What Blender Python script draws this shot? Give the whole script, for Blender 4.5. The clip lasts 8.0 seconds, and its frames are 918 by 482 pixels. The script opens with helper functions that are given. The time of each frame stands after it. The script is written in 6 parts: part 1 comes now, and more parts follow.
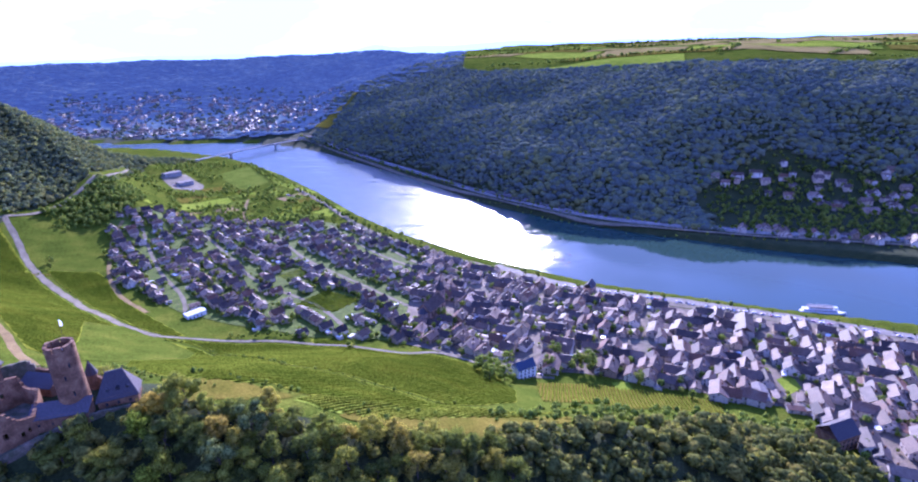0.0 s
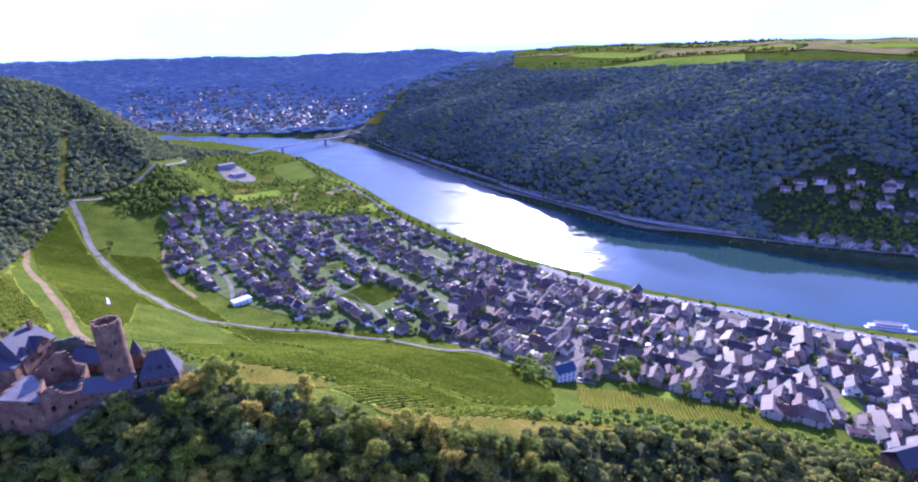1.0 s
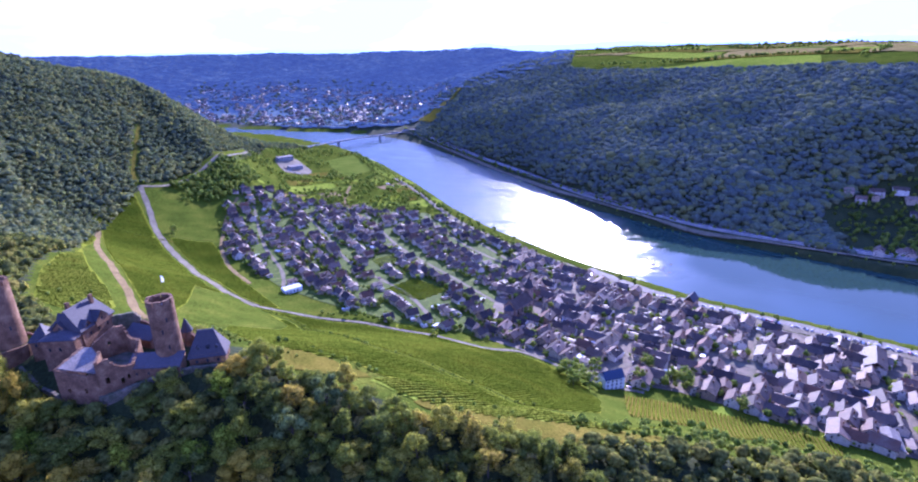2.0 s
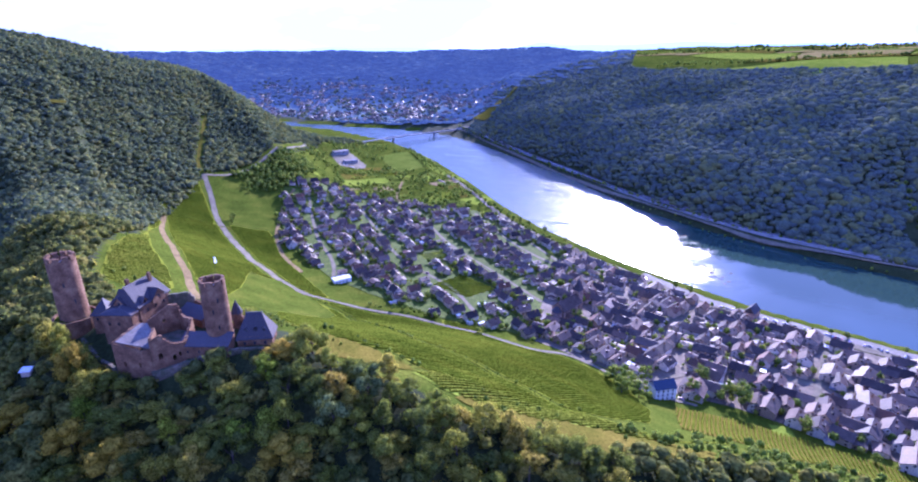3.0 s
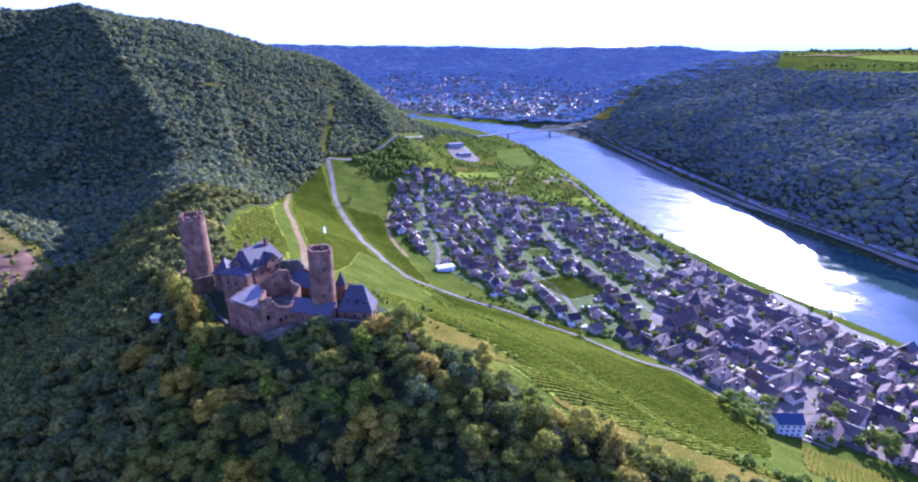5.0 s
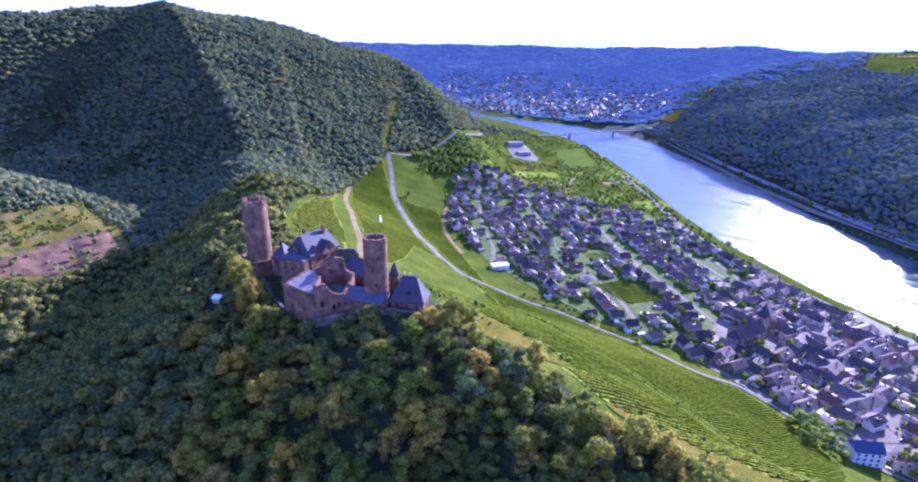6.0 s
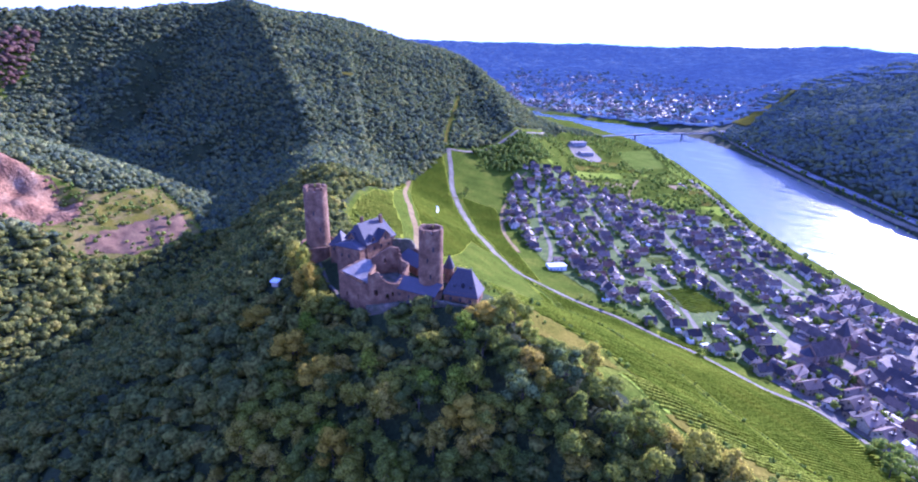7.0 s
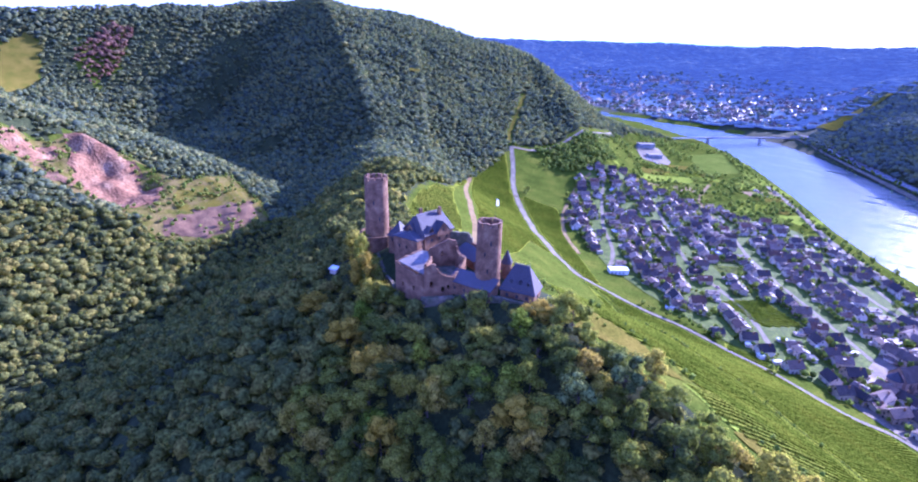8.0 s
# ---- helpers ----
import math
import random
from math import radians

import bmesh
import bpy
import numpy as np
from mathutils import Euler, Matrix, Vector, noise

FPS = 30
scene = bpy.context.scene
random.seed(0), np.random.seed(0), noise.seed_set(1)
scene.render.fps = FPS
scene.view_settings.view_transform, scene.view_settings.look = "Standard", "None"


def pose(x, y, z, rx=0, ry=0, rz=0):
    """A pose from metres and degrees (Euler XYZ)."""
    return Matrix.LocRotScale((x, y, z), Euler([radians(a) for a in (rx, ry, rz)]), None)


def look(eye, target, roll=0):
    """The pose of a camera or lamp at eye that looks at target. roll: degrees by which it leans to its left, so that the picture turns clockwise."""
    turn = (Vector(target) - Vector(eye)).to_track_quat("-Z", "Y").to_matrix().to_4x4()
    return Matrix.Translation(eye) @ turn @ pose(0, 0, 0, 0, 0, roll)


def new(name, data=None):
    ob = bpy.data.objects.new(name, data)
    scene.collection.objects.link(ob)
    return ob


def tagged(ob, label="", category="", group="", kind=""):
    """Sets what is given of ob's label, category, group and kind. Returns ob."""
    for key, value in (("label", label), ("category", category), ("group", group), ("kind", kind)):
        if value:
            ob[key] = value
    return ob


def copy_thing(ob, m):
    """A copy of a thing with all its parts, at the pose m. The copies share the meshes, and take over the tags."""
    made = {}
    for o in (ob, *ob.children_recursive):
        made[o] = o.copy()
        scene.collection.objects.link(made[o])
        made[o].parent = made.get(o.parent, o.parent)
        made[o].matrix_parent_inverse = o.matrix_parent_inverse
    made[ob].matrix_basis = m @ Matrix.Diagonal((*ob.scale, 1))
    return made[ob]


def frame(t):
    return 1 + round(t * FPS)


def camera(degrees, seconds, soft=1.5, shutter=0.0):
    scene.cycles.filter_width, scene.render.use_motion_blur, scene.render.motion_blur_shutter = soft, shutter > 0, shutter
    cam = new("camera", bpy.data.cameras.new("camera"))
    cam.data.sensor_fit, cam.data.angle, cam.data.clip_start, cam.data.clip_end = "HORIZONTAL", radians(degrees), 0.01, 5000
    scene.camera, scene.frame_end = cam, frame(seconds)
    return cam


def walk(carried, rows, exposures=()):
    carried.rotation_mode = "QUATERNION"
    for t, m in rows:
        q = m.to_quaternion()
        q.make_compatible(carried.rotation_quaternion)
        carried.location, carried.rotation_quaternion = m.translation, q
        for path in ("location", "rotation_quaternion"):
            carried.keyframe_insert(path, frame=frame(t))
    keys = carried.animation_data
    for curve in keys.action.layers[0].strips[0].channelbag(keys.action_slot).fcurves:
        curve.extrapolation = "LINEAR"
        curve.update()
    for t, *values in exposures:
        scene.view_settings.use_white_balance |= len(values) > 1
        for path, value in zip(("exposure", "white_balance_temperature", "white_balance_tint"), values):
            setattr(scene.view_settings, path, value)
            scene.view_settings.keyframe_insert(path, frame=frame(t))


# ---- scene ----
import functools
# the camera and its flight
cam = camera(80.77, 8.0, soft=2.1)
# seconds, x, y, z, yaw, pitch, roll
FLIGHT = [
    (0.0, 0.00, 0.00, 243.68, 1.020, -19.807, -2.196),
    (0.5, 0.28, 2.34, 241.69, 3.491, -19.728, -1.935),
    (1.0, 0.38, 4.57, 239.73, 5.921, -19.654, -1.742),
    (1.5, 0.32, 6.72, 237.79, 8.616, -19.609, -1.481),
    (3.0, -0.76, 12.61, 232.13, 17.011, -19.526, -0.631),
    (3.5, -1.37, 14.41, 230.29, 19.642, -19.554, -0.433),
    (4.0, -2.10, 16.14, 228.48, 22.505, -19.546, -0.174),
    (4.5, -2.93, 17.80, 226.69, 25.682, -19.596, 0.077),
    (6.0, -5.92, 22.40, 221.47, 35.110, -19.760, 0.746),
    (6.5, -7.04, 23.82, 219.77, 38.126, -19.845, 0.916),
    (7.0, -8.21, 25.20, 218.10, 41.465, -19.972, 1.180),
    (7.5, -9.41, 26.53, 216.46, 44.585, -20.078, 1.340),
    (8.0, -10.64, 27.83, 214.83, 48.068, -20.213, 1.476),
]
walk(cam, [(t, pose(x, y, z, 90 + pitch, 0, yaw) @ pose(0, 0, 0, 0, 0, roll)) for t, x, y, z, yaw, pitch, roll in FLIGHT],
     exposures=[(0.0, 1.72, 4200, 60), (6.5, 1.98, 4086, 62.4), (8.0, 2.16, 4060, 65)])

# ---------------------------------------------------------------- sky, clouds and sun
SUN_BEARING, SUN_HEIGHT = 4.0, 22.0
world = bpy.data.worlds.new("sky")
scene.world = world
world.use_nodes = True
wn, wl = world.node_tree.nodes, world.node_tree.links
sky = wn.new("ShaderNodeTexSky")
sky.sky_type, sky.sun_disc = "NISHITA", False
sky.sun_elevation, sky.sun_rotation = radians(SUN_HEIGHT), radians(SUN_BEARING)
sky.altitude, sky.air_density, sky.dust_density, sky.ozone_density = 200, 1.0, 1.0, 3.0
coord, spread = wn.new("ShaderNodeTexCoord"), wn.new("ShaderNodeMapping")
spread.inputs["Scale"].default_value = (1.0, 1.0, 3.2)
puffs = wn.new("ShaderNodeTexNoise")
puffs.inputs["Scale"].default_value, puffs.inputs["Detail"].default_value, puffs.inputs["Roughness"].default_value = 2.6, 6, 0.55
cover = wn.new("ShaderNodeValToRGB")
cover.color_ramp.elements[0].position, cover.color_ramp.elements[1].position = 0.34, 0.58
cloud = wn.new("ShaderNodeMixRGB")
cloud.inputs["Color2"].default_value = (3.0, 3.15, 3.75, 1)
wl.new(coord.outputs["Generated"], spread.inputs["Vector"])
wl.new(spread.outputs["Vector"], puffs.inputs["Vector"])
wl.new(puffs.outputs["Fac"], cover.inputs["Fac"])
# thin cloud lies low over the horizon and opens to blue overhead
lofty, low_down, share = wn.new("ShaderNodeSeparateXYZ"), wn.new("ShaderNodeMapRange"), wn.new("ShaderNodeMath")
wl.new(coord.outputs["Generated"], lofty.inputs["Vector"])
wl.new(lofty.outputs["Z"], low_down.inputs["Value"])
low_down.inputs["From Min"].default_value, low_down.inputs["From Max"].default_value = 0.36, 0.78
low_down.inputs["To Min"].default_value, low_down.inputs["To Max"].default_value = 1.0, 0.05
share.operation = "MULTIPLY"
wl.new(cover.outputs["Color"], share.inputs[0])
wl.new(low_down.outputs["Result"], share.inputs[1])
veil, most = wn.new("ShaderNodeMapRange"), wn.new("ShaderNodeMath")
veil.inputs["From Min"].default_value, veil.inputs["From Max"].default_value = 0.12, 0.72
veil.inputs["To Min"].default_value, veil.inputs["To Max"].default_value = 0.9, 0.0
wl.new(lofty.outputs["Z"], veil.inputs["Value"])
most.operation = "MAXIMUM"
wl.new(share.outputs[0], most.inputs[0])
wl.new(veil.outputs["Result"], most.inputs[1])
wl.new(most.outputs[0], cloud.inputs["Fac"])
wl.new(sky.outputs["Color"], cloud.inputs["Color1"])
wl.new(cloud.outputs["Color"], wn["Background"].inputs["Color"])
wn["Background"].inputs["Strength"].default_value = 0.125

TO_SUN = Vector((math.sin(radians(SUN_BEARING)) * math.cos(radians(SUN_HEIGHT)), math.cos(radians(SUN_BEARING)) * math.cos(radians(SUN_HEIGHT)), math.sin(radians(SUN_HEIGHT))))
sun_data = bpy.data.lights.new("sun", "SUN")
sun_data.energy, sun_data.angle, sun_data.color = 5.0, radians(0.5), (1.0, 0.83, 0.42)
sun = new("sun", sun_data)
sun.matrix_world = look(TO_SUN * 900 + Vector((0, 600, 0)), (0, 600, 0))


# ---------------------------------------------------------------- materials
def material(name, colours, size=5.0, rough=0.85, bump=0.3, fine=0.6, vary="", crisp=0.14, leafy=0.0, metal=0.0, spec=0.3, depth=0.3, blotch=0.35):
    """A surface whose colours mix over patches of that size in metres, with finer grain and relief; vary: 'object' or 'island' shifts it from piece to piece."""
    m = bpy.data.materials.new(name)
    m.use_nodes = True
    n, k = m.node_tree.nodes, m.node_tree.links
    b = n["Principled BSDF"]
    b.inputs["Roughness"].default_value, b.inputs["Metallic"].default_value, b.inputs["Specular IOR Level"].default_value = rough, metal, spec
    geo = n.new("ShaderNodeNewGeometry")
    wide, grain = n.new("ShaderNodeTexNoise"), n.new("ShaderNodeTexNoise")
    wide.inputs["Scale"].default_value, wide.inputs["Detail"].default_value = 1 / size, 4
    grain.inputs["Scale"].default_value, grain.inputs["Detail"].default_value = 1 / fine, 3
    for tex in (wide, grain):
        k.new(geo.outputs["Position"], tex.inputs["Vector"])
    ramp = n.new("ShaderNodeValToRGB")
    e = ramp.color_ramp.elements
    while len(e) < len(colours):
        e.new(0.5)
    for i, c in enumerate(colours):
        e[i].position, e[i].color = (0.28 + 0.44 * i / max(1, len(colours) - 1)) if not vary else i / max(1, len(colours) - 1), (*c, 1)
    source = wide.outputs["Fac"]
    if vary:
        piece = n.new("ShaderNodeObjectInfo").outputs["Random"] if vary == "object" else geo.outputs["Random Per Island"]
        add = n.new("ShaderNodeMath")
        add.operation = "MULTIPLY_ADD"
        add.inputs[1].default_value = blotch
        k.new(source, add.inputs[0])
        shift = n.new("ShaderNodeMath")
        shift.operation = "MULTIPLY_ADD"
        shift.inputs[1].default_value, shift.inputs[2].default_value = 1.0, -0.5 * blotch
        k.new(piece, shift.inputs[0])
        k.new(shift.outputs[0], add.inputs[2])
        source = add.outputs[0]
    k.new(source, ramp.inputs["Fac"])
    speck = n.new("ShaderNodeMixRGB")
    speck.blend_type, speck.inputs["Fac"].default_value = "OVERLAY", 0.75 if leafy else 0.55
    k.new(ramp.outputs["Color"], speck.inputs["Color1"])
    tone = n.new("ShaderNodeMapRange")
    tone.inputs["From Min"].default_value, tone.inputs["From Max"].default_value = (0.5 - crisp, 0.5 + crisp) if leafy else (0.2, 0.8)
    k.new(grain.outputs["Fac"], tone.inputs["Value"])
    k.new(tone.outputs["Result"], speck.inputs["Color2"])
    k.new(speck.outputs["Color"], b.inputs["Base Color"])
    if bump:
        relief = n.new("ShaderNodeBump")
        relief.inputs["Strength"].default_value, relief.inputs["Distance"].default_value = bump, depth
        k.new(grain.outputs["Fac"], relief.inputs["Height"])
        k.new(relief.outputs["Normal"], b.inputs["Normal"])
    if leafy:
        shine = n.new("ShaderNodeBsdfTranslucent")
        mix = n.new("ShaderNodeMixShader")
        mix.inputs["Fac"].default_value = leafy
        b.inputs["Specular IOR Level"].default_value = 0.0
        through_leaf = n.new("ShaderNodeMixRGB")
        through_leaf.blend_type, through_leaf.inputs["Fac"].default_value = "MULTIPLY", 1.0
        through_leaf.inputs["Color2"].default_value = (1.7, 1.75, 0.75, 1)
        k.new(speck.outputs["Color"], through_leaf.inputs["Color1"])
        k.new(through_leaf.outputs["Color"], shine.inputs["Color"])
        k.new(b.outputs["BSDF"], mix.inputs[1])
        k.new(shine.outputs["BSDF"], mix.inputs[2])
        k.new(mix.outputs["Shader"], n["Material Output"].inputs["Surface"])
    return m


M_GROUND = material("meadow_ground", [(0.0446, 0.062, 0.0049), (0.0643, 0.0827, 0.0059), (0.0928, 0.1014, 0.0086)], 22, 0.9, 0.4, 1.6, depth=0.4, spec=0.0)
M_FLOOR = material("woodland_floor", [(0.0224, 0.0304, 0.0104), (0.0336, 0.042, 0.0128), (0.0437, 0.0486, 0.016)], 12, 0.95, 0.6, 1.2, depth=0.5, spec=0.08)
M_FOREST = material("woodland_leaves", [(0.0674, 0.0797, 0.0263), (0.1017, 0.113, 0.0272), (0.143, 0.1453, 0.029), (0.1863, 0.1644, 0.0319)], 60, 0.75, 0.7, 1.4, vary="island", leafy=0.45, crisp=0.2, depth=0.6, blotch=0.7)
# woodland leaves for the far hill, extra blue painting its haze
M_HILL_HAZE = material("hazed_hill_leaves", [(0.0686, 0.09, 0.0594), (0.1, 0.122, 0.0635), (0.1392, 0.155, 0.0594), (0.1862, 0.18, 0.0554)], 60, 0.8, 0.5, 1.8, vary="island", leafy=0.4, crisp=0.25, depth=0.6, blotch=0.7)
# bluer than the near leaves: haze over the river mixed into the colour
M_SLOPE_HAZE = material("hazed_slope_leaves", [(0.0835, 0.0994, 0.086), (0.0998, 0.1166, 0.086), (0.1183, 0.1339, 0.0757), (0.1485, 0.1534, 0.0533)], 70, 0.85, 0.3, 2.6, vary="island", leafy=0.15, crisp=0.5, depth=0.8, blotch=0.8)
M_LEAVES = material("tree_leaves", [(0.0857, 0.1037, 0.0232), (0.1348, 0.1508, 0.025), (0.1839, 0.1938, 0.0258), (0.2289, 0.2158, 0.0294), (0.2602, 0.2074, 0.0383)], 40, 0.65, 0.8, 0.6, vary="object", leafy=0.5, crisp=0.2, depth=0.4, blotch=0.5)
M_RUSSET = material("russet_leaves", [(0.2, 0.1562, 0.018), (0.27, 0.2035, 0.0225), (0.33, 0.2508, 0.027)], 8, 0.7, 0.6, 0.7, vary="object", leafy=0.45, crisp=0.25, depth=0.4)
M_BEECH = material("beech_leaves", [(0.12, 0.07, 0.05), (0.16, 0.09, 0.06), (0.14, 0.11, 0.06)], 20, 0.75, 0.6, 1.4, vary="island", leafy=0.3, crisp=0.2, depth=0.5)
M_GARDEN = material("garden_leaves", [(0.07, 0.1, 0.022), (0.11, 0.15, 0.025), (0.16, 0.195, 0.03), (0.2, 0.21, 0.035)], 30, 0.75, 0.6, 0.9, vary="island", leafy=0.45, crisp=0.2, depth=0.4, blotch=0.6)
M_BARK = material("bark", [(0.06, 0.045, 0.03), (0.11, 0.085, 0.06)], 0.8, 0.9, 0.6, 0.15, depth=0.05)
M_VINE = material("vine_leaves", [(0.1041, 0.1325, 0.0047), (0.1371, 0.1637, 0.0062), (0.1735, 0.1884, 0.0078)], 24, 0.7, 0.6, 0.8, leafy=0.48, crisp=0.2, depth=0.3)
M_PLOT = material("vineyard_soil", [(0.1028, 0.1227, 0.0039), (0.1335, 0.1503, 0.0065), (0.1703, 0.1704, 0.0078)], 20, 0.9, 0.4, 1.2, spec=0.0)
M_BRIGHT = material("bright_grass", [(0.125, 0.165, 0.01), (0.16, 0.2, 0.012), (0.19, 0.215, 0.02)], 18, 0.9, 0.3, 1.0, spec=0.0)
M_DRY = material("dry_grass", [(0.0736, 0.0733, 0.0066), (0.1032, 0.0895, 0.0097), (0.1363, 0.1083, 0.0143)], 14, 0.9, 0.4, 1.0, spec=0.0)
M_STRAW = material("stubble_field", [(0.14, 0.115, 0.0315), (0.19, 0.15, 0.042), (0.22, 0.18, 0.056)], 40, 0.9, 0.2, 2.0, spec=0.0)
M_ROAD = material("pale_asphalt", [(0.105, 0.09, 0.056), (0.1418, 0.122, 0.0768), (0.1785, 0.155, 0.0976)], 12, 0.9, 0.2, 0.8, depth=0.02, spec=0.1)
M_TRACK = material("gravel_track", [(0.1242, 0.088, 0.0315), (0.1674, 0.12, 0.0434), (0.216, 0.16, 0.0616)], 9, 0.95, 0.4, 0.5, depth=0.06, spec=0.05)
M_ROCK = material("red_quarry_rock", [(0.114, 0.0572, 0.0273), (0.1754, 0.0964, 0.0454), (0.2544, 0.1634, 0.0823)], 11, 0.95, 1.0, 2.2, depth=1.5, spec=0.05)
M_SCREE = material("slate_scree", [(0.0788, 0.0475, 0.0251), (0.126, 0.0741, 0.0383), (0.1785, 0.1159, 0.0528)], 10, 0.95, 0.8, 1.0, depth=0.5, spec=0.05)
M_STONE = material("castle_rubble_stone", [(0.089, 0.0495, 0.0255), (0.163, 0.0951, 0.0501), (0.252, 0.162, 0.0842)], 3.0, 0.92, 0.9, 0.35, depth=0.12, spec=0.1)
M_SLATE = material("slate_roof", [(0.037, 0.033, 0.036), (0.055, 0.048, 0.051), (0.088, 0.076, 0.076)], 4, 0.6, 0.4, 0.3, vary="object", depth=0.03, spec=0.18, blotch=0.25)
M_ROOF = material("house_roof", [(0.0285, 0.0212, 0.018), (0.0488, 0.0359, 0.0288), (0.081, 0.0589, 0.045), (0.0368, 0.0276, 0.0225), (0.1141, 0.0819, 0.0603), (0.0442, 0.0331, 0.0252), (0.1628, 0.1168, 0.0828), (0.1224, 0.0589, 0.0306), (0.0644, 0.0423, 0.027), (0.1389, 0.092, 0.0603), (0.0902, 0.0589, 0.0387), (0.195, 0.1408, 0.0981)], 6, 0.62, 0.3, 0.4, vary="object", depth=0.03, spec=0.16, blotch=0.2)
M_ROOFS = material("house_roofs", [(0.0285, 0.0212, 0.018), (0.0488, 0.0359, 0.0288), (0.081, 0.0589, 0.045), (0.0368, 0.0276, 0.0225), (0.1141, 0.0819, 0.0603), (0.0442, 0.0331, 0.0252), (0.1628, 0.1168, 0.0828), (0.1224, 0.0589, 0.0306), (0.0644, 0.0423, 0.027), (0.1389, 0.092, 0.0603), (0.0902, 0.0589, 0.0387), (0.195, 0.1408, 0.0981)], 6, 0.62, 0.3, 0.4, vary="island", depth=0.03, spec=0.16, blotch=0.2)
M_WALL = material("house_plaster", [(0.214, 0.148, 0.093), (0.357, 0.28, 0.178), (0.428, 0.372, 0.292), (0.491, 0.437, 0.357), (0.339, 0.247, 0.157), (0.589, 0.535, 0.449), (0.402, 0.322, 0.222), (0.536, 0.478, 0.393)], 3, 0.85, 0.2, 0.4, vary="object", depth=0.02, blotch=0.12)
M_WALLS = material("house_plasters", [(0.214, 0.148, 0.093), (0.357, 0.28, 0.178), (0.428, 0.372, 0.292), (0.491, 0.437, 0.357), (0.339, 0.247, 0.157), (0.589, 0.535, 0.449), (0.402, 0.322, 0.222), (0.536, 0.478, 0.393)], 3, 0.85, 0.2, 0.4, vary="island", depth=0.02, blotch=0.12)
M_GLASS = material("window_glass", [(0.02, 0.025, 0.03), (0.04, 0.045, 0.05)], 1, 0.08, 0, 1, spec=0.6)
M_WHITE = material("white_paint", [(0.6364, 0.629, 0.6068), (0.7052, 0.697, 0.6642)], 2, 0.4, 0.05, 0.5, depth=0.01)
M_CONCRETE = material("concrete", [(0.22, 0.215, 0.21), (0.3, 0.29, 0.28), (0.37, 0.36, 0.34)], 6, 0.85, 0.2, 0.6, depth=0.03)
M_CAR = material("car_paint", [(0.02, 0.02, 0.025), (0.3, 0.3, 0.32), (0.75, 0.75, 0.76), (0.25, 0.03, 0.03)], 1, 0.55, 0, 1, vary="object", spec=0.3, blotch=0.02)
# distant ridge and ground: haze painted in, bluish base plus a blue glow
M_FAR_HAZE = material("hazy_backdrop", [(0.039, 0.054, 0.0475), (0.0585, 0.0744, 0.057), (0.0845, 0.102, 0.0665), (0.13, 0.144, 0.0808)], 130, 1.0, 0.0, 30, depth=0.1, spec=0.0)
haze_glow = M_FAR_HAZE.node_tree.nodes["Principled BSDF"]
haze_glow.inputs["Emission Color"].default_value, haze_glow.inputs["Emission Strength"].default_value = (0.15, 0.2, 0.32, 1), 0.14
M_TYRE = material("rubber", [(0.015, 0.015, 0.015), (0.025, 0.025, 0.025)], 0.3, 0.8, 0, 0.2)


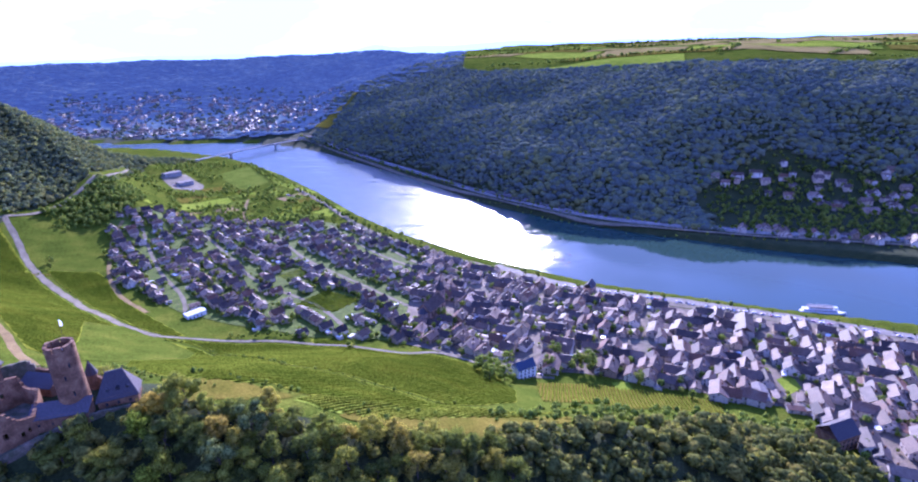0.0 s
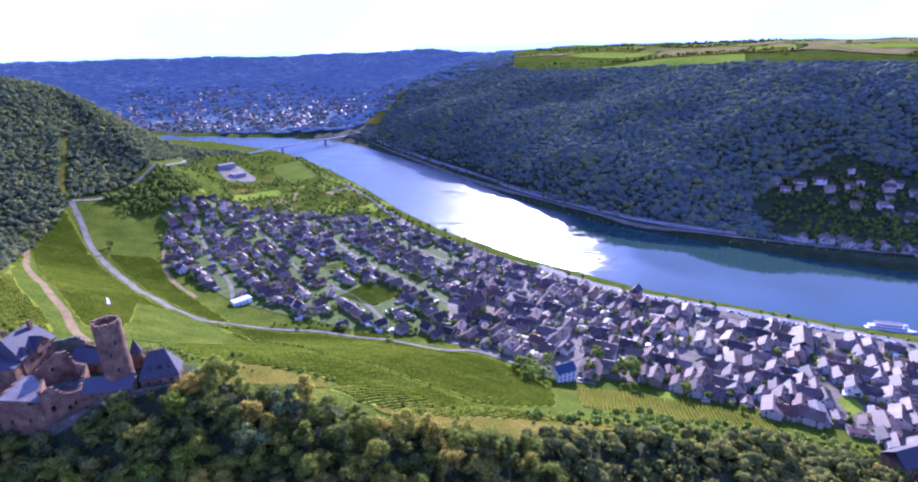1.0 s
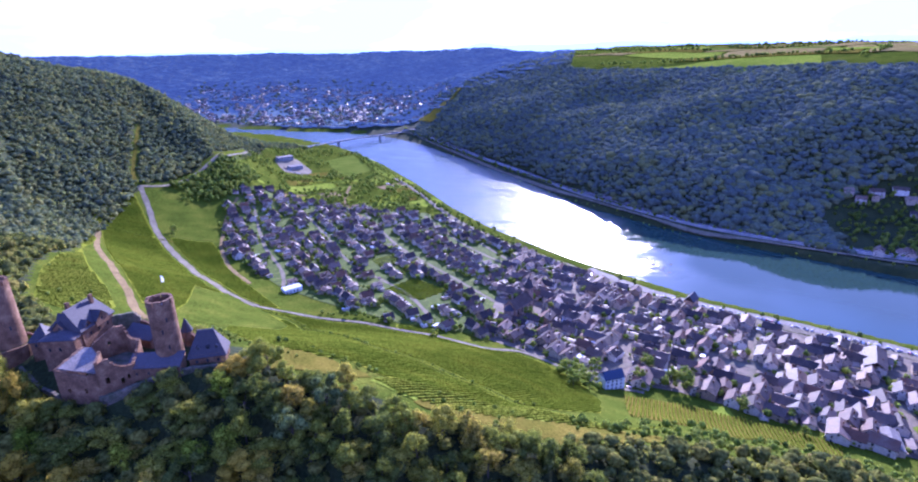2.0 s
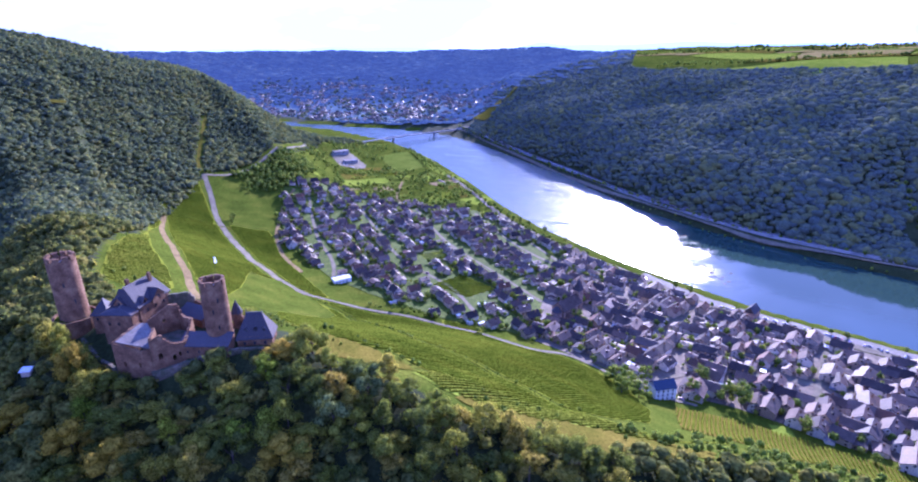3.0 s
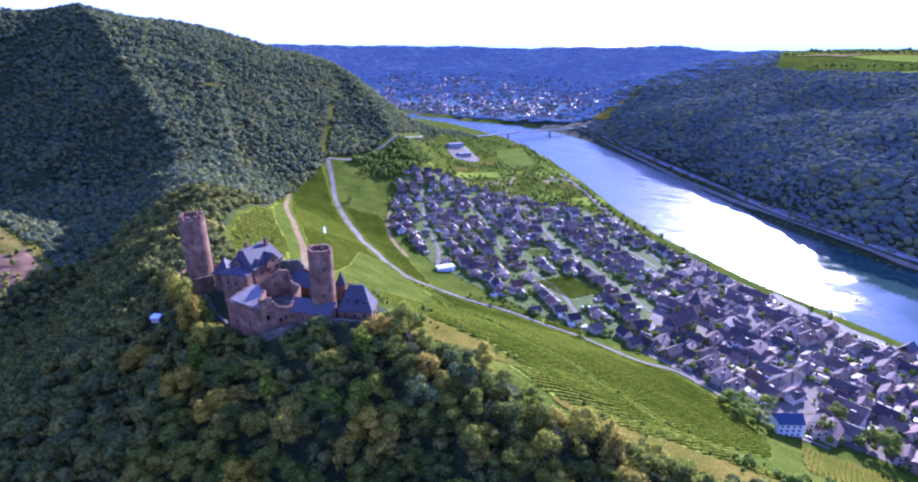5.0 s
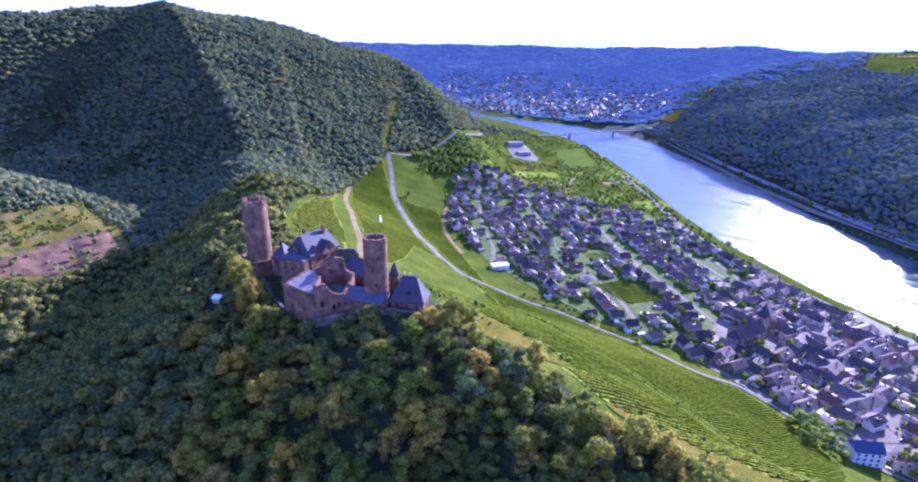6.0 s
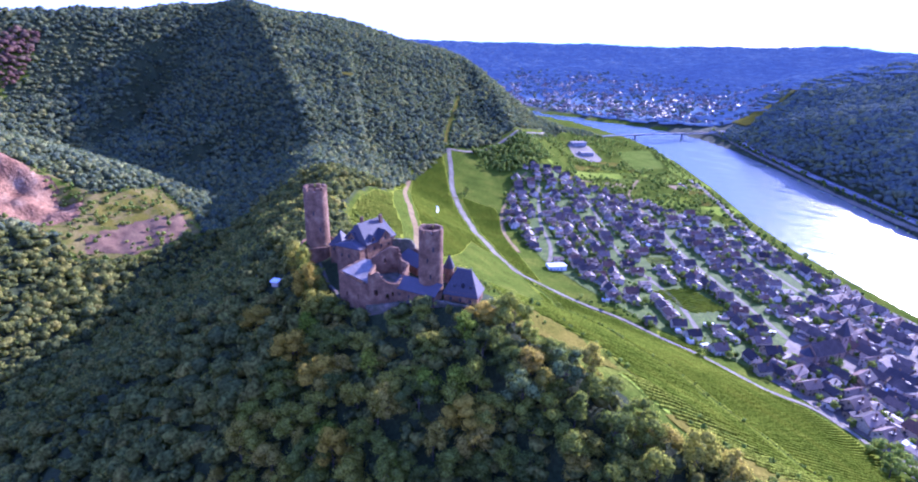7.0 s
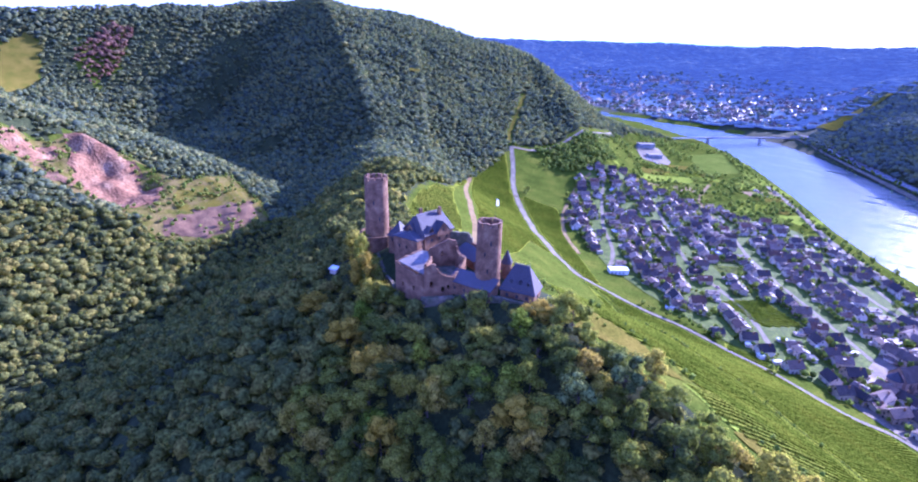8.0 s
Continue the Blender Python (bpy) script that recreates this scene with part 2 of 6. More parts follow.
def water_material():
    m = bpy.data.materials.new("river_water")
    m.use_nodes = True
    n, k = m.node_tree.nodes, m.node_tree.links
    b = n["Principled BSDF"]
    b.inputs["Base Color"].default_value = (0.026, 0.05, 0.038, 1)
    b.inputs["Roughness"].default_value, b.inputs["IOR"].default_value, b.inputs["Specular IOR Level"].default_value = 0.12, 1.33, 0.38
    geo = n.new("ShaderNodeNewGeometry")
    small, broad, calm = (n.new("ShaderNodeTexNoise") for _ in range(3))
    for tex, scale, detail in ((small, 0.45, 4), (broad, 0.06, 3), (calm, 0.016, 7)):
        tex.inputs["Scale"].default_value, tex.inputs["Detail"].default_value = scale, detail
        k.new(geo.outputs["Position"], tex.inputs["Vector"])
    both = n.new("ShaderNodeMath")
    both.operation = "MULTIPLY_ADD"
    both.inputs[1].default_value = 2.2
    k.new(broad.outputs["Fac"], both.inputs[0])
    k.new(small.outputs["Fac"], both.inputs[2])
    # broken water in the reach of the rocks, calmer water below it
    split = n.new("ShaderNodeSeparateXYZ")
    k.new(geo.outputs["Position"], split.inputs["Vector"])
    reach = n.new("ShaderNodeMath")
    reach.operation = "MULTIPLY_ADD"
    reach.inputs[1].default_value = 260.0
    k.new(calm.outputs["Fac"], reach.inputs[0])
    k.new(split.outputs["X"], reach.inputs[2])
    gust = n.new("ShaderNodeMapRange")
    gust.inputs["From Min"].default_value, gust.inputs["From Max"].default_value = 180, 250
    gust.inputs["To Min"].default_value, gust.inputs["To Max"].default_value = 0.6, 0.02
    k.new(reach.outputs[0], gust.inputs["Value"])
    # streaks of smoother current along the stream
    stretch, streak, broken, ruffle = n.new("ShaderNodeMapping"), n.new("ShaderNodeTexNoise"), n.new("ShaderNodeMapRange"), n.new("ShaderNodeMath")
    stretch.inputs["Rotation"].default_value, stretch.inputs["Scale"].default_value = (0, 0, radians(52)), (0.012, 0.09, 1)
    streak.inputs["Scale"].default_value, streak.inputs["Detail"].default_value, streak.inputs["Roughness"].default_value = 1.0, 6, 0.65
    k.new(geo.outputs["Position"], stretch.inputs["Vector"])
    k.new(stretch.outputs["Vector"], streak.inputs["Vector"])
    k.new(streak.outputs["Fac"], broken.inputs["Value"])
    broken.inputs["From Min"].default_value, broken.inputs["From Max"].default_value = 0.36, 0.46
    broken.inputs["To Min"].default_value, broken.inputs["To Max"].default_value = 0.12, 1.0
    ruffle.operation = "MULTIPLY"
    k.new(gust.outputs["Result"], ruffle.inputs[0])
    k.new(broken.outputs["Result"], ruffle.inputs[1])
    dull = n.new("ShaderNodeMapRange")
    dull.inputs["From Min"].default_value, dull.inputs["From Max"].default_value = 0.02, 0.6
    dull.inputs["To Min"].default_value, dull.inputs["To Max"].default_value = 0.03, 0.27
    k.new(ruffle.outputs[0], dull.inputs["Value"])
    k.new(dull.outputs["Result"], b.inputs["Roughness"])
    relief = n.new("ShaderNodeBump")
    relief.inputs["Distance"].default_value = 0.6
    k.new(ruffle.outputs[0], relief.inputs["Strength"])
    k.new(both.outputs[0], relief.inputs["Height"])
    k.new(relief.outputs["Normal"], b.inputs["Normal"])
    return m


M_WATER = water_material()


# ---------------------------------------------------------------- building aids
def bulk(name, verts, faces, mats, index=None, smooth=False):
    """One mesh object from arrays of corners and of faces with as many corners each."""
    verts, faces = np.asarray(verts, np.float32), np.asarray(faces, np.int32)
    me = bpy.data.meshes.new(name)
    k = faces.shape[1]
    me.vertices.add(len(verts))
    me.vertices.foreach_set("co", verts.ravel())
    me.loops.add(faces.size)
    me.loops.foreach_set("vertex_index", faces.ravel())
    me.polygons.add(len(faces))
    me.polygons.foreach_set("loop_start", np.arange(0, faces.size, k, dtype=np.int32))
    for m in mats if isinstance(mats, (list, tuple)) else [mats]:
        me.materials.append(m)
    if index is not None:
        me.polygons.foreach_set("material_index", np.asarray(index, np.int32))
    me.polygons.foreach_set("use_smooth", np.full(len(faces), smooth))
    me.update(calc_edges=True)
    return new(name, me)


def part(name, bm, mat, parent=None, label=""):
    """Links a bmesh as one mesh object under a thing or a part."""
    me = bpy.data.meshes.new(name)
    bm.to_mesh(me)
    bm.free()
    for m in mat if isinstance(mat, (list, tuple)) else [mat]:
        me.materials.append(m)
    ob = new(name, me)
    ob.parent = parent
    if label:
        tagged(ob, label)
    return ob


def thing(name, m, label, category, group="", kind=""):
    ob = new(name)
    ob.empty_display_size = 0.5
    ob.matrix_world = m
    return tagged(ob, label, category, group, kind)


def box(bm, x0, x1, y0, y1, z0, z1, top=1.0, slot=0):
    """A box in a bmesh; top narrows its upper face."""
    cx, cy = (x0 + x1) / 2, (y0 + y1) / 2
    v = [bm.verts.new((x, y, z0)) for x, y in ((x0, y0), (x1, y0), (x1, y1), (x0, y1))]
    v += [bm.verts.new((cx + (x - cx) * top, cy + (y - cy) * top, z1)) for x, y in ((x0, y0), (x1, y0), (x1, y1), (x0, y1))]
    for f in ((3, 2, 1, 0), (4, 5, 6, 7), (0, 1, 5, 4), (1, 2, 6, 5), (2, 3, 7, 6), (3, 0, 4, 7)):
        bm.faces.new([v[i] for i in f]).material_index = slot
    return v


def inside(x, y, poly):
    """Which places lie inside an outline of the plan."""
    x, y = np.asarray(x, float), np.asarray(y, float)
    hit = np.zeros(x.shape, bool)
    for (ax, ay), (bx, by) in zip(poly, poly[1:] + poly[:1]):
        hit ^= ((ay > y) != (by > y)) & (x < (bx - ax) * (y - ay) / (by - ay + 1e-12) + ax)
    return hit
# ---------------------------------------------------------------- the lie of the land
RIVER = [(1900, -520, 95), (1200, 20, 90), (900, 230, 88), (640, 385, 82), (443, 487, 80), (322, 535, 84), (180, 608, 92), (68, 687, 92), (-30, 780, 92),
         (-95, 868, 96), (-190, 1012, 96), (-316, 1178, 92), (-430, 1315, 96), (-545, 1430, 96), (-690, 1512, 88), (-850, 1570, 50), (-1000, 1610, 40), (-1500, 1700, 60), (-2600, 1500, 60)]
# spines: points of the crest, then the fall to each side and how round the top is
SPUR = [(-620, 415, 92), (-480, 345, 100), (-373, 288, 108), (-300, 228, 113), (-240, 180, 123), (-198, 154, 133), (-160, 154, 135), (-120, 156, 134), (-75, 156, 122), (-20, 164, 105), (50, 186, 84), (105, 208, 64), (150, 230, 42), (190, 252, 16)]
BIG_HILL = [(-1700, -300, 250), (-1150, 60, 238), (-1110, 330, 266), (-1090, 590, 284), (-990, 770, 260), (-830, 950, 188), (-745, 1100, 66), (-720, 1220, 20)]
HILL_ARM = [(-1090, 590, 284), (-900, 530, 217), (-740, 470, 150), (-620, 415, 92)]
GULLY = [(-1060, 410, 222), (-1000, 280, 148), (-930, 188, 100), (-840, 200, 66), (-750, 272, 50), (-620, 290, 44), (-500, 255, 36)]
TERRACE = [(-690, 205, 74), (-630, 215, 68), (-560, 212, 56), (-515, 190, 48)]
QUARRY_HILL = [(-1000, -160, 215), (-760, -60, 190), (-680, 30, 160), (-640, 100, 118), (-600, 165, 62)]
SOUTH_RIDGE = [(-760, -60, 190), (-500, -260, 150), (-100, -420, 150), (500, -420, 160), (1000, -400, 160)]
FAR_RIDGE = [(-3600, 900, 240), (-2500, 1750, 236), (-1750, 2450, 232), (-1150, 2780, 226), (-700, 2900, 232), (-420, 2900, 238), (-150, 2700, 215)]
SIDE_RIDGE = [(-100, 2500, 200), (-330, 2350, 170), (-520, 2150, 90), (-640, 1980, 24)]
CREST = [(-600, 1760, 22), (-470, 1790, 70), (-340, 1830, 135), (-200, 1800, 182), (-70, 1650, 186), (60, 1450, 178), (250, 1330, 182), (445, 1190, 192), (600, 1110, 200), (780, 1090, 184), (1050, 1000, 172), (1700, 600, 170), (2600, 0, 170)]


def along(x, y, line):
    """Distance to a line of points, the third value there, and on which side it lies (1: to the left of the way)."""
    best = np.full(np.shape(x), 1e9)
    val, side = np.zeros(np.shape(x)), np.ones(np.shape(x))
    for (ax, ay, az), (bx, by, bz) in zip(line, line[1:]):
        dx, dy = bx - ax, by - ay
        t = np.clip(((x - ax) * dx + (y - ay) * dy) / (dx * dx + dy * dy), 0, 1)
        ox, oy = x - ax - t * dx, y - ay - t * dy
        d = np.hypot(ox, oy)
        near = d < best
        best = np.where(near, d, best)
        val = np.where(near, az + t * (bz - az), val)
        side = np.where(near, np.where(dx * oy - dy * ox > 0, 1.0, -1.0), side)
    return best, val, side


def wave(x, y, size, seed):
    """Gentle rolling between -1 and 1, of about that size."""
    a = seed * 1.7
    return (np.sin(x / size * 2.1 + a + 1.3 * np.sin(y / size * 1.3 + a * 2)) + np.sin(y / size * 2.4 + a * 3 + 1.1 * np.sin(x / size * 1.7 + a))) / 2


def ridge(x, y, line, fall_left, fall_right, top):
    d, z, side = along(x, y, line)
    fall = np.where(side > 0, fall_left, fall_right)
    return z - fall * (np.sqrt(d * d + top * top) - top)


def spur(x, y):
    """The castle's spur: the upper envelope of its stretches, so that its flanks run on without a break."""
    best = np.full(np.shape(x), -1e3)
    for a, b in zip(SPUR, SPUR[1:]):
        best = np.maximum(best, ridge(x, y, [a, b], np.interp(x, [-420, -250, -60, 20, 160], [0.53, 0.56, 0.56, 0.57, 0.63]), 0.7, 14))
    return best


def smax(a, b, k):
    t = np.clip(0.5 + 0.5 * (a - b) / k, 0, 1)
    return b + (a - b) * t + k * t * (1 - t)


def land(x, y):
    """Height of the ground over the river's level."""
    x, y = np.asarray(x, float), np.asarray(y, float)
    d, half, bank = along(x, y, RIVER)
    out = d - half
    # the village side: a plain that rises away from the river
    plain = 3.0 + 0.035 * np.clip(out, 0, 150) + 0.075 * np.clip(out - 150, 0, 260) + 0.02 * np.clip(out - 410, 0, 600)
    south = plain
    south = smax(south, spur(x, y), 14)
    south = smax(south, ridge(x, y, BIG_HILL, 0.42, 0.40, 60), 30)
    south = smax(south, ridge(x, y, HILL_ARM, 0.42, 0.50, 20), 25)
    # the gully south of the arm: its steep side faces away from the sun
    d, crest, side = along(x, y, HILL_ARM)
    floor_of_gully = np.full(np.shape(x), 1e3)
    for a, b in zip(GULLY, GULLY[1:]):
        e, bed, flank = along(x, y, [a, b])
        far = abs((b[0] - a[0]) * (y - a[1]) - (b[1] - a[1]) * (x - a[0])) / math.hypot(b[0] - a[0], b[1] - a[1])
        floor_of_gully = np.minimum(floor_of_gully, bed + np.where((flank > 0) & (e < far + 1), 0.12, 0.42) * e)
    face = smax(crest - 0.66 * (np.sqrt(d * d + 64) - 8), floor_of_gully, 8)
    dug = np.minimum(south, smax(smax(face, plain, 10), spur(x, y), 14))
    share = np.clip((x + 1125) / 120, 0, 1) * np.clip((-400 - x) / 80, 0, 1) * (side < 0)
    south = south + share * (dug - south)
    south = smax(south, ridge(x, y, TERRACE, 0.42, 0.3, 24), 10)
    south = smax(south, ridge(x, y, QUARRY_HILL, 0.55, 0.5, 20), 15)
    south = smax(south, ridge(x, y, SOUTH_RIDGE, 0.5, 0.5, 40), 20)
    # the far side: a bank, a slope up to the crest, the plateau behind
    c, edge, beyond = along(x, y, CREST)
    u = np.clip(np.clip(out - 26, 0, None) / (np.clip(out - 26, 0, None) + c + 1e-6), 0, 1)
    flat = np.exp(-((x - 520) ** 2 / 200 ** 2 + (y - 700) ** 2 / 130 ** 2))
    slope = 5 + (edge - 5) * (u ** (0.6 + 1.7 * flat)) * (1 - 0.45 * flat)
    slope = slope + 11 * wave(x, y, 95, 6) * np.sin(np.pi * u) * (1 - flat)
    plateau = edge + 32 * (1 - np.exp(-c / 170)) + 0.006 * c + 4 * wave(x, y, 420, 2) * np.clip(c / 300, 0, 1)
    north = np.where(beyond > 0, plateau, slope)
    west = (x < -330) & (y > 1700) | (x < -650)
    foot = 5 + 0.03 * np.clip(out - 20, 0, 900)
    north = np.where((beyond > 0) & (x < -150) & (y > 1750), edge - 0.35 * c, north)
    north = smax(np.where(west, np.where(beyond > 0, foot, np.minimum(slope, foot + 400 * np.clip((x + 700) / 300, 0, 1))), north), foot, 6)
    north = smax(north, ridge(x, y, FAR_RIDGE, 0.25, 0.33, 90), 40)
    north = smax(north, ridge(x, y, SIDE_RIDGE, 0.34, 0.34, 60), 30)
    z = np.where(bank > 0, south, north)
    rough = np.clip((z - 30) / 60, 0, 1)
    z = z + rough * (5 * wave(x, y, 150, 1) + 2.2 * wave(x, y, 55, 5)) * np.clip((np.hypot(x + 170, y - 150) - 60) / 120, 0, 1)
    # the quarry's cut: steep under its rim, easing out below
    u, v = (x + 640) * 0.83 - (y - 115) * 0.55, (x + 640) * 0.55 + (y - 115) * 0.83
    cut = np.clip((u + 6) / 16, 0, 1) * np.clip((95 - u) / 60, 0, 1) * np.clip((62 - np.abs(v)) / 22, 0, 1)
    z = z - 17 * cut * (1 + 0.35 * wave(x, y, 14, 3))
    # the river bed and its banks
    t = np.clip((out + 4) / 9, 0, 1)
    return np.where(out < 5, -3 + (z + 3) * t * t * (3 - 2 * t), z)


def steps(lo, hi, fine, far_lo, far_hi):
    """Lines of the ground's net: fine between lo and hi, wider and wider outside."""
    inner = list(np.arange(lo, hi + 0.1, fine))
    up, down, s = [hi], [lo], fine
    while up[-1] < far_hi:
        s *= 1.07
        up.append(up[-1] + s)
    s = fine
    while down[-1] > far_lo:
        s *= 1.07
        down.append(down[-1] - s)
    return np.array(down[:0:-1] + inner + up[1:])


NET_X, NET_Y = steps(-760, 620, 6.0, -4300, 4300), steps(-60, 1150, 6.0, -900, 4700)
NET_Z = land(*np.meshgrid(NET_X, NET_Y, indexing="ij"))


def ground_at(x, y):
    """Height of the ground's sheet at places in the plan."""
    x, y = np.asarray(x, float), np.asarray(y, float)
    i = np.clip(np.searchsorted(NET_X, x) - 1, 0, len(NET_X) - 2)
    j = np.clip(np.searchsorted(NET_Y, y) - 1, 0, len(NET_Y) - 2)
    u = np.clip((x - NET_X[i]) / (NET_X[i + 1] - NET_X[i]), 0, 1)
    v = np.clip((y - NET_Y[j]) / (NET_Y[j + 1] - NET_Y[j]), 0, 1)
    return (NET_Z[i, j] * (1 - u) * (1 - v) + NET_Z[i + 1, j] * u * (1 - v) + NET_Z[i, j + 1] * (1 - u) * v + NET_Z[i + 1, j + 1] * u * v)
# ---------------------------------------------------------------- the plan: outlines of what covers the ground
OPEN_SLOPE = [(-560, 680), (-572, 640), (-540, 560), (-495, 470), (-420, 375), (-375, 325), (-325, 262), (-275, 212), (-215, 190), (-150, 175), (-112, 163), (-88, 159), (-66, 160), (-48, 158), (-20, 166), (20, 186), (60, 202), (110, 222),
              (150, 250), (205, 262), (222, 215), (260, 170), (420, 160), (1500, -300), (1500, 900), (-100, 900), (-500, 1250), (-650, 1240), (-650, 1100), (-625, 1000), (-585, 915), (-548, 810), (-540, 745)]
HILL_ROAD = [(-570, 632, 0), (-556, 660, 0), (-552, 700, 0), (-550, 745, 0), (-560, 810, 0), (-590, 900, 0), (-625, 980, 0)]
POWER_CUT = [(-690, 790, 0), (-632, 703, 0), (-599, 657, 0), (-580, 640, 0)]
HILL_TOP_MEADOW = [(-50, 170), (-30, 162), (-8, 164), (22, 184), (48, 204), (40, 218), (-5, 204), (-45, 190)]
QUARRY = [(-664, 100), (-655, 78), (-640, 34), (-612, 32), (-585, 62), (-560, 92), (-540, 118), (-505, 120), (-490, 160), (-500, 225), (-560, 236), (-632, 236), (-606, 190), (-612, 165), (-640, 140)]
HIGH_PASTURE = [(-1060, 78), (-1085, 112), (-1062, 128), (-997, 108), (-950, 70), (-980, 30)]
BEECH_STAND = [(-1050, 158), (-1005, 175), (-1030, 215), (-1075, 254), (-1088, 262), (-1090, 222)]
CASTLE_YARD = [(-207, 144), (-190, 139), (-163, 129), (-145, 130), (-126, 143), (-112, 151), (-112, 165), (-160, 171), (-190, 161), (-207, 158)]


def river_out(x, y):
    d, half, bank = along(x, y, RIVER)
    return d - half, bank


def far_town(x, y, out):
    return (x > 330) & (out < 260) & (np.hypot((x - 520) / 215, (y - 700) / 135) < 1.0)


def wooded(x, y):
    """Where trees stand close together."""
    out, bank = river_out(x, y)
    base = 3.0 + 0.035 * np.clip(out, 0, 150) + 0.075 * np.clip(out - 150, 0, 260) + 0.02 * np.clip(out - 410, 0, 600)
    g = ground_at(x, y)
    south = (bank > 0) & (out > 30) & ~inside(x, y, OPEN_SLOPE) & ~inside(x, y, QUARRY) & ~inside(x, y, HILL_TOP_MEADOW) & ~inside(x, y, CASTLE_YARD) & ((g > base + 4) | (x < 260) & (y < 260) | (x < -640) & (y < 620))
    south &= ~inside(x, y, HIGH_PASTURE) & ~inside(x, y, BEECH_STAND)
    south &= np.hypot(x + 200, y - 127) > 5
    south &= (along(x, y, POWER_CUT)[0] > 5) & (along(x, y, HILL_ROAD)[0] > 8)
    c, edge, beyond = along(x, y, CREST)
    north = (bank < 0) & (out > 27) & ((beyond < 0) | (c < 6)) & ~far_town(x, y, out) & (y < 1900)
    far = (bank < 0) & (y > 1600) & (out > 40) & (g > 42) & (g < 245) & (x < 0)
    return south | north | far


# ---------------------------------------------------------------- ground and water
def make_ground():
    gx, gy = np.meshgrid(NET_X, NET_Y, indexing="ij")
    i, j = np.meshgrid(np.arange(len(NET_X) - 1), np.arange(len(NET_Y) - 1), indexing="ij")
    a = (i * len(NET_Y) + j).ravel()
    faces = np.stack([a, a + len(NET_Y), a + len(NET_Y) + 1, a + 1], 1)
    mx, my = ((NET_X[1:] + NET_X[:-1]) / 2)[i].ravel(), ((NET_Y[1:] + NET_Y[:-1]) / 2)[j].ravel()
    out, bank = river_out(mx, my)
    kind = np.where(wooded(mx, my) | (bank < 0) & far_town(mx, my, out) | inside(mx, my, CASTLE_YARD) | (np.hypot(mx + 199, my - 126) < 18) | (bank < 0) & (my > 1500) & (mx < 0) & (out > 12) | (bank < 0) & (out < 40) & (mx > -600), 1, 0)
    # slot 2: far ground with the painted, glowing haze
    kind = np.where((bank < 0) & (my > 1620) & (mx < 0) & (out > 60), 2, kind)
    ob = bulk("ground", np.stack([gx, gy, NET_Z], -1).reshape(-1, 3), faces, [M_GROUND, M_FLOOR, M_FAR_HAZE], kind, smooth=True)
    return tagged(ob, "grassy valley floor, hills and plateau of a river valley", "ground", kind="structure")


def make_water():
    pts = np.array([(x, y) for x, y, w in RIVER], float)
    way = np.gradient(pts, axis=0)
    nrm = np.stack([-way[:, 1], way[:, 0]], 1) / np.linalg.norm(way, axis=1)[:, None]
    half = np.array([w for x, y, w in RIVER])[:, None] + 14
    rows = [np.c_[pts + nrm * half * s, np.zeros(len(pts))] for s in (-1, -0.33, 0.33, 1)]
    v = np.concatenate(rows)
    n = len(pts)
    f = [(r * n + q, r * n + q + 1, (r + 1) * n + q + 1, (r + 1) * n + q) for r in range(3) for q in range(n - 1)]
    ob = bulk("river", v, f, M_WATER, smooth=True)
    return tagged(ob, "broad green river glittering in low sun", "river", kind="structure")


def wild(outline, amount):
    """An outline with an uneven natural edge."""
    out = []
    for (ax, ay), (bx, by) in zip(outline, outline[1:] + outline[:1]):
        n = max(1, int(math.hypot(bx - ax, by - ay) / 3.5))
        for k in range(n):
            x, y = ax + (bx - ax) * k / n, ay + (by - ay) * k / n
            out.append((x + amount * noise.noise(Vector((x * 0.12, y * 0.12, 1.0))), y + amount * noise.noise(Vector((x * 0.12, y * 0.12, 7.0)))))
    return out


def drape(name, outline, mat, label, lift=0.35, cell=5.0, category="field"):
    """A sheet of that outline that follows the ground."""
    bm = bmesh.new()
    bm.faces.new([bm.verts.new((x, y, 0)) for x, y in outline])
    for axis in (0, 1):
        lo, hi = min(p[axis] for p in outline), max(p[axis] for p in outline)
        for s in np.arange(lo + cell, hi, cell):
            co, no = [0, 0, 0], [0, 0, 0]
            co[axis], no[axis] = s, 1
            bmesh.ops.bisect_plane(bm, geom=bm.verts[:] + bm.edges[:] + bm.faces[:], plane_co=co, plane_no=no)
    bmesh.ops.recalc_face_normals(bm, faces=bm.faces[:])
    z = ground_at([v.co.x for v in bm.verts], [v.co.y for v in bm.verts])
    for v, h in zip(bm.verts, z):
        v.co.z = h + lift
    if sum(f.normal.z for f in bm.faces) < 0:
        bmesh.ops.reverse_faces(bm, faces=bm.faces[:])
    for f in bm.faces:
        f.smooth = True
    return tagged(part(name, bm, mat), label, category, kind="structure")


def smooth_line(line, step=5.0):
    """Points every few metres along a rounded line."""
    p = np.array([line[0]] + list(line) + [line[-1]], float)
    out = []
    for a, b, c, d in zip(p, p[1:], p[2:], p[3:]):
        n = max(2, int(np.linalg.norm(c - b) / step))
        for t in np.arange(n) / n:
            out.append(0.5 * (2 * b + (c - a) * t + (2 * a - 5 * b + 4 * c - d) * t * t + (3 * b - a - 3 * c + d) * t ** 3))
    return np.array(out + [p[-1]])


